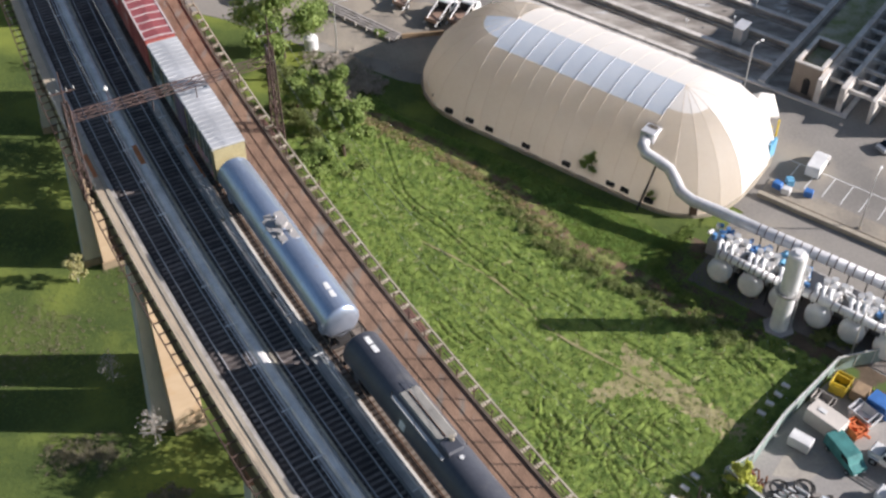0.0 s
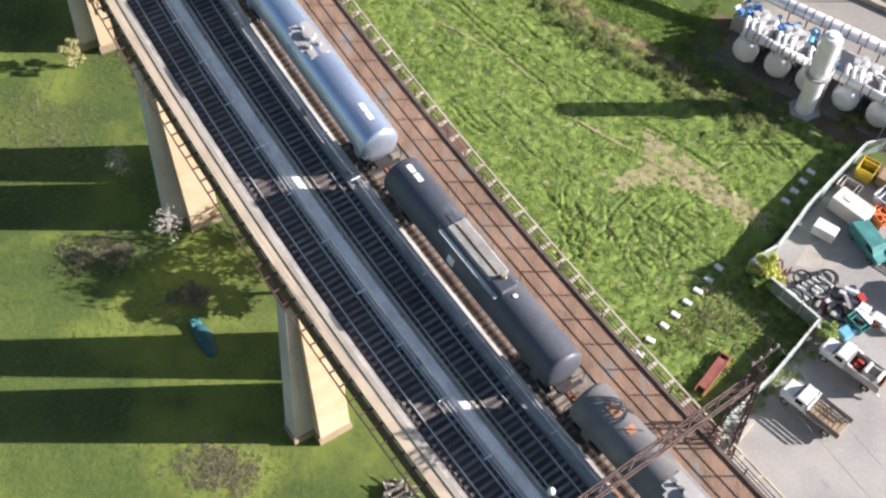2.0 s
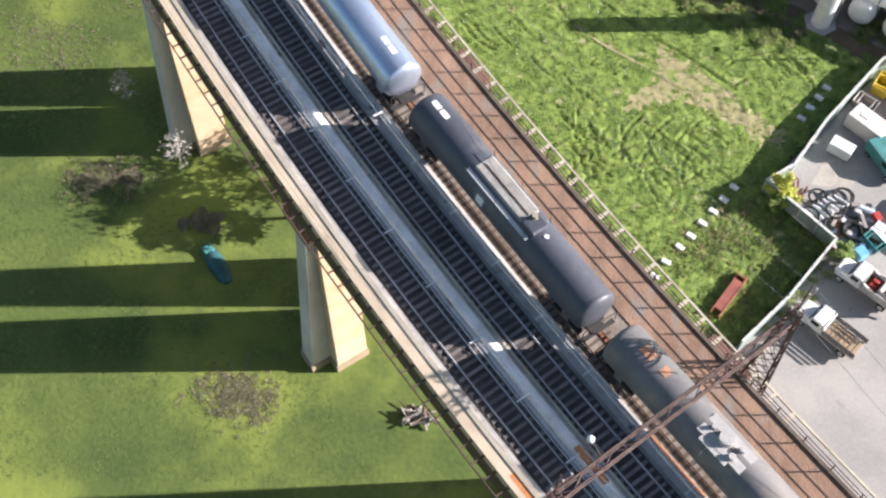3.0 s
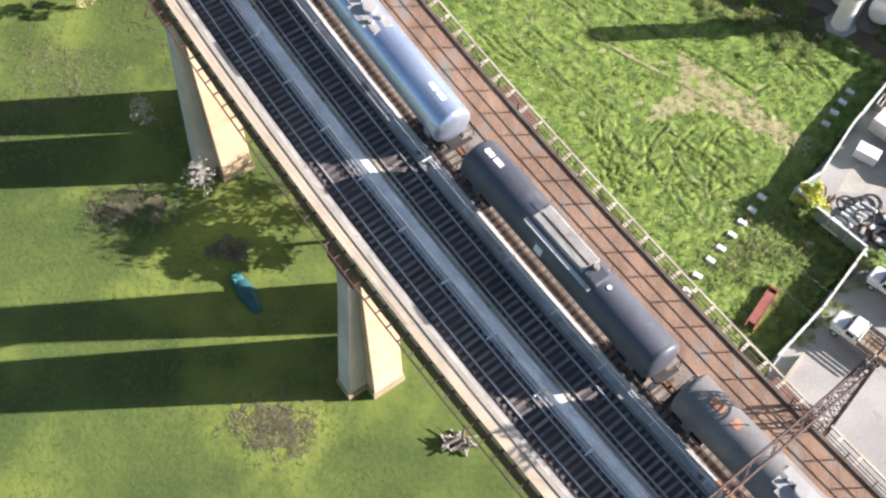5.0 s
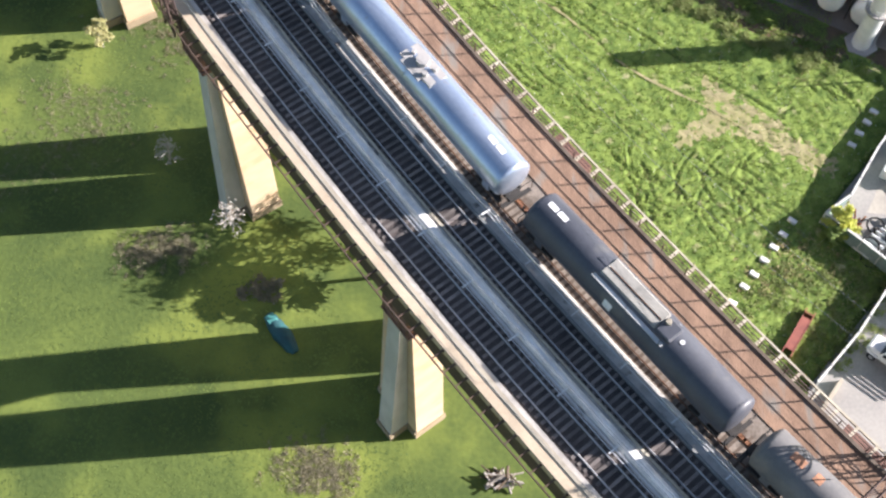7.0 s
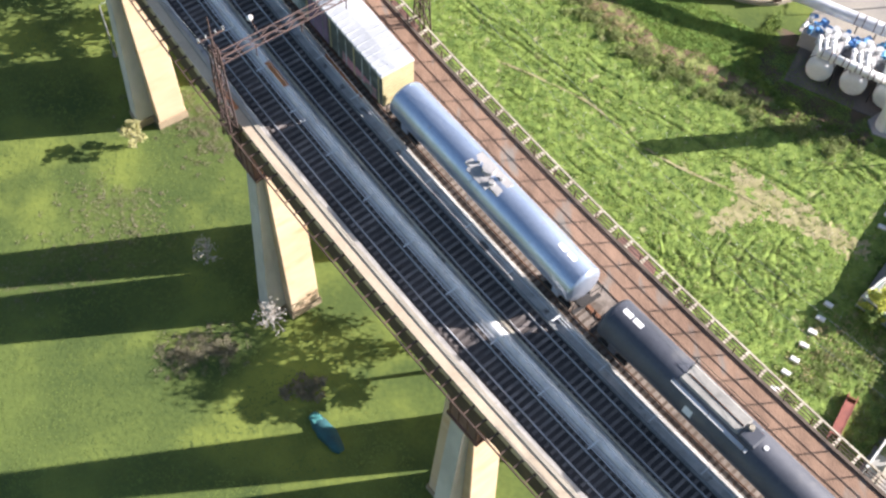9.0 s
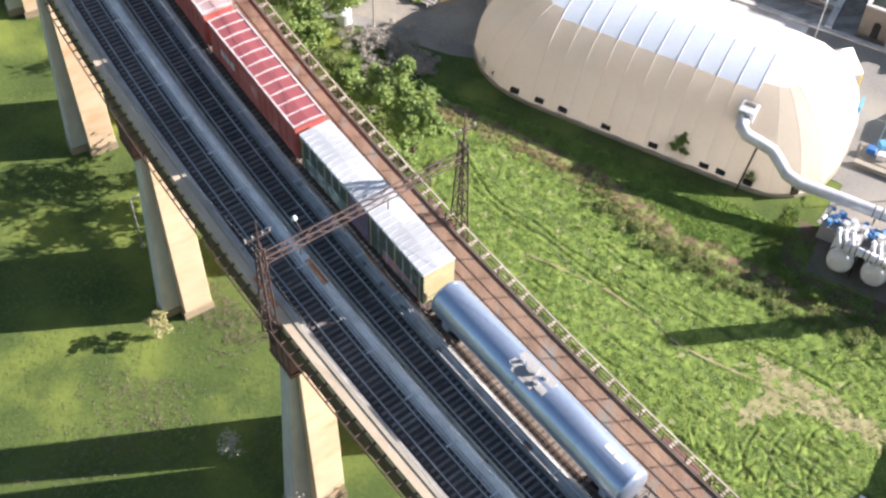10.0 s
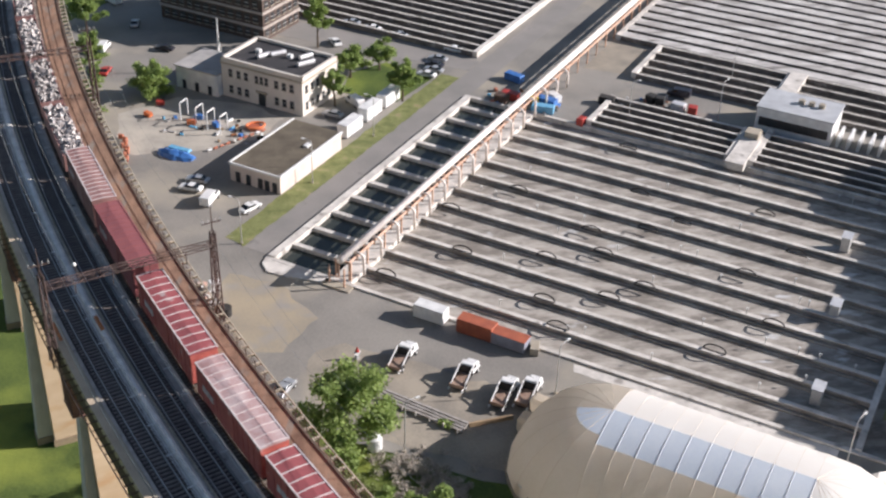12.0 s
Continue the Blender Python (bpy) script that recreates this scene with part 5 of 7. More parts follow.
def wheel(parent, x, y, r=0.36, w=0.24):
    t = part("wheel", bm_cyl(bmesh.new(), Matrix.Translation((x, y, r)) @ ACROSS, r, w), "rubber", parent)
    part("rim", bm_cyl(bmesh.new(), Matrix.Translation((x, y, r)) @ ACROSS, r * 0.55, w + 0.03, 10), "lamp_steel", t)


# ---------------------------------------------------------------- filter plant beside the dome
def duct_run(name, pts, r, mat, label, category="duct", bands=0):
    d = tagged(part(name, bm_tube(bmesh.new(), [plant(*p) for p in pts], r, 14), mat, None, smooth=True), label, category)
    for i in range(bands):
        a, b = plant(*pts[-2]), plant(*pts[-1])
        p = a.lerp(b, (i + 0.5) / bands)
        way = (b - a).normalized()
        for k in (-0.5, 0.5):
            part("band", bm_tube(bmesh.new(), [p + way * (k - 0.06), p + way * (k + 0.06)], r + 0.03, 14), "brown_steel", d, "brown strap")
        part("leg", bm_tube(bmesh.new(), [p, Vector((p.x, p.y, 0.0))], 0.09, 6), "chassis", d)
    return d


duct_run("exhaust_duct", [(83.2, -31.6, 8.2), (83.4, -33.0, 7.9), (84.4, -33.7, 7.5), (86.0, -33.6, 7.1), (88.1, -33.6, 6.5), (89.6, -34.4, 5.7), (90.8, -35.2, 5.1), (92.8, -35.6, 4.8), (96.0, -35.1, 4.5), (101.6, -34.9, 4.3), (128.0, -34.6, 4.3)], 0.80, "duct", "long silver insulated exhaust duct from the dome", bands=11)
fan = thing("fan_box", plant_pose(83.3, -30.2, 7.3), "grey sheet-metal fan box on the dome's side", "fan box")
part("casing", bm_box(bmesh.new(), -1.1, 1.1, -1.6, 1.5, 0, 2.0), "duct", fan, bevel=0.08)
part("hatch", bm_box(bmesh.new(), -0.7, 0.7, -0.3, 0.3, 2.0, 2.08), "gravel_roof", fan, "dark hatch")
prop = tagged(part("duct_prop", bm_tube(bmesh.new(), [plant(86.2, -33.8, 6.6), plant(85.6, -36.6, 0)], 0.14, 8), "chassis"), "slanting steel prop under the duct", "prop")

for u0, u1 in ((100.2, 108.4), (111.8, 126.0)):
    duct_run("manifold_pipe", [(u0, -42.6, 4.9), (u1, -42.9, 4.9)], 0.55, "white_paint", "white manifold pipe over the filter vessels", "pipe", bands=5)


def vessel():
    v = thing("filter_vessel", Matrix.Identity(4), "white horizontal filter vessel with a domed end", "filter vessel", "filter vessels")
    secs = []
    for y, k in ((0, 0.42), (0.1, 0.74), (0.3, 0.92), (0.7, 1), (6.0, 1), (6.5, 0.75), (6.75, 0.35)):
        secs.append([Vector((1.6 * k * math.cos(a), y, 2.3 + 1.75 * k * math.sin(a))) for a in (2 * math.pi * i / 26 for i in range(26))])
    part("shell", bm_loft(bmesh.new(), secs), "white_paint", v, smooth=True)
    for y in (1.4, 5.0):
        part("strap", bm_tube(bmesh.new(), [(0, y - 0.05, 2.3), (0, y + 0.05, 2.3)], 1.72, 22), "brown_steel", v, "brown strap")
        part("saddle", bm_box(bmesh.new(), -1.2, 1.2, y - 0.2, y + 0.2, 0, 1.0), "concrete", v)
    for x in (-0.9, -0.1, 0.8):
        part("cartridge", bm_tube(bmesh.new(), [(x + 0.3, 0.9, 4.0), (x - 0.5, 2.8, 4.9)], 0.28, 10), "white_paint", v, "white slanting cartridge tube", smooth=True)
        part("elbow", bm_tube(bmesh.new(), [(x - 0.5, 2.8, 4.9), (x - 0.6, 3.4, 4.7), (x - 0.4, 3.9, 3.9)], 0.3, 10), "white_paint", v, "white elbow pipe", smooth=True)
    for x, y in ((0.9, 3.0), (0.2, 4.4), (-0.9, 4.8), (1.2, 5.2), (-0.2, 5.6)):
        part("valve", bm_cyl(bmesh.new(), Matrix.Translation((x, y, 4.1)), 0.36, 0.9, 10), "white_paint", v, "white valve")
        part("hand_wheel", bm_cyl(bmesh.new(), Matrix.Translation((x, y, 4.7)), 0.45, 0.08, 12), "lamp_steel", v)
    part("grating", bm_box(bmesh.new(), -1.4, 1.4, 2.6, 6.0, 3.9, 3.98), "grey_roof", v)
    return v


ves = vessel()
ves.matrix_basis = plant_pose(100.9, -43.6)
for u in (105.2, 109.4, 114.2, 118.6, 123.0):
    copy_thing(ves, plant_pose(u, -43.6))


def pump_cluster(u, v, mat, label, seed):
    rnd = random.Random(seed)
    c = thing("pump_cluster", plant_pose(u, v, 0), label, "pump", "pumps of the filter plant")
    part("frame", bm_box(bmesh.new(), -1.5, 1.5, -1.1, 1.1, 0, 2.6), "grey_roof", c)
    for i in range(15):
        x, y, z = rnd.uniform(-1.6, 1.6), rnd.uniform(-1.2, 1.2), rnd.uniform(2.6, 3.8)
        turn = Matrix.Rotation(rnd.uniform(0, 3.1), 4, "Z") @ ACROSS if i % 3 else Matrix.Identity(4)
        part("motor" if i % 3 else "valve", bm_cyl(bmesh.new(), Matrix.Translation((x, y, z)) @ turn, rnd.uniform(0.22, 0.38), rnd.uniform(0.5, 1.1), 10), mat if i % 5 else "white_paint", c)
    part("pipe", bm_tube(bmesh.new(), [(-1.5, 0, 2.8), (0, 0.3, 3.4), (1.5, -0.2, 3.0)], 0.16, 8), "white_paint", c)
    return c


for u, v, mat, seed in ((98.6, -37.6, "bright_blue", 1), (103.2, -37.4, "bright_blue", 2), (107.4, -37.4, "light_blue", 3), (109.6, -38.0, "bright_blue", 4), (119.0, -38.0, "bright_blue", 5), (101.0, -38.6, "white_paint", 6), (105.4, -38.6, "white_paint", 7), (116.4, -38.2, "white_paint", 8), (121.6, -38.4, "white_paint", 9)):
    pump_cluster(u, v, mat, "cluster of white pumps and valves" if mat == "white_paint" else "cluster of blue painted pumps and valves", seed)
deck = thing("filter_deck", plant_pose(111, -37.2, 0), "grey steel service deck over the filter vessels", "platform")
part("deck_plate", bm_box(bmesh.new(), -12, 12.5, -2.2, 1.6, 2.3, 2.45), "grey_roof", deck)
for x in (-11.5, -6, 0, 6, 12):
    for y in (-2.0, 1.4):
        part("leg", bm_box(bmesh.new(), x - 0.12, x + 0.12, y - 0.12, y + 0.12, 0, 2.3), "chassis", deck)

tower = thing("exhaust_stack", at(42.6, 93.0), "white cylindrical exhaust stack with a grey collar", "exhaust stack")
part("shaft", bm_tube(bmesh.new(), [(0, 0, 0.3), (0, 0, 6.4)], [1.15, 1.08], 22), "white_paint", tower)
part("upper_shaft", bm_tube(bmesh.new(), [(0, 0, 6.4), (0, 0, 12.6), (0, 0, 12.9)], [1.12, 1.12, 0.95], 22), "white_paint", tower)
part("collar", bm_tube(bmesh.new(), [(0, 0, 6.5), (0, 0, 6.8)], 1.55, 20), "grey_roof", tower, "grey ring platform")
for i in range(10):
    q = Vector((1.52 * math.cos(i * 0.628), 1.52 * math.sin(i * 0.628), 0))
    part("rail_post", bm_tube(bmesh.new(), [q + Vector((0, 0, 6.8)), q + Vector((0, 0, 7.8))], 0.04, 5), "lamp_steel", tower)
bm = bmesh.new()
bm_tube(bm, [Vector((1.52 * math.cos(i * 0.314), 1.52 * math.sin(i * 0.314), 7.8)) for i in range(21)], 0.05, 5)
part("guard_rail", bm, "lamp_steel", tower)
bm = bmesh.new()
for x in (-0.25, 0.25):
    bm_tube(bm, [(1.45, x, 0.3), (1.45, x, 12.2)], 0.04, 5)
for i in range(29):
    bm_tube(bm, [(1.45, -0.25, 0.6 + 0.4 * i), (1.45, 0.25, 0.6 + 0.4 * i)], 0.025, 4)
part("ladder", bm, "lamp_steel", tower)
part("lid", bm_cyl(bmesh.new(), Matrix.Translation((0, 0, 13.0)), 0.8, 0.3, 18, 0.5), "white_paint", tower)
part("base", bm_cyl(bmesh.new(), Matrix.Translation((0, 0, 0.2)), 2.0, 0.4, 6), "grey_roof", tower, "six-sided concrete base")


# ---------------------------------------------------------------- lamp posts
def lamp_post(height=9.5, reach=1.6):
    p = thing("lamp_post", Matrix.Identity(4), "tall pale steel street lamp post", "lamp post", "lamp posts of the plant")
    part("pole", bm_tube(bmesh.new(), [(0, 0, 0), (0, 0, height - 0.6), (0.25, 0, height - 0.15), (reach, 0, height)], [0.12, 0.08, 0.06, 0.05], 8), "lamp_steel", p, smooth=True)
    part("lamp_head", bm_box(bmesh.new(), reach - 0.1, reach + 0.65, -0.17, 0.17, height - 0.08, height + 0.1), "white_paint", p, "white lamp head", bevel=0.05)
    part("foot", bm_cyl(bmesh.new(), Matrix.Translation((0, 0, 0.2)), 0.28, 0.4, 10), "concrete", p)
    return p


post = lamp_post()
post.matrix_basis = at(-18.4, 149.3, 0, 20)
for x, y, turn in ((5.9, 160.9, 40), (44.6, 141.1, 40), (56.4, 111.8, 60), (-30.5, 229.2, 150), (-17.3, 248.9, 150), (-43.6, 207.2, 150), (69.6, 275.3, 40), (59.5, 253.2, 40), (50.3, 87.9, 60), (39.3, 253.9, 20), (-49.0, 110.4, 10)):
    copy_thing(post, at(x, y, 0, turn))


# ---------------------------------------------------------------- vehicles
def motor_car(m, paint, label, van=False):
    c = thing("parked_van" if van else "parked_car", m, label, "van" if van else "car", "parked vehicles")
    ln, w = (5.4, 1.0) if van else (4.7, 0.92)
    h = ln / 2
    if van:
        body = [(-h, 0.45), (h - 0.2, 0.45), (h, 0.8), (h - 0.1, 1.15), (h - 0.9, 1.35), (h - 1.5, 2.1), (-h + 0.1, 2.15), (-h, 1.9)]
        glass = [(h - 0.95, 1.36), (h - 1.48, 2.02), (h - 2.4, 2.02), (h - 2.4, 1.36)]
    else:
        body = [(-h, 0.4), (h - 0.1, 0.4), (h, 0.65), (h - 0.15, 0.85), (h - 1.2, 1.0), (-h + 0.7, 1.02), (-h + 0.05, 0.9)]
        glass = [(h - 1.25, 1.0), (h - 2.0, 1.42), (-h + 1.4, 1.44), (-h + 0.65, 1.02)]
    part("body", bm_loft(bmesh.new(), [[Vector((x, y, z)) for y, z in body] for x in (-w, w)]), paint, c, bevel=0.06)
    part("window", bm_loft(bmesh.new(), [[Vector((x, y, z)) for y, z in glass] for x in (-w + (0.0 if van else 0.12) - (0.01 if van else 0), w - (0.0 if van else 0.12) + (0.01 if van else 0))]), "car_glass", c, "dark glass")
    if not van:
        part("roof", bm_box(bmesh.new(), -w + 0.14, w - 0.14, -h + 1.45, h - 2.0, 1.4, 1.48), paint, c, bevel=0.03)
    for x in (-w, w):
        for y in (-h + 0.9, h - 0.9):
            wheel(c, x, y, 0.33, 0.22)
    for x in (-0.6, 0.6):
        part("headlight", bm_box(bmesh.new(), x - 0.17, x + 0.17, h - 0.08, h + 0.02, 0.62, 0.78), "white_paint", c)
    return c


def lorry(m, label, bed="tipper", cab="white_paint", tub="chassis", raised=0.0):
    """A two-axle lorry, front towards +y."""
    c = thing("lorry", m, label, "lorry", "parked lorries")
    part("frame", bm_box(bmesh.new(), -0.5, 0.5, -3.6, 3.0, 0.65, 0.95), "chassis", c)
    part("bonnet", bm_box(bmesh.new(), -0.95, 0.95, 2.0, 3.5, 0.8, 1.75), cab, c, "rounded bonnet", bevel=0.16)
    part("cab", bm_loft(bmesh.new(), [[Vector((x, y, z)) for y, z in ((0.5, 0.85), (2.1, 0.85), (2.1, 1.75), (1.75, 2.6), (0.6, 2.65), (0.5, 2.5))] for x in (-1.1, 1.1)]), cab, c, bevel=0.07)
    part("windscreen", bm_loft(bmesh.new(), [[Vector((x, y, z)) for y, z in ((2.13, 1.8), (1.82, 2.52), (1.76, 2.5), (2.05, 1.8))] for x in (-1.0, 1.0)]), "car_glass", c, "dark windscreen")
    for x in (-1.12, 1.12):
        part("side_window", bm_box(bmesh.new(), x - 0.015, x + 0.015, 0.85, 1.75, 1.75, 2.4), "car_glass", c)
        part("mudguard", bm_box(bmesh.new(), x - 0.2 if x > 0 else x - 0.1, x + 0.1 if x > 0 else x + 0.2, 2.0, 3.3, 0.95, 1.15), cab, c, bevel=0.05)
        for y in (2.6, -2.4):
            wheel(c, x * 0.92, y, 0.5, 0.34)
    if bed == "flat":
        part("bed", bm_box(bmesh.new(), -1.2, 1.2, -3.7, 0.3, 1.05, 1.25), "grey_wood", c)
        for x in (-1.2, 1.2):
            for z in (1.35, 1.65, 1.95):
                part("side_rail", bm_box(bmesh.new(), x - 0.04, x + 0.04, -3.7, 0.3, z, z + 0.16), "chassis", c)
        for i in range(7):
            part("plank", bm_box(bmesh.new(), -1.1, 1.1, -3.5 + i * 0.52, -3.12 + i * 0.52, 1.25, 1.32), "wood", c)
        part("headboard", bm_box(bmesh.new(), -1.2, 1.2, 0.22, 0.34, 1.05, 2.5), "white_paint", c)
    else:
        for x in (-1.15, 1.15):
            part("bed_side", bm_box(bmesh.new(), x - 0.06, x + 0.06, -3.6, 0.35, 1.1, 1.45 if bed == "skip" else 2.2), tub, c)
            part("lift_arm", bm_tube(bmesh.new(), [(x * 0.95, 0.3, 2.3 + raised), (x * 0.95, -4.0, 0.7)], 0.13, 6), "white_paint", c, "pale steel lift arm")
        part("bed_floor", bm_box(bmesh.new(), -1.15, 1.15, -3.6, 0.35, 1.0, 1.14), "tank_rust" if bed == "skip" else "rust", c, "rusty brown bed")
        part("headboard", bm_box(bmesh.new(), -1.15, 1.15, 0.3, 0.42, 1.0, 2.5), tub, c)
        part("tailgate", bm_box(bmesh.new(), -1.15, 1.15, -3.7, -3.58, 1.0, 1.6 if bed == "skip" else 1.9), "tank_rust", c)
    for x in (-0.75, 0.75):
        part("headlight", bm_box(bmesh.new(), x - 0.16, x + 0.16, 3.46, 3.53, 1.05, 1.3), "lamp_steel", c)
    return c


lorry(at(37.6, 52.6, 0.05, 46), "white-cabbed flatbed lorry loaded with boards", "flat")
mixer = lorry(at(42.4, 57.8, 0.05, 48), "white-cabbed lorry with red tools and a yellow hopper", "tipper", tub="grey_roof")
part("hopper", bm_box(bmesh.new(), -0.9, 0.9, -3.2, -1.2, 1.2, 2.3), "grey_roof", mixer, "grey hopper", bevel=0.3)
for y in (-3.0, -1.5):
    part("hopper_rim", bm_box(bmesh.new(), -0.8, 0.8, y - 0.22, y + 0.22, 2.3, 2.5), "cream", mixer, "cream hopper rim", bevel=0.1)
part("hopper_mouth", bm_box(bmesh.new(), -0.55, 0.55, -2.7, -1.8, 2.28, 2.34), "dark", mixer)
for x in (-0.5, 0.2):
    part("tool_box", bm_box(bmesh.new(), x, x + 0.4, -0.9, -0.2, 1.2, 1.9), "red", mixer, "red tool box", bevel=0.05)
lorry(at(52.0, 66.0, 0.05, 50), "white-cabbed tipper lorry in the yard", "tipper")
lorry(at(52.6, 71.8, 0.05, 50), "white-cabbed lorry in the yard", "flat")
for x, y, turn in ((-17.0, 170.4, -30), (-7.7, 165.2, -30), (-2.1, 160.5, -30), (1.6, 160.4, -30)):
    lorry(at(x, y, 0.06, turn), "white-cabbed skip loader lorry with pale lift arms", "skip", raised=0.3)
for x, y, turn, paint, label, van in (
        (-54.1, 227.4, 70, "white_paint", "small white parked saloon car", False), (-53.0, 230.6, 70, "silver_car", "silver parked saloon car", False),
        (-50.2, 222.8, -20, "white_paint", "plain white parked van", True), (-42.4, 219.2, -45, "white_paint", "white parked pickup-sized car", False),
        (-35.6, 164.2, -30, "silver_car", "silver car parked under the tree", False), (52.9, 124.2, -30, "white_paint", "plain white parked van", True),
        (64.5, 129.5, -60, "silver_car", "plain silver parked car", False), (-19.4, 311.7, 66, "silver_car", "silver car on the side road", False),
        (-14.4, 307.6, 66, "white_paint", "white car on the side road", False), (-8.0, 303.0, 62, "silver_car", "silver car on the side road", False),
        (4.8, 293.6, 60, "white_paint", "white car on the side road", False), (-24.0, 299.0, 20, "white_paint", "white car beside the trees", False),
        (-0.8, 284.6, 62, "dark_car", "dark car beside the lawn", False), (-1.2, 281.6, 62, "silver_car", "silver car beside the lawn", False),
        (-3.2, 279.0, 62, "white_paint", "white car beside the lawn", False), (0.4, 288.0, 62, "silver_car", "silver car beside the lawn", False),
        (-25.6, 258.6, 62, "silver_car", "silver car behind the shed", False), (-20.6, 264.6, 30, "white_paint", "white van behind the shed", True),
        (-79.6, 297.0, -10, "white_paint", "white van beside the viaduct", True), (-77.4, 283.4, -10, "red", "red car beside the viaduct", False),
        (-73.8, 312.5, 0, "silver_car", "silver car beside the large building", False), (-81.0, 328.1, 40, "white_paint", "white van on the side road", True),
        (-65.1, 296.4, 70, "dark_car", "dark car beside the large building", False), (54.0, 265.8, 60, "dark_car", "dark blue truck on the apron", True)):
    motor_car(at(x, y, 0.07, turn), paint, label, van)


# ---------------------------------------------------------------- storage yard
def yard_fence(points, name_label):
    f = thing("yard_fence", Matrix.Identity(4), name_label, "fence")
    for a, b in zip(points, points[1:]):
        a, b = Vector((*a, 0)), Vector((*b, 0))
        n = max(1, round((b - a).length / 2.4))
        way = (b - a).normalized()
        turn = Matrix.Rotation(math.atan2(way.y, way.x), 4, "Z")
        for i in range(n):
            p = a.lerp(b, i / n)
            w = (b - a).length / n
            m = Matrix.Translation(p) @ turn
            part("panel", bm_box(bmesh.new(), 0.04, w - 0.04, -0.03, 0.03, 0.05, 2.5, m), "fence_green", f, "grey-green sheet panel")
            part("post", bm_box(bmesh.new(), -0.06, 0.06, -0.08, 0.08, 0, 2.65, m), "lamp_steel", f)
            part("top_rail", bm_box(bmesh.new(), 0, w, -0.12, 0.12, 2.5, 2.58, m), "fence_top", f, "pale top rail")
    return f


yard_fence([(60, 90), (48.3, 86.2), (40.6, 77.6), (36.2, 71.6), (32.9, 69.5), (39.4, 62.4), (33.6, 55.6), (28.2, 50.4)], "grey-green sheet fence with a pale top rail")
low = thing("low_wall", Matrix.Identity(4), "low pale concrete wall below the gantry", "low wall")
for a, b in (((27.6, 46.8), (31.4, 51.2)), ((22.5, 41.0), (27.6, 46.8))):
    a, b = Vector((*a, 0)), Vector((*b, 0))
    m = Matrix.Translation(a) @ Matrix.Rotation(math.atan2((b - a).y, (b - a).x), 4, "Z")
    part("wall_block", bm_box(bmesh.new(), 0, (b - a).length, -0.2, 0.2, 0, 0.9, m), "concrete", low)


def skip(m, mat, label, ln=3.4, w=1.7, h=1.5):
    c = thing("skip", m, label, "skip", "skips and boxes in the yard")
    bm = bmesh.new()
    bm_loft(bm, [[Vector((x * k, y * q, z)) for x, y in ((-w / 2, -ln / 2), (w / 2, -ln / 2), (w / 2, ln / 2), (-w / 2, ln / 2))] for z, k, q in ((0, 0.92, 0.8), (h, 1, 1), (h, 0.92, 0.95), (0.15, 0.85, 0.75))])
    part("tub", bm, mat, c)
    for y in (-ln * 0.3, ln * 0.3):
        part("rib", bm_box(bmesh.new(), -w / 2 - 0.05, w / 2 + 0.05, y - 0.06, y + 0.06, h * 0.3, h * 0.95), mat, c)
    return c


def box_body(m, mat, label, ln, w, h, name="storage_box", ribs=0):
    c = thing(name, m, label, name.replace("_", " "), "skips and boxes in the yard" if name == "storage_box" else "")
    part("shell", bm_box(bmesh.new(), -w / 2, w / 2, -ln / 2, ln / 2, 0.12, h), mat, c, bevel=0.05)
    for i in range(ribs):
        y = -ln / 2 + ln * (i + 0.5) / ribs
        for x in (-w / 2, w / 2):
            part("rib", bm_box(bmesh.new(), x - 0.04, x + 0.04, y - 0.1, y + 0.1, 0.2, h - 0.1), mat, c)
    part("base", bm_box(bmesh.new(), -w / 2 + 0.1, w / 2 - 0.1, -ln / 2 + 0.1, ln / 2 - 0.1, 0, 0.12), "chassis", c)
    return c


skip(at(48.3, 83.4, 0.05, -35), "yellow", "bright yellow steel skip", 2.6, 2.0, 1.7)
box_body(at(50.4, 82.3, 0.05, -35), "wood", "brown plywood crate beside the yellow skip", 2.0, 1.8, 1.6)
skip(at(45.9, 81.0, 0.05, 50), "grey_wood", "grey skip full of rubble", 2.6, 1.8, 1.2)
hatch_box = box_body(at(45.5, 77.7, 0.05, 45), "cream", "cream box trailer with a hatch", 4.4, 2.3, 2.3)
part("hatch", bm_box(bmesh.new(), -0.3, 0.3, 0.2, 1.2, 2.3, 2.38), "white_paint", hatch_box, "pale roof hatch")
skip(at(50.2, 79.0, 0.05, 40), "duct", "grey steel cage skip", 3.4, 2.2, 1.5)
skip(at(48.8, 77.0, 0.05, 30), "orange", "orange steel machine skip", 2.4, 1.7, 1.3)
box_body(at(52.4, 80.4, 0.05, 45), "blue", "blue and white compressor box", 3.0, 2.0, 1.9)
motor_car(at(46.9, 73.2, 0.05, 206), "teal", "teal pickup van with a pale top", True)
box_body(at(42.2, 74.8, 0.05, 55), "white_paint", "small white trailer beside the yard fence", 2.6, 1.5, 1.6)
box_body(at(46.3, 63.7, 0.05, 50), "white_paint", "small white storage box in the yard", 1.3, 1.1, 0.9)
box_body(at(47.2, 62.6, 0.05, 50), "white_paint", "small white storage box in the yard", 1.3, 1.1, 0.9)
box_body(at(45.0, 64.9, 0.05, 50), "white_paint", "small white storage box in the yard", 1.2, 1.0, 0.9)
box_body(at(44.9, 66.2, 0.05, 20), "red", "red fuel canister in the yard", 1.0, 0.8, 0.9)
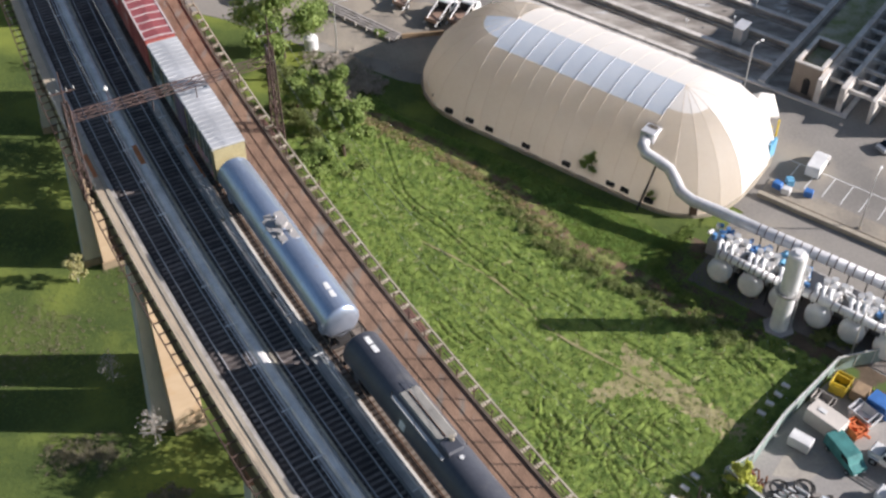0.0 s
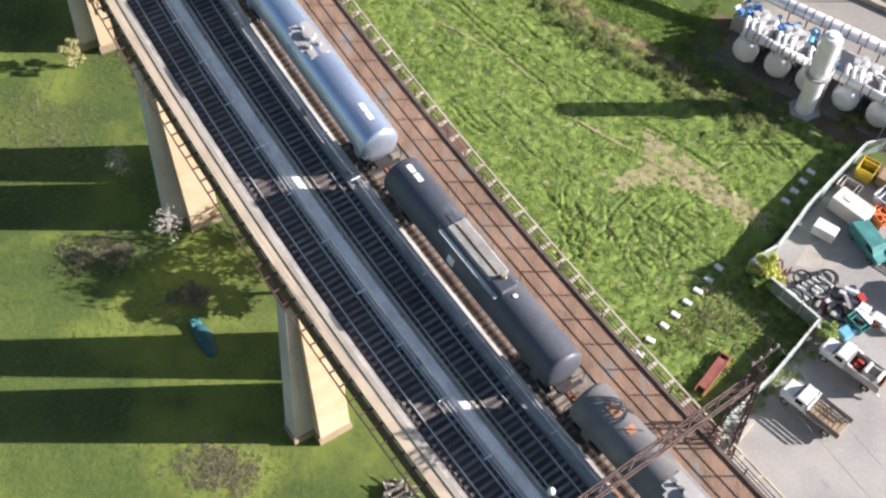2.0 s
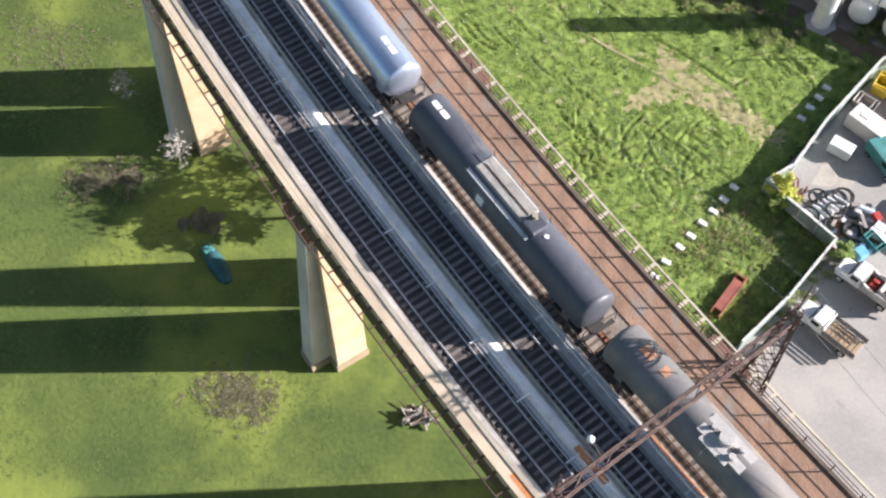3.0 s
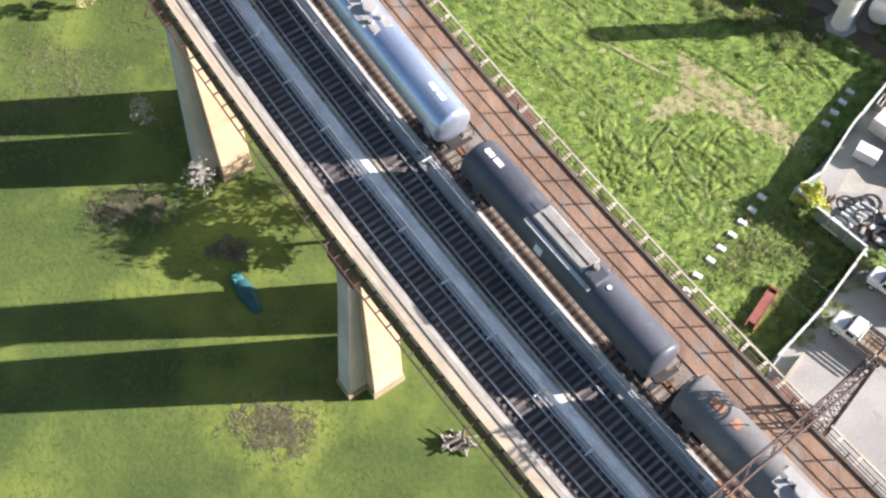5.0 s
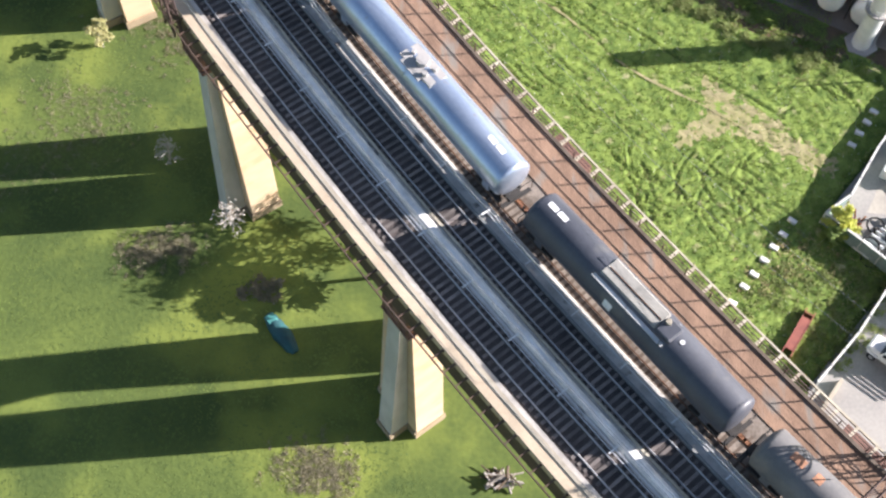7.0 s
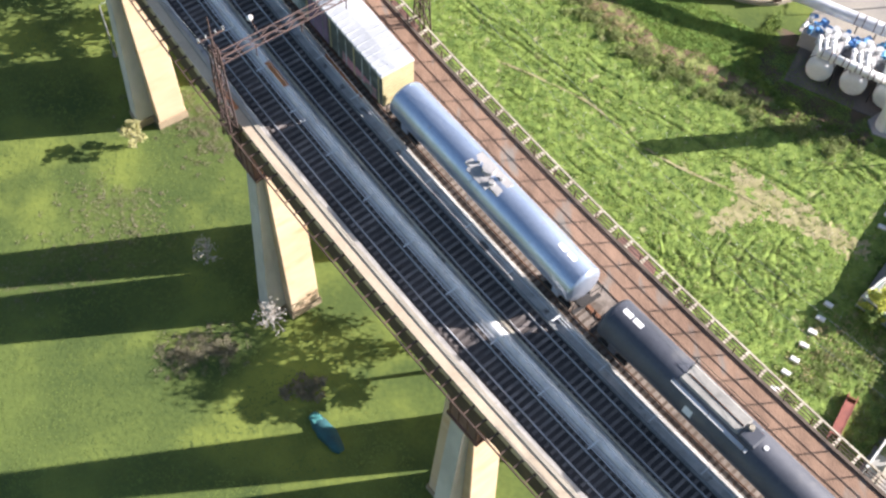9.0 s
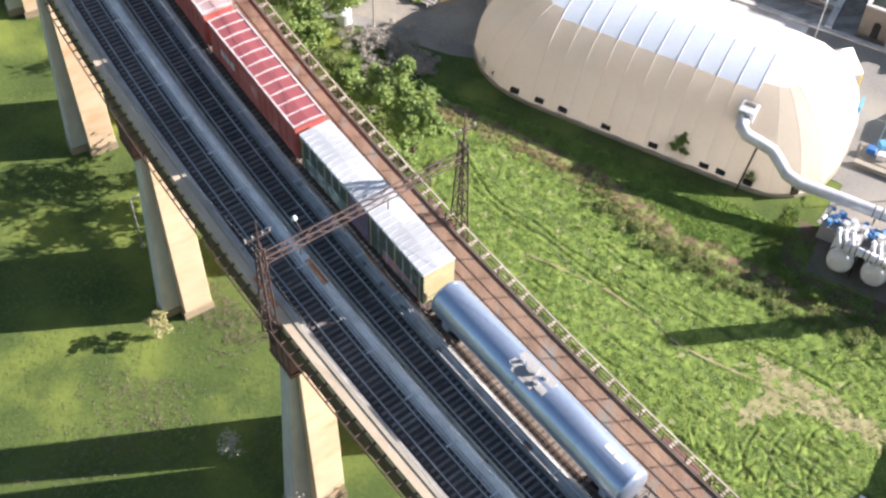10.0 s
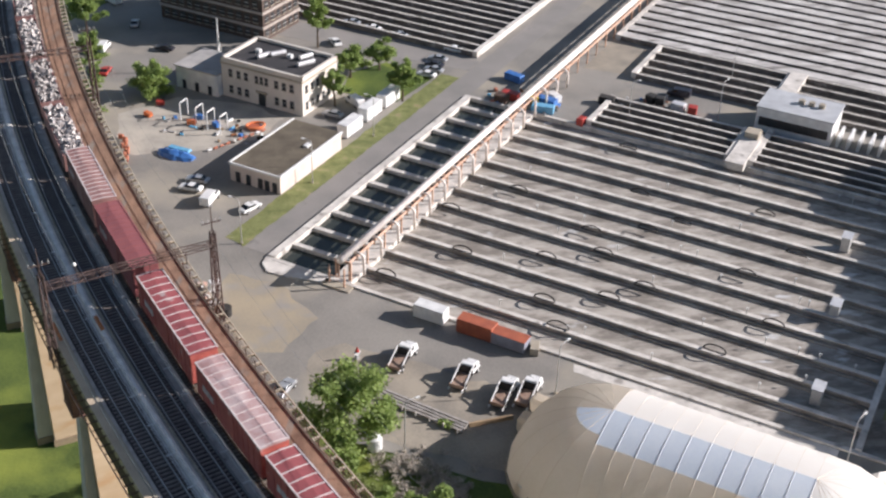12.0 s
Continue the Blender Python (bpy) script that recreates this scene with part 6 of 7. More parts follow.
for i in range(9):
    q = Vector((49.0 + random.uniform(-1.4, 1.2), 77.6 + random.uniform(-1.2, 1.2), 0.2))
    tagged(part("orange_beam", bm_box(bmesh.new(), -0.14, 0.14, -random.uniform(0.7, 1.4), 1.0, 0, 0.25, Matrix.Translation(q + Vector((0, 0, 0.1 * i))) @ Matrix.Rotation(random.uniform(0, 3), 4, "Z")), "orange"), "orange steel beam in a machine heap", "steel beam", "orange beams")
skip(at(44.0, 63.0, 0.05, 35), "teal", "small green steel skip", 2.4, 1.3, 1.2)
box_body(at(42.4, 61.7, 0.05, 30), "light_blue", "blue covered rubbish bin", 1.3, 1.2, 1.1)
box_body(at(44.6, 63.8, 0.05, 50), "white_paint", "small white equipment box", 2.2, 1.0, 0.9)
rnd = random.Random(5)
for i in range(9):
    t = i / 8
    p = Vector((36.6 + 4.6 * t, 65.6 + 2.6 * t, 0.5))
    tagged(part("pipe_length", bm_tube(bmesh.new(), [p + Vector((-0.7, 0.75, 0)), p + Vector((0.7, -0.75, 0.05 * i))], 0.19, 8), "white_paint"), "short white plastic pipe in a stack", "pipe", "stacked pipes")
for i in range(12):
    p = Vector((rnd.uniform(37.4, 43), rnd.uniform(63.6, 69.2), 0.05 + 0.22 * (i % 4)))
    pts = [p + Vector((math.cos(a) * 1.0, math.sin(a) * 1.0, 0.15)) for a in (2 * math.pi * k / 14 for k in range(15))]
    tagged(part("hose_coil", bm_tube(bmesh.new(), pts, 0.13, 6, False), "rubber"), "coil of black hose in the yard", "hose coil", "hose coils")
for i in range(34):
    p = at(rnd.uniform(38.6, 45.5), rnd.uniform(61.8, 68.2), 0.05, rnd.uniform(0, 180))
    mat = rnd.choice(("white_paint", "lamp_steel", "rust", "grey_wood", "red", "chassis", "fabric_white"))
    ln = rnd.uniform(0.5, 2.2)
    s = tagged(part("scrap_piece", bm_box(bmesh.new(), -rnd.uniform(0.15, 0.4), 0.2, -ln / 2, ln / 2, 0, rnd.uniform(0.2, 0.7)), mat, bevel=0.03), "loose piece of site scrap in the yard", "scrap", "scrap in the yard")
    s.matrix_basis = p
for i in range(16):
    p = Vector((36.4 + rnd.uniform(-1.3, 1.3), 69.6 + rnd.uniform(-1.2, 1.2), 0.2))
    q = p + Vector((rnd.uniform(-0.9, 0.9), rnd.uniform(-0.9, 0.9), rnd.uniform(0.3, 1.4)))
    tagged(part("rusty_bar", bm_tube(bmesh.new(), [p, q], 0.12, 6), "rust"), "rusty brown steel bar in a heap", "steel bar", "rusty bars")

# concrete blocks in the meadow
for x, y in ((20.4, 58.7), (21.7, 60.4), (23.3, 62.2), (24.6, 63.6), (26.0, 65.2), (27.3, 66.7), (28.6, 68.2), (29.9, 69.8), (38.5, 79.1), (39.7, 80.6), (40.9, 82.0), (42.0, 83.4)):
    b = tagged(part("concrete_block", bm_box(bmesh.new(), -0.5, 0.5, -0.28, 0.28, 0, 0.55), "white_paint", bevel=0.06), "whitewashed concrete barrier block on the grass", "concrete block", "row of concrete blocks")
    b.matrix_basis = at(x, y, 0.02, -36 + rnd.uniform(-8, 8))
beam = thing("steel_trough", at(27.9, 56.5, 0.05, -37) @ Matrix.Diagonal((0.72, 0.95, 1, 1)), "red-brown rusty steel trough in the weeds", "steel trough")
part("trough", bm_loft(bmesh.new(), [[Vector((x, y, z)) for x, z in ((-0.75, 0), (0.75, 0), (0.75, 1.0), (0.6, 1.0), (0.6, 0.2), (-0.6, 0.2), (-0.6, 1.0), (-0.75, 1.0))] for y in (-3.1, 3.1)]), "trough_red", beam)
part("top_plate", bm_box(bmesh.new(), -0.7, 0.7, -2.4, 2.0, 0.86, 0.96), "trough_red", beam)
part("end_plate", bm_box(bmesh.new(), -0.6, 0.6, 2.4, 2.6, 0.2, 1.2), "rust", beam)


# ---------------------------------------------------------------- plants
def leaf_mesh(name, centres, n, size, mat, rnd, flat=0.6):
    """Leaf sprays round clump centres (x, y, z, radius)."""
    verts, faces = [], []
    for _ in range(n):
        cx, cy, cz, r = rnd.choice(centres)
        d = Vector((rnd.gauss(0, 1), rnd.gauss(0, 1), rnd.gauss(0, 1))).normalized() * r * rnd.uniform(0.15, 1.2)
        p = Vector((cx, cy, cz)) + Vector((d.x, d.y, d.z * flat))
        a = Vector((rnd.gauss(0, 1), rnd.gauss(0, 1), rnd.gauss(0, 0.45))).normalized() * size * rnd.uniform(0.6, 1.3)
        b = a.cross(Vector((rnd.gauss(0, 0.6), rnd.gauss(0, 0.6), 1.0))).normalized() * size * rnd.uniform(0.35, 0.8)
        i = len(verts)
        verts += [p - a, p + b, p + a, p - b]
        faces.append((i, i + 1, i + 2, i + 3))
    me = bpy.data.meshes.new(name)
    me.from_pydata(verts, [], faces)
    me.materials.append(M[mat])
    return me


def tree(x, y, height, spread, label, seed, leaf="leaf", bark="bark", leaves=3600, size=0.34, trunk=0.28, crown=0.35, limbs=9):
    rnd = random.Random(seed)
    t = thing("tree", at(x, y), label, "tree", "trees")
    bm = bmesh.new()
    lean = Vector((rnd.uniform(-0.5, 0.5), rnd.uniform(-0.5, 0.5), 0))
    bm_tube(bm, [(0, 0, 0), lean * 0.4 + Vector((0, 0, height * 0.3)), lean + Vector((0, 0, height * 0.62)), lean * 1.4 + Vector((0, 0, height * 0.92))], [trunk, trunk * 0.75, trunk * 0.45, 0.04], 8)
    centres = []
    for i in range(limbs):
        a = 2.4 * i + rnd.uniform(-0.4, 0.4)
        z = height * (crown + (0.9 - crown) * (i + 0.5) / limbs)
        r = spread * (1.05 - 0.55 * (i / limbs)) * rnd.uniform(0.65, 1.0)
        tip = Vector((math.cos(a) * r, math.sin(a) * r, z + height * 0.1))
        base = lean * (z / height) + Vector((0, 0, z * 0.86))
        mid = base.lerp(tip, 0.5) + Vector((0, 0, 0.3))
        bm_tube(bm, [base, mid, tip], [trunk * 0.38, trunk * 0.24, 0.03], 6)
        for f in (0.45, 0.6, 0.75, 0.9, 1.0, 1.1):
            q = base.lerp(tip, f) + Vector((rnd.uniform(-1, 1), rnd.uniform(-1, 1), rnd.uniform(-0.5, 0.9))) * spread * 0.2
            centres.append((*q, spread * rnd.uniform(0.14, 0.30)))
        for k in range(3):
            q = tip + Vector((rnd.uniform(-1, 1), rnd.uniform(-1, 1), rnd.uniform(0, 1))) * spread * 0.28
            bm_tube(bm, [mid.lerp(tip, 0.6), q], [trunk * 0.12, 0.015], 4)
    centres.append((*(lean * 1.4), 0) [:2] + (height * 0.92, spread * 0.22))
    part("trunk", bm, bark, t, "branching trunk")
    crown_ob = new("crown", leaf_mesh("crown", centres, leaves, size, leaf, rnd, 0.75))
    crown_ob.parent = t
    tagged(crown_ob, "uneven leafy crown", kind="stuff")
    return t


tree(-26.5, 147.5, 15.5, 6.6, "large leafy green tree beside the viaduct", 11, leaves=15000, size=0.30, limbs=14, crown=0.25)
tree(-28.0, 141.5, 10.0, 3.4, "leafy green tree beside the viaduct", 12, leaves=6000, size=0.29)
tree(-22.5, 134.0, 6.5, 2.6, "leafy green tree beside the viaduct", 16, leaves=4200, size=0.27)
tree(-17.5, 128.0, 10.5, 4.4, "leafy green tree beside the meadow", 13, leaves=8400, size=0.29)
tree(-14.5, 123.5, 9.0, 3.6, "leafy green tree beside the meadow", 14, leaves=6800, size=0.29)
tree(-17.5, 116.8, 7.0, 3.2, "small green tree below the viaduct", 15, leaves=6000, size=0.26)
tree(-10.0, 69.0, 12.5, 6.2, "leafy tree below the viaduct", 21, leaves=4600, size=0.26, crown=0.35, limbs=11)
tree(-41.0, 121.0, 12.0, 6.4, "leafy tree under the viaduct", 61, leaves=4000, size=0.29)
tree(-37.5, 114.0, 11.0, 5.6, "leafy tree under the viaduct", 62, leaves=3600, size=0.29)
tree(-13.5, 65.5, 9.0, 4.0, "leafy tree below the viaduct", 22, leaves=6000, size=0.26, crown=0.45)
tree(-30.6, 71.6, 5.4, 1.7, "small pale bare tree in the grass", 23, leaf="pale_twig", bark="pale_bark", leaves=200, size=0.12, trunk=0.10, limbs=26, crown=0.2)
tree(-37.6, 80.4, 4.6, 1.6, "small grey bare tree in the pier's shade", 24, leaf="pale_twig", bark="pale_bark", leaves=160, size=0.12, trunk=0.08, limbs=22, crown=0.2)
tree(-46.0, 96.6, 4.6, 1.5, "small pale yellow-leaved tree in the grass", 25, leaf="yellow_leaf", bark="pale_bark", leaves=1500, size=0.16, trunk=0.09, crown=0.2)
tree(20.2, 120.6, 4.4, 1.5, "small green tree against the dome", 26, leaves=1800, size=0.20, trunk=0.10)
tree(28.6, 115.4, 3.0, 1.0, "small green bush tree against the dome", 27, leaves=1000, size=0.20, trunk=0.07)
tree(-65.6, 270.8, 6.8, 4.6, "round green tree beside the white annex", 31, leaves=8600, size=0.32, crown=0.12, limbs=12)
tree(-25.0, 264.0, 9.0, 2.6, "green tree beside the office", 32, leaves=4400, size=0.32)
tree(-28.3, 297.0, 13.0, 3.6, "tall green tree behind the office", 33, leaves=6400, size=0.36)
tree(-9.8, 266.0, 9.0, 3.4, "dark green tree beside the road", 34, leaves=5600, size=0.32)
tree(-21.0, 279.0, 7.0, 4.2, "spreading green tree on the lawn", 35, leaves=6000, size=0.32)
tree(-14.0, 283.0, 7.0, 3.6, "green tree on the lawn", 36, leaves=4800, size=0.32)
tree(-85.0, 308.0, 9.0, 4.0, "green tree beside the viaduct", 37, leaves=6000, size=0.36)
tree(-82.5, 292.0, 6.0, 3.0, "green tree beside the viaduct", 38, leaves=4400, size=0.36)
tree(40.1, 61.4, 2.4, 1.4, "small green bush inside the yard fence", 42, leaves=1600, size=0.2, trunk=0.06, crown=0.1)
tree(33.6, 67.4, 2.6, 1.2, "green bush outside the yard fence", 43, leaves=1400, size=0.2, trunk=0.06, crown=0.1)
tree(34.4, 68.6, 3.6, 1.7, "yellow-green bush at the fence corner", 41, leaf="lime_leaf", leaves=2200, size=0.20, trunk=0.08, crown=0.15)


def shrubs(name, spots, mat, label, size=0.22, per=70, seed=1):
    """Low scrub: one object of leaf sprays over many small mounds (x, y, radius, height)."""
    rnd = random.Random(seed)
    me = leaf_mesh(name, [(x, y, h * 0.45, r) for x, y, r, h in spots], per * len(spots), size, mat, rnd, 0.5)
    return tagged(new(name, me), label, "scrub", "", "stuff")


def along(points, n, width, seed, r=(0.3, 0.9), h=(0.3, 1.0)):
    rnd = random.Random(seed)
    out = []
    for _ in range(n):
        i = rnd.randrange(len(points) - 1)
        a, b, f = Vector(points[i]), Vector(points[i + 1]), rnd.random()
        p = a.lerp(b, f)
        out.append((p.x + rnd.gauss(0, width), p.y + rnd.gauss(0, width), rnd.uniform(*r), rnd.uniform(*h)))
    return out


shrubs("ditch_weeds", along(DITCH, 240, 1.6, 3, (0.2, 0.5), (0.05, 0.25)), "weeds", "rank green weeds along the ditch", 0.11, 60, 3)
shrubs("ditch_reeds", along([(x - 0.9, y - 1.1) for x, y in DITCH[:4]], 260, 0.7, 4, (0.25, 0.6), (0.2, 0.9)), "dryweeds", "straw-coloured dry weeds along the ditch", 0.10, 60, 4)
shrubs("ditch_bushes", along([(x - 1.6, y - 1.9) for x, y in DITCH[2:]], 150, 0.8, 41, (0.4, 0.9), (0.5, 1.5)), "weeds", "leafy green weeds beside the ditch", 0.13, 110, 41)
shrubs("corner_weeds", [(x, y, r, h) for x, y, r, h in along([(24.5, 60.5), (31, 64.5), (36.5, 62.5), (29, 54)], 260, 2.0, 5, (0.3, 0.9), (0.1, 0.6))], "weeds", "dense green weeds beside the yard fence", 0.15, 80, 5)
shrubs("corner_brush", [(x, y, r, h) for x, y, r, h in along([(25, 62), (29, 66), (33, 63)], 90, 1.8, 6, (0.3, 0.8), (0.1, 0.5))], "dryweeds", "dry brush beside the yard fence", 0.14, 60, 6)
shrubs("twig_patch", along([(-24.5, 45.4), (-19.5, 44.2)], 240, 1.5, 7, (0.3, 0.7), (0.02, 0.06)), "dead_brush", "dead grey brushwood on the grass", 0.07, 70, 7)
shrubs("dark_brush", along([(-41.5, 69.6), (-35.0, 70.4)], 200, 1.2, 8, (0.3, 0.7), (0.02, 0.08)), "dead_brush", "dark dead brush in the grass", 0.08, 60, 8)
shrubs("dark_brush_small", along([(-28.5, 64.2), (-26.2, 64.6)], 30, 0.6, 9, (0.3, 0.7), (0.02, 0.15)), "dead_brush", "dark dead brush in the grass", 0.20, 50, 9)
shrubs("grey_thicket", along([(-21, 147), (-16, 145), (-12.5, 141), (-17, 138), (-19, 135)], 190, 1.7, 10, (0.5, 1.3), (0.6, 2.0)), "grey_twig", "bare grey thicket beside the lorry park", 0.13, 130, 10)
shrubs("bank_brush", along([(-24, 134), (-20, 128), (-27, 146), (-12, 118)], 90, 1.6, 11, (0.5, 1.2), (0.6, 1.6)), "weeds", "green undergrowth below the trees", 0.2, 130, 11)
shrubs("palm_bush", along([(-12, 155), (-11.4, 154.6)], 8, 0.4, 12, (0.5, 0.9), (0.6, 1.2)), "leaf", "small green bush beside the timber wall", 0.3, 90, 12)
shrubs("stack_bushes", along([(46, 93), (50.5, 91)], 16, 0.8, 13, (0.5, 0.9), (0.6, 1.4)), "weeds", "green bushes behind the filter vessels", 0.26, 80, 13)
shrubs("viaduct_scrub", along([(-79, 270), (-82, 300), (-76, 258)], 60, 1.2, 14, (0.6, 1.3), (0.6, 1.8)), "leaf", "green scrub beside the viaduct", 0.35, 60, 14)
bank = [tuple(plant(u, v)[:2]) for u, v in ((93.2, -36.8), (92.8, -41), (93.5, -45.6), (100, -48.2), (112, -49.6), (124, -49.2))]
shrubs("bank_grass", along(bank, 220, 0.7, 44, (0.3, 0.8), (0.15, 0.6)), "blades", "rank grass at the edge of the filter plant", 0.13, 60, 44)
shrubs("pier_scrub", along([(-35, 95.5), (-39, 100), (-45, 104)], 240, 2.0, 15, (0.3, 0.7), (0.02, 0.06)), "dead_brush", "dead brush beside the piers", 0.07, 60, 15)
shrubs("meadow_brush", along([(-52, 90), (-44, 86), (-60, 78)], 260, 2.2, 16, (0.3, 0.7), (0.02, 0.06)), "dead_brush", "thin dead grass patches on the lawn", 0.07, 40, 16)
logs = thing("log_pile", at(-4.2, 42.6), "pile of pale cut logs and branches", "log pile")
rnd = random.Random(8)
for i in range(26):
    a, z = rnd.uniform(0, 6.3), rnd.uniform(0.1, 0.9)
    c = Vector((rnd.gauss(0, 0.7), rnd.gauss(0, 0.6), z))
    d = Vector((math.cos(a), math.sin(a), rnd.uniform(-0.2, 0.35))) * rnd.uniform(0.5, 1.3)
    part("log", bm_tube(bmesh.new(), [c - d, c + d], rnd.uniform(0.07, 0.17), 7), "pale_bark" if i % 3 else "bark", logs)
tarp = thing("tarpaulin_heap", at(-25.4, 59.4, 0, 33), "dark teal tarpaulin over a long heap", "tarpaulin")
bm = bmesh.new()
secs = []
for i in range(9):
    y = -2.6 + 5.2 * i / 8
    k = math.sin(math.pi * (i + 0.6) / 9.2) ** 0.5
    secs.append([Vector((x * k + rnd.uniform(-0.08, 0.08), y, z * k + rnd.uniform(-0.04, 0.04))) for x, z in ((-0.95, 0.0), (-0.7, 0.55), (-0.2, 0.85), (0.35, 0.75), (0.8, 0.4), (0.95, 0))])
part("cover", bm_loft(bm, secs), "teal_dark", tarp, smooth=True)
part("bright_fold", bm_box(bmesh.new(), -0.6, 0.5, 1.3, 2.4, 0.45, 0.70), "teal", tarp, "brighter teal fold", bevel=0.12)


# ---------------------------------------------------------------- plant buildings
def window_unit(parent, m, w=1.1, h=1.7):
    f = part("window", bm_box(bmesh.new(), -w / 2, w / 2, -0.06, 0.06, 0, h, m), "window_glass", parent, "dark window pane")
    bm = bmesh.new()
    bm_box(bm, -w / 2 - 0.12, w / 2 + 0.12, -0.16, 0.04, -0.16, 0.0, m)
    part("sill", bm, "concrete", f)
    bm = bmesh.new()
    bm_box(bm, -w / 2, w / 2, -0.09, -0.05, h * 0.48, h * 0.54, m)
    part("frame", bm, "lamp_steel", f)


def office():
    b = thing("office_building", PLANT, "two-storey cream stone office with a dark flat roof", "office building")
    u0, u1, v0, v1, h = -65.0, -43.6, 51.0, 65.0, 8.6
    part("wall", bm_box(bmesh.new(), u0, u1, v0, v1, 0, h), "cream", b)
    part("roof", bm_box(bmesh.new(), u0 + 0.5, u1 - 0.5, v0 + 0.5, v1 - 0.5, h, h + 0.06), "roofing", b, "dark patched flat roof")
    for a, c, d, e in ((u0, u1, v0, v0 + 0.5), (u0, u1, v1 - 0.5, v1), (u0, u0 + 0.5, v0, v1), (u1 - 0.5, u1, v0, v1)):
        part("parapet", bm_box(bmesh.new(), a - 0.06, c + 0.06, d - 0.06, e + 0.06, h, h + 0.75), "cream", b)
    part("cornice", bm_box(bmesh.new(), u0 - 0.25, u1 + 0.25, v0 - 0.25, v1 + 0.25, h - 0.7, h - 0.35), "concrete", b)
    for z in (1.3, 5.2):
        for x in (-62.6, -60.4, -58.4, -55.6, -54.3, -53.0, -50.4, -48.4, -46.4):
            if z < 2 and -56 < x < -52.5:
                continue
            window_unit(b, Matrix.Translation((x, v0 - 0.02, z)), 1.0 if abs(x + 54.3) > 2 else 0.8)
        for y in (52.6, 54.8, 57.0, 59.2, 61.4, 63.4):
            window_unit(b, Matrix.Translation((u1 + 0.02, y, z)) @ Matrix.Rotation(radians(90), 4, "Z"), 0.95)
    part("door", bm_box(bmesh.new(), -55.2, -53.4, v0 - 0.1, v0 + 0.1, 0, 3.0), "window_glass", b, "dark glazed door")
    part("door_surround", bm_box(bmesh.new(), -55.8, -52.8, v0 - 0.3, v0 - 0.05, 3.0, 3.5), "concrete", b)
    for x, y, ln, turn in ((-57.6, 57.0, 3.2, 70), (-55.6, 59.6, 3.6, 60), (-47.4, 58.4, 4.2, 65), (-49.4, 61.4, 3.4, 70)):
        m = Matrix.Translation((x, y, h + 0.58)) @ Matrix.Rotation(radians(turn), 4, "Z")
        part("roof_unit", bm_tube(bmesh.new(), [m @ Vector((-ln / 2, 0, 0)), m @ Vector((ln / 2, 0, 0))], 0.55, 14), "duct", b, "silver round roof ventilation unit")
    for x, y in ((-60.2, 58.6), (-52.6, 59.8)):
        part("roof_box", bm_box(bmesh.new(), x - 0.6, x + 0.6, y - 0.5, y + 0.5, h, h + 0.9), "white_paint", b, "small white roof box", bevel=0.06)
    return b


office()
annex = thing("annex", PLANT, "low pale grey annex with a flat roof", "building")
part("wall", bm_box(bmesh.new(), -76.7, -65.2, 49.4, 60, 0, 5.2), "white_paint", annex)
part("roof", bm_box(bmesh.new(), -77.0, -65.0, 49.1, 60.3, 5.2, 5.5), "grey_roof", annex, "stained grey flat roof")
for x in (-74.5, -71.0, -67.4):
    part("door", bm_box(bmesh.new(), x - 0.5, x + 0.5, 49.32, 49.42, 0, 2.2), "window_glass", annex)
mastpole = thing("antenna_mast", plant_pose(-73.6, 61.4), "white tripod antenna mast beside the annex", "antenna mast")
part("pole", bm_tube(bmesh.new(), [(0, 0, 0), (0, 0, 13.0)], [0.3, 0.12], 8), "white_paint", mastpole)
for a in (0, 2.1, 4.2):
    part("stay", bm_tube(bmesh.new(), [(1.6 * math.cos(a), 1.6 * math.sin(a), 0), (0, 0, 9)], 0.07, 6), "lamp_steel", mastpole)

shed = thing("service_shed", PLANT, "long low service shed with a pebble-coloured flat roof", "shed")
part("wall", bm_box(bmesh.new(), -40.4, -28.5, 20.1, 42.5, 0, 3.7), "pink_wall", shed)
part("roof", bm_box(bmesh.new(), -40.5, -28.4, 20.0, 42.6, 3.7, 3.9), "gravel_roof", shed, "brown gravel flat roof")
for a, c, d, e in ((-40.6, -40.2, 19.9, 42.7), (-28.7, -28.3, 19.9, 42.7), (-40.6, -28.3, 19.9, 20.2)):
    part("roof_edge", bm_box(bmesh.new(), a, c, d, e, 3.7, 4.1), "white_paint", shed, "pale metal roof edge")
part("roof_vent", bm_box(bmesh.new(), -31.6, -30.6, 33.0, 34.6, 3.9, 4.3), "white_paint", shed)
for x in (-38.5, -36.0, -33.2, -31.6, -29.8):
    part("door", bm_box(bmesh.new(), x - 0.55, x + 0.55, 20.02, 20.12, 0, 2.3), "window_glass", shed, "dark door")


def office_block():
    b = thing("office_block", PLANT, "large dark brick block with pale window bands", "office building")
    u0, u1, v0, v1 = -106.0, -74.5, 80.5, 96.0
    part("wall", bm_box(bmesh.new(), u0, u1, v0, v1, 0, 13.5), "brick_dark", b)
    part("roof", bm_box(bmesh.new(), u0 - 0.2, u1 + 0.2, v0 - 0.2, v1 + 0.2, 13.5, 13.9), "roofing", b)
    for z in (3.4, 7.2, 11.0, 13.3):
        part("ledge_band", bm_box(bmesh.new(), u0 - 0.3, u1 + 0.3, v0 - 0.3, v1 + 0.3, z, z + 0.6), "block_band", b, "pale concrete band")
    for z in (1.2, 4.8, 8.6):
        for i in range(12):
            window_unit(b, Matrix.Translation((u0 + 1.8 + i * 2.5, v0 - 0.02, z)), 1.5, 1.8)
        for i in range(6):
            window_unit(b, Matrix.Translation((u1 + 0.02, v0 + 1.6 + i * 2.5, z)) @ Matrix.Rotation(radians(90), 4, "Z"), 1.5, 1.8)
    return b


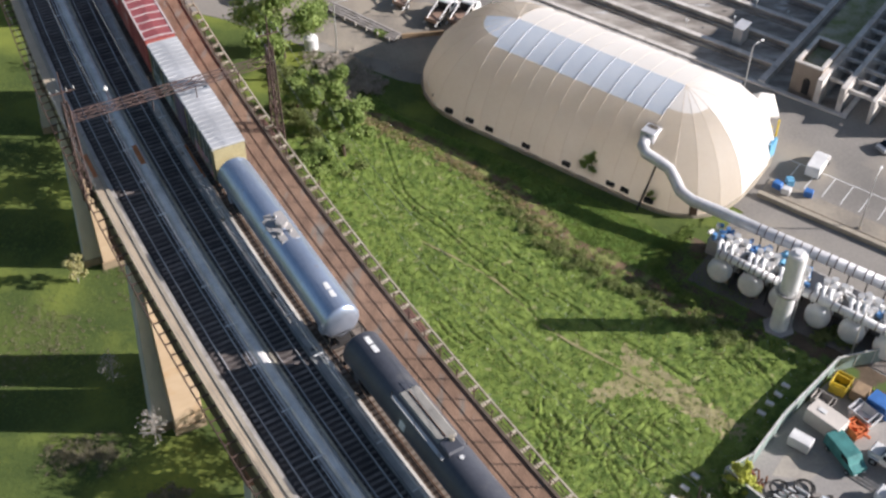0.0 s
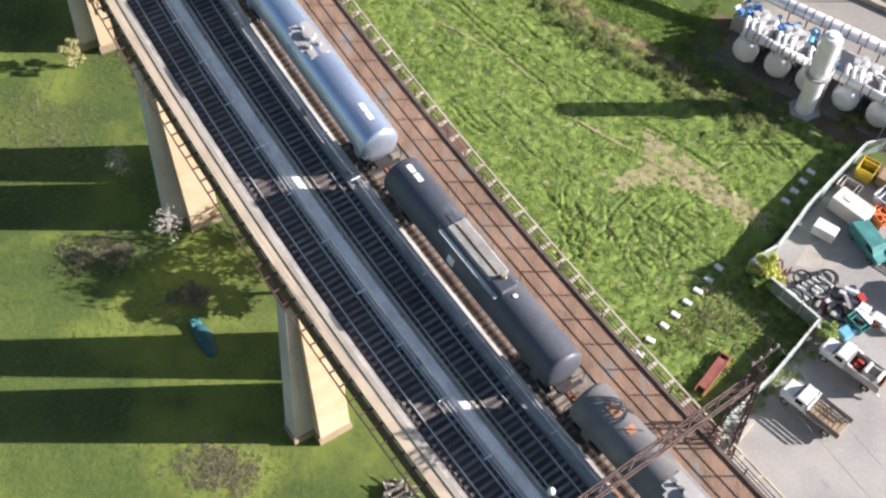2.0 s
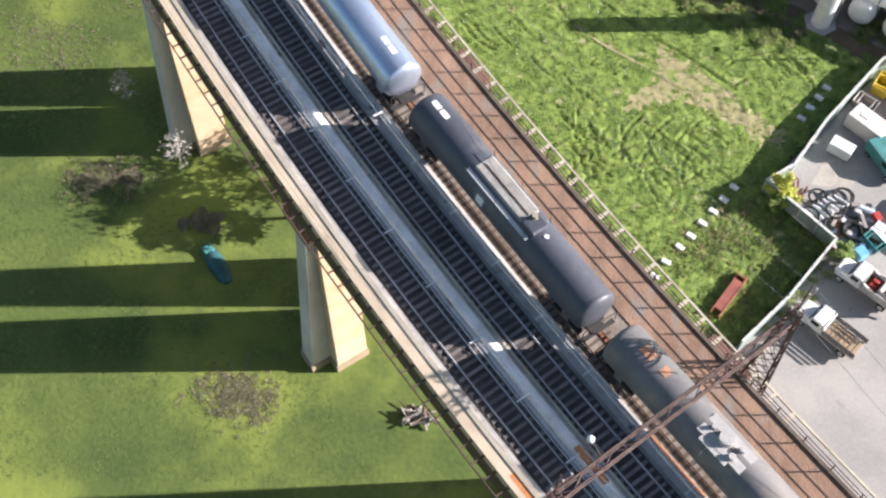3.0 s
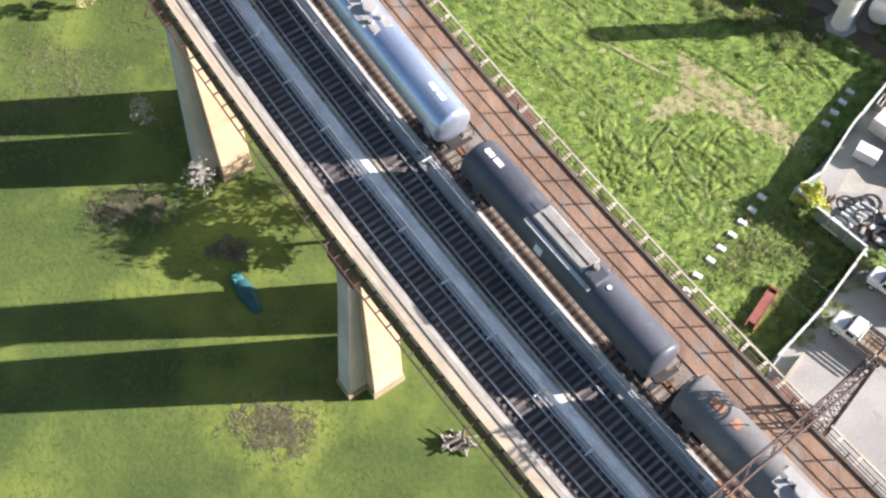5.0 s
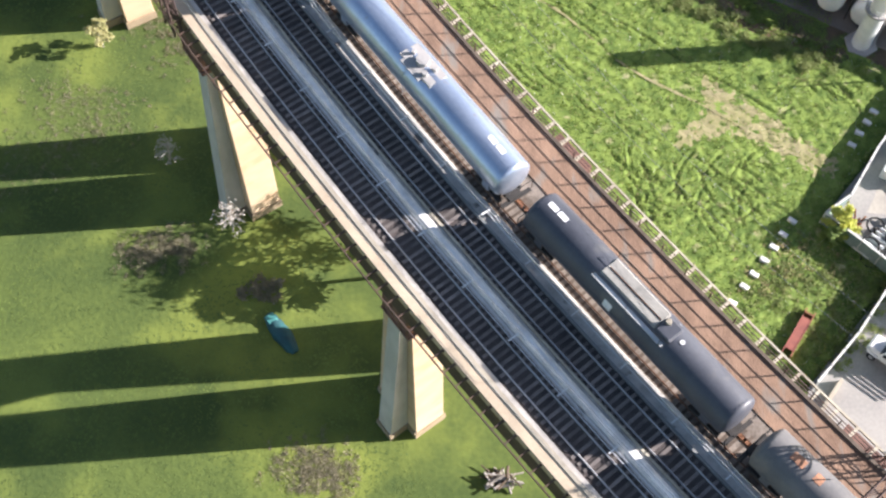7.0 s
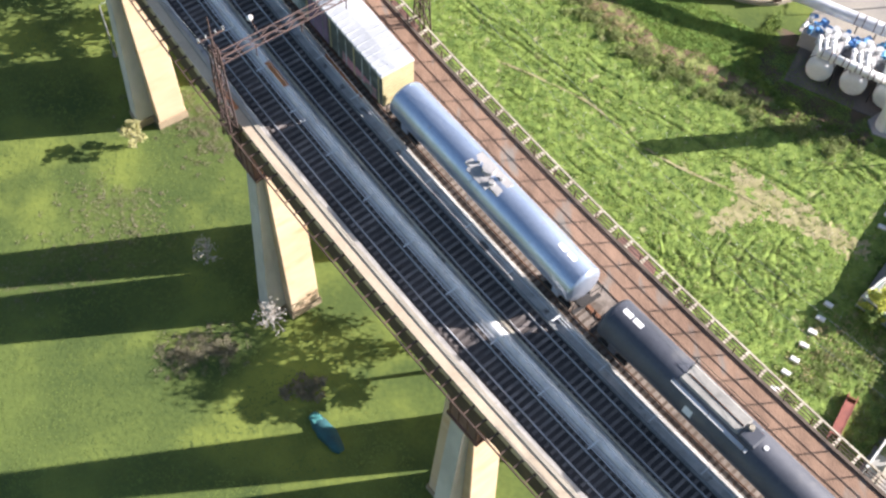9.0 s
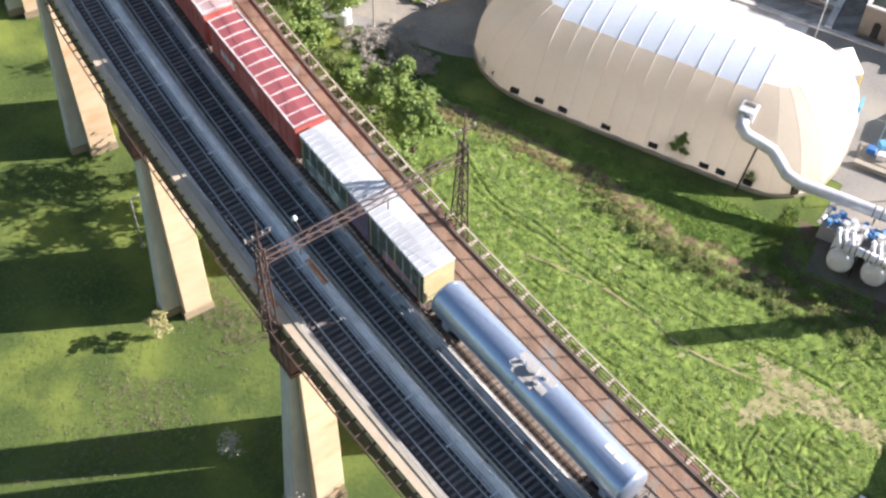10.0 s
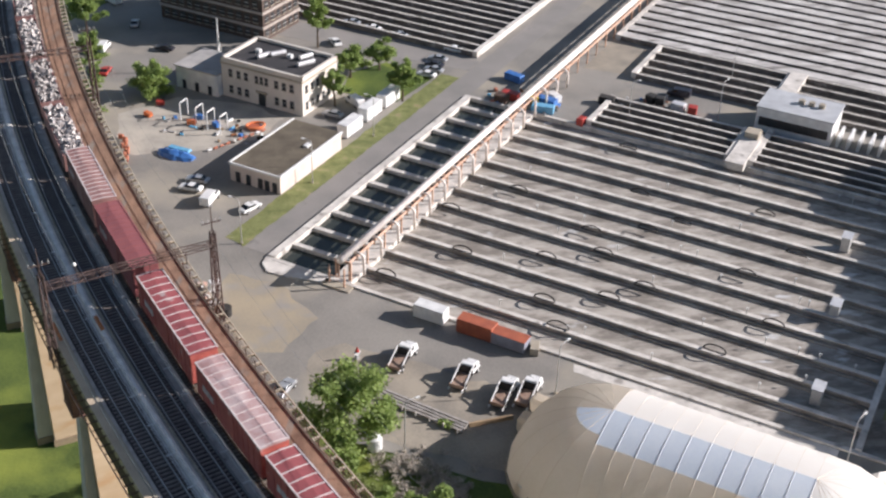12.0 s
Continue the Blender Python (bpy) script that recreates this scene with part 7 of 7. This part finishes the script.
office_block()
white = thing("switch_house", PLANT, "white flat-roofed switch house among the basins", "building")
part("wall", bm_box(bmesh.new(), 43.9, 60.3, 97, 107.5, 0, 5.6), "white_paint", white)
part("roof", bm_box(bmesh.new(), 43.7, 60.5, 96.8, 107.7, 5.6, 5.95), "white_roof", white, "white flat roof")
part("dark_band", bm_box(bmesh.new(), 44.6, 59.6, 96.9, 97.0, 1.6, 3.6), "window_glass", white, "long dark window band")
for x in (52.0, 54.2, 56.4):
    part("roof_fan", bm_cyl(bmesh.new(), Matrix.Translation((x, 103, 6.4)), 0.7, 0.9, 12), "concrete", white, "round roof fan")
for k in range(6):
    part("side_frame", bm_box(bmesh.new(), 61.5 + k * 2.2, 62.0 + k * 2.2, 98, 104, 0, 2.6), "white_paint", white)
gate_house = thing("basin_bridge", PLANT, "pale concrete footbridge block across the basins", "footbridge")
part("block", bm_box(bmesh.new(), 43.4, 47.4, 76, 92, 0.2, 1.9), "basin", gate_house)
part("hut", bm_box(bmesh.new(), 43.9, 46.9, 88.5, 91.5, 1.9, 3.2), "concrete", gate_house)
gate2 = thing("basin_bridge", PLANT, "pale concrete footbridge block across the far basins", "footbridge")
part("block", bm_box(bmesh.new(), 44.0, 48.0, 109, 129, 0.2, 1.9), "basin", gate2)
brick_tower = thing("brick_gatehouse", PLANT, "small brown brick gatehouse at the basin corner", "gatehouse")
for a, c, d, e in ((90.4, 94.8, 2.0, 2.5), (90.4, 94.8, 9.9, 10.4), (90.4, 90.9, 2.5, 9.9), (94.3, 94.8, 2.5, 9.9)):
    part("wall", bm_box(bmesh.new(), a, c, d, e, -2.4, 5.0), "gate_brick", brick_tower, "worn brick wall")
    part("coping", bm_box(bmesh.new(), a - 0.05, c + 0.05, d - 0.05, e + 0.05, 5.0, 5.2), "basin", brick_tower, "pale coping")
part("roof_slab", bm_box(bmesh.new(), 90.9, 94.3, 2.5, 9.9, 3.4, 3.6), "mossy", brick_tower, "sunken mossy roof slab")
part("door", bm_box(bmesh.new(), 92.3, 93.4, 1.9, 2.02, 0, 2.3), "dark", brick_tower, "dark arched doorway")
part("door_arch", bm_tube(bmesh.new(), [(92.85, 1.9, 2.3), (92.85, 2.02, 2.3)], 0.55, 16), "dark", brick_tower)
# Unseen building added east of the basins, sized for the shadow across them.
east = thing("pump_house", PLANT, "unseen tall brick block added east of the basins to shade them", "building")
part("wall", bm_box(bmesh.new(), 110, 126, 24, 99, 0, 18.2), "brick", east)
part("roof", bm_box(bmesh.new(), 109.7, 126.3, 23.7, 99.3, 18.2, 18.6), "roofing", east)
part("wall", bm_box(bmesh.new(), 110, 126, 99.4, 119, 0, 24), "brick", east, "taller end of the unseen brick block")
part("roof", bm_box(bmesh.new(), 109.7, 126.3, 99.3, 119.3, 24, 24.5), "roofing", east)


# ---------------------------------------------------------------- pipe gallery along the basins
gallery = thing("pipe_gallery", PLANT, "long pale pipe on rust-streaked steel trestles beside the basins", "pipe gallery")
part("main_pipe", bm_tube(bmesh.new(), [(-2.4, 0.0, 4.6), (-2.4, 60, 4.6), (-2.4, 170, 4.6)], 0.72, 14), "pale_pipe", gallery, "large pale pipe", smooth=True)
part("second_pipe", bm_tube(bmesh.new(), [(-1.2, 1.0, 3.9), (-1.2, 170, 3.9)], 0.26, 10), "trestle", gallery, "thin brown pipe")
for k in range(28):
    v = 1.2 + k * 6.1
    bm = bmesh.new()
    for u in (-3.4, -1.2):
        bm_box(bm, u - 0.14, u + 0.14, v - 0.14, v + 0.14, 0, 3.6)
    bm_box(bm, -3.6, -1.0, v - 0.14, v + 0.14, 3.6, 3.95)
    part("trestle", bm, "trestle", gallery, "rust-streaked trestle")
    if k % 1 == 0 and k < 16:
        part("branch_pipe", bm_tube(bmesh.new(), [(-1.8, v + 2.6, 4.4), (-0.6, v + 2.6, 4.5), (0.1, v + 2.6, 4.0), (0.2, v + 2.6, 0.3)], 0.26, 10), "pale_pipe", gallery, "pale curved branch pipe", smooth=True)
end = thing("pipe_end_frame", PLANT, "rust-orange steel end frame of the pipe gallery", "steel frame")
for u in (-3.8, -0.8):
    for v in (-1.2, 1.0):
        part("post", bm_box(bmesh.new(), u - 0.13, u + 0.13, v - 0.13, v + 0.13, 0, 4.0), "trestle", end)
part("slab", bm_box(bmesh.new(), -5.0, 0.6, -2.2, 0.4, 0.05, 0.3), "concrete", end)
part("rail_frame", bm_box(bmesh.new(), -4.0, -0.6, -1.4, -1.3, 2.0, 2.1), "trestle", end)
island = structure("kerb_island", bm_prism(bmesh.new(), [tuple(plant(u, v)[:2]) for u, v in [(-17.6, 4.0), (-18.2, 1.0), (-17.4, -2.0), (-15.2, -3.8), (-12.0, -3.6), (-4.4, -1.6), (-4.4, 0.3), (-16, 0.3)]], 0.0, 0.3), "basin", "rounded pale concrete kerb island")


# ---------------------------------------------------------------- things on the basins
def skimmer_ring(u, v):
    pts = [plant(u + 1.9 * math.cos(a), v + 0.9 * math.sin(a), 0.42 + 0.5 * abs(math.sin(a))) for a in (2 * math.pi * i / 20 for i in range(21))]
    tagged(part("hose_loop", bm_tube(bmesh.new(), pts, 0.14, 6, False), "chassis"), "dark grey hose loop lying across a basin wall", "hose", "hose loops on the basins")


for u, v in ((3.4, 5.8), (2.6, 32.1), (11.5, 19.5), (10.9, 45.2), (30.7, 12.8), (25.6, 25.4), (35.9, 6.6), (29.2, 38.2), (34.0, 32.0), (40.1, 19.1), (44.4, 25.3), (38.2, 44.1), (43.0, 49.7), (60.7, 13.4), (58.8, 38.4), (67.2, 25.5), (65.0, 49.8), (56.1, 61.4), (32.1, 56.4), (23.3, 73.7)):
    skimmer_ring(u, v)
for u, v in ((75.4, 34.7), (78.1, 10.2), (72.3, 58.1)):
    k = thing("control_kiosk", plant_pose(u, v, 0.0), "grey control kiosk on a basin wall", "kiosk", "kiosks on the basins")
    part("cabinet", bm_box(bmesh.new(), -0.8, 0.8, -1.3, 1.3, -2.4, 2.3), "lamp_steel", k, bevel=0.06)
    part("cabinet_roof", bm_box(bmesh.new(), -0.95, 0.95, -1.45, 1.45, 2.3, 2.45), "duct", k)
rnd = random.Random(17)
for i in range(36):
    v = rnd.choice(ROWS)
    p = thing("hydrant_post", plant_pose(rnd.uniform(4, 82), v + rnd.choice((-0.2, 0.9)), 0.3), "small white hydrant post on a basin wall", "hydrant post", "posts on the basins")
    part("stem", bm_tube(bmesh.new(), [(0, 0, 0), (0, 0, 1.1), (0.3, 0, 1.3)], 0.07, 6), "lamp_steel", p)
    part("cap", bm_cyl(bmesh.new(), Matrix.Translation((0, 0, 1.2)), 0.17, 0.25, 8), "white_paint", p)

# containers beside the basins
box_body(plant_pose(16.3, -1.4, 0.06, 90), "white_paint", "white steel shipping container", 5.6, 2.4, 2.6, "shipping_container", 12)
box_body(plant_pose(24.9, -1.5, 0.06, 90), "container_red", "rust-red steel shipping container", 6.4, 2.5, 2.7, "shipping_container", 12)
lidded = box_body(plant_pose(31.1, -1.7, 0.06, 89), "faded_box", "slate grey steel container with a rust-red top", 6.0, 2.4, 2.3, "shipping_container", 8)
part("top_sheet", bm_box(bmesh.new(), -1.22, 1.22, -3.02, 3.02, 2.3, 2.36), "container_red", lidded, "rust-red top")
box_body(plant_pose(35.2, -1.2, 0.06, 20), "concrete", "pale concrete equipment base", 2.6, 1.4, 1.4, "equipment_base")
for u, v in ((-31.0, 50.0), (-31.4, 59.0), (-31.4, 67.0)):
    box_body(plant_pose(u, v, 0.1, 0), "white_paint", "white site trailer beside the verge", 6.4, 2.5, 3.0, "site_trailer", 6)
# work site with blue sheets, gooseneck pipes and barriers
heap = thing("sheet_heap", at(-58.0, 242.0, 0.06, 60), "blue plastic sheeting over a heap", "plastic sheeting")
secs = []
for i in range(8):
    k = math.sin(math.pi * (i + 0.7) / 8.4) ** 0.6
    secs.append([Vector((x * k + rnd.uniform(-0.2, 0.2), -4.2 + 8.4 * i / 7, z * k + rnd.uniform(-0.1, 0.1))) for x, z in ((-2.2, 0), (-1.5, 0.9), (-0.3, 1.4), (0.8, 1.0), (2.0, 0))])
part("sheeting", bm_loft(bmesh.new(), secs), "blue", heap)
part("pale_sheet", bm_box(bmesh.new(), 1.4, 3.0, -1.8, 3.4, 0, 0.55), "light_blue", heap, "pale blue sheeting", bevel=0.2)
for x, y in ((-58.4, 258.4), (-54.9, 255.8), (-52.4, 253.4), (-49.6, 251.2)):
    g = thing("gooseneck_pipe", at(x, y, 0.06, 60), "white gooseneck vent pipe", "vent pipe", "gooseneck pipes")
    part("pipe", bm_tube(bmesh.new(), [(0, 0, 0), (0, 0, 3.7), (0.25, 0, 4.0), (2.55, 0, 4.0), (2.8, 0, 3.7), (2.8, 0, 0)], 0.14, 8), "white_paint", g)
for x, y, mat in ((-56.0, 256.0, "orange"), (-50.6, 254.8, "blue"), (-54.6, 258.6, "blue"), (-65.5, 260.4, "orange"), (-63.4, 266.0, "red")):
    box_body(at(x, y, 0.06, rnd.uniform(0, 90)), mat, "brightly painted site machine", 1.8, 1.1, 1.1, "site_machine")
ring = thing("site_tub", at(-42.3, 253.5, 0.06, 20), "large open red-orange site tub", "site tub")
part("rim", bm_tube(bmesh.new(), [(2.0 * math.cos(0.3142 * i), 1.5 * math.sin(0.3142 * i), 0.8) for i in range(21)], 0.26, 8, False), "orange", ring, "thick orange rim")
part("floor", bm_cyl(bmesh.new(), Matrix.Translation((0, 0, 0.3)), 1.5, 0.6, 20), "container_red", ring, "rust-red tub floor")
for i in range(9):
    b = box_body(at(-69.6 + 0.25 * i + rnd.uniform(-0.5, 0.5), 250.0 - 1.35 * i, 0.06, rnd.uniform(0, 90)), "dull_orange", "orange plastic site barrier", 1.1, 0.5, 1.1, "site_barrier")
for i in range(10):
    b = box_body(at(-51.4 + 1.2 * i, 243.6 + 0.95 * i, 0.06, -52), "dull_orange" if i % 4 else "white_paint", "low dull orange site barrier", 1.0, 0.35, 0.5, "site_barrier")
for x, y, mat, ln in ((17.2, 276.0, "blue", 4.5), (21.0, 259.0, "light_blue", 5.0), (22.6, 262.6, "blue", 4.5), (14.8, 266.0, "red", 4.0), (24.6, 264.8, "white_paint", 3.5), (46.8, 263.4, "dark", 2.0), (48.6, 262.0, "dark", 2.0), (36.4, 262.8, "chassis", 3.5), (52.0, 258.8, "duct", 3.0), (54.7, 256.9, "red", 2.0), (28.4, 252.4, "red", 1.6), (20.0, 263.4, "yellow", 1.6), (12.6, 264.8, "brown_steel", 3.0)):
    box_body(at(x, y, 0.06, rnd.uniform(20, 70)), mat, "painted plant machine beside the pipe gallery", ln, 2.0, 1.8, "plant_machine")

# loose debris of the work site and the plant yard
for cx, cy, dx, dy, count in ((-53, 255, 10, 5, 24), (18, 264, 8, 7, 34), (44, 262, 9, 3, 18), (-44, 250, 6, 4, 12)):
    for i in range(count):
        mat = rnd.choice(("dull_orange", "blue", "white_paint", "wood", "rust", "grey_roof", "chassis", "light_blue", "yard"))
        ln, w2, hh = rnd.uniform(0.4, 1.9), rnd.uniform(0.2, 0.8), rnd.uniform(0.15, 0.8)
        q = tagged(part("loose_box", bm_box(bmesh.new(), -w2 / 2, w2 / 2, -ln / 2, ln / 2, 0, hh), mat, bevel=0.04), "loose site box lying on the asphalt", "loose box", "loose boxes of the work site")
        q.matrix_basis = at(cx + rnd.uniform(-dx, dx), cy + rnd.uniform(-dy, dy), 0.062, rnd.uniform(0, 180))

for i in range(34):
    f = rnd.random()
    q = tagged(part("rubble_block", bm_box(bmesh.new(), -rnd.uniform(0.2, 0.6), 0.3, -rnd.uniform(0.2, 0.6), 0.3, 0, rnd.uniform(0.3, 0.8)), rnd.choice(("pink_brick", "pink_brick", "basin", "white_paint", "rust")), bevel=0.05), "pale rubble block beside the viaduct", "rubble block", "rubble beside the viaduct")
    q.matrix_basis = at(-52.5 + 6.5 * f + rnd.gauss(0, 0.6), 196.5 - 11.5 * f + rnd.gauss(0, 0.5), 0.06, rnd.uniform(0, 180))

# timber wall and rails at the lorry park
wall = thing("timber_wall", Matrix.Identity(4), "grey timber retaining wall at the lorry park", "retaining wall")
a, b = Vector((-20.6, 163.2, 0)), Vector((-8.4, 154.2, 0))
m = Matrix.Translation(a) @ Matrix.Rotation(math.atan2((b - a).y, (b - a).x), 4, "Z")
for k in range(4):
    part("timber", bm_box(bmesh.new(), 0, (b - a).length, -0.5 - k * 0.55, -0.05 - k * 0.55, 0.5 - 0.1 * k, 0.9 - 0.1 * k, m), "grey_wood", wall)
for i in range(7):
    part("post", bm_box(bmesh.new(), i * 2.4, i * 2.4 + 0.25, -2.6, -2.35, 0, 1.1, m), "grey_wood", wall)
a, b = Vector((-8.4, 154.2, 0)), Vector((-1.6, 155.6, 0))
m = Matrix.Translation(a) @ Matrix.Rotation(math.atan2((b - a).y, (b - a).x), 4, "Z")
part("timber", bm_box(bmesh.new(), 0, (b - a).length, -0.3, 0, 0.06, 0.8, m), "wood", wall)
gas = thing("white_tank", at(-22.6, 150.4, 0.06), "small white round storage tank below the tree", "storage tank")
part("shell", bm_cyl(bmesh.new(), Matrix.Translation((0, 0, 1.0)), 1.1, 2.0, 18), "white_paint", gas)
part("lid", bm_cyl(bmesh.new(), Matrix.Translation((0, 0, 2.15)), 1.1, 0.3, 18, 0.5), "white_paint", gas)
buoy = thing("round_tank", at(-45.4, 185.0, 0.06), "dark round tank beside the viaduct", "storage tank")
part("shell", bm_cyl(bmesh.new(), Matrix.Translation((0, 0, 0.8)), 1.0, 1.6, 16), "chassis", buoy)
cabin = thing("white_cabinet", at(-47.6, 192.4, 0.06, 20), "white utility cabinet beside the viaduct", "cabinet")
part("cabinet", bm_box(bmesh.new(), -0.9, 0.9, -0.7, 0.7, 0, 1.9), "white_paint", cabin, bevel=0.05)
cone = thing("warning_sign", at(-24.2, 171.6, 0.06, 30), "small red and white warning sign on a stand", "sign")
part("board", bm_box(bmesh.new(), -0.6, 0.6, -0.05, 0.05, 0.9, 1.5), "white_paint", cone)
part("cone", bm_cyl(bmesh.new(), Matrix.Translation((0, 0, 1.9)), 0.4, 0.9, 10, 0.05), "red", cone)
part("stand", bm_box(bmesh.new(), -0.3, 0.3, -0.3, 0.3, 0, 0.9), "lamp_steel", cone)

# parking lot beside the dome
for i in range(9):
    structure("parking_line", bm_box(bmesh.new(), -0.07, 0.07, -2.4, 2.4, 0.05, 0.062, plant_pose(99.5 + 2.7 * i, -16.4)), "white_paint", "worn white parking line")
structure("parking_line", bm_box(bmesh.new(), 98, 124, -14.1, -13.96, 0.05, 0.062, PLANT), "white_paint", "worn white parking line")
structure("kerb_strip", bm_box(bmesh.new(), 97.6, 128, -22.6, -19.6, 0.0, 0.22, PLANT), "sand", "dry planted kerb strip")
structure("barrier_kerb", bm_box(bmesh.new(), 97.6, 128, -24.2, -23.4, 0.0, 0.75, PLANT), "concrete", "grey concrete barrier kerb")
for x, y, mat in ((46.6, 119.8, "blue"), (47.6, 118.6, "white_paint"), (50.6, 118.2, "blue"), (48.4, 120.6, "light_blue")):
    box_body(at(x, y, 0.06, rnd.uniform(0, 90)), mat, "plastic drum container beside the dome entrance", 1.2, 1.0, 1.1, "drum_box")


# ---------------------------------------------------------------- grass of the meadow


def tufts(name, poly, n, size, mat, label, seed, height=0.35, base=0.08):
    rnd = random.Random(seed)
    xs, ys = [p[0] for p in poly], [p[1] for p in poly]
    verts, faces = [], []
    while n:
        x, y = rnd.uniform(min(xs), max(xs)), rnd.uniform(min(ys), max(ys))
        if not inside(x, y, poly) or (n % 2 and inside(x, y, TRACK)):
            continue
        n -= 1
        for _ in range(3):
            a, ln = rnd.uniform(0, 6.28), size * rnd.uniform(0.6, 1.4)
            d = Vector((math.cos(a), math.sin(a), 0))
            s = Vector((-d.y, d.x, 0)) * ln * 0.28
            p = Vector((x + rnd.gauss(0, 0.15), y + rnd.gauss(0, 0.15), base if poly is not FIELD else relief(x, y) - 0.02))
            i = len(verts)
            verts += [p - s, p + s, p + d * ln * 0.6 + Vector((0, 0, height * rnd.uniform(0.5, 1.3)))]
            faces.append((i, i + 1, i + 2))
    me = bpy.data.meshes.new(name)
    me.from_pydata(verts, [], faces)
    me.materials.append(M[mat])
    return tagged(new(name, me), label, "grass", "", "stuff")


tufts("meadow_tufts", FIELD, 26000, 0.26, "blades", "tufts of bright meadow grass", 1, 0.10)
tufts("dry_tufts", FIELD, 5000, 0.20, "dryweeds", "dry grass tufts in the meadow", 2, 0.10)

CLOVER = [(-4, 88), (1, 97), (8, 104), (17, 100), (26, 95), (25, 88), (19, 84), (10, 84), (3, 80)]
tufts("tall_tufts", FIELD, 7000, 0.24, "blades", "taller tufts of meadow grass", 3, 0.26)
LAWN = [(-60, 36), (-8, 36), (-16, 54), (-30, 84), (-40, 112), (-50, 140), (-84, 140), (-66, 90)]
tufts("lawn_tufts", LAWN, 14000, 0.26, "lawn_blades", "short uneven tufts in the mown lawn", 9, 0.035, 0.0)
tufts("clover_heads", CLOVER, 800, 0.22, "clover", "small white clover heads among the grass", 7, 0.14)
tufts("clover_heads", FIELD, 1300, 0.15, "clover", "small white clover heads among the grass", 8, 0.14)
tufts("strip_tufts", LUSH, 7000, 0.30, "blades", "tufts of lush grass below the dome", 5, 0.16)


def rut(line, width, label, mat):
    """A pressed wheel track in the meadow, a narrow uneven ribbon."""
    verts, faces = [], []
    for i, p in enumerate(line):
        d = (line[min(i + 1, len(line) - 1)] - line[max(i - 1, 0)]).normalized()
        half = Vector((-d.y, d.x)) * width * (0.5 + 0.3 * noise.noise(Vector((p.x, p.y, 2.0)) * 0.9))
        for q in (p - half, p, p + half):
            verts.append((q.x, q.y, relief(p.x, p.y) + 0.03))
        if i:
            b = 3 * i
            faces += [(b - 3, b - 2, b + 1, b), (b - 2, b - 1, b + 2, b + 1)]
    me = bpy.data.meshes.new("wheel_rut")
    me.from_pydata(verts, [], faces)
    me.materials.append(M[mat])
    return tagged(new("wheel_rut", me), label, "wheel rut", "", "structure")


for line, wide in RUTS:
    rut(line, wide, "dark pressed wheel rut in the meadow", "rut")
rut(bend_line([(-2.8, 106.4), (7.1, 99.5), (14.7, 90.7), (22.8, 85.0), (29.7, 79.6), (35.8, 75.8)]), 0.32, "pale worn wheel track across the meadow", "track_dirt")
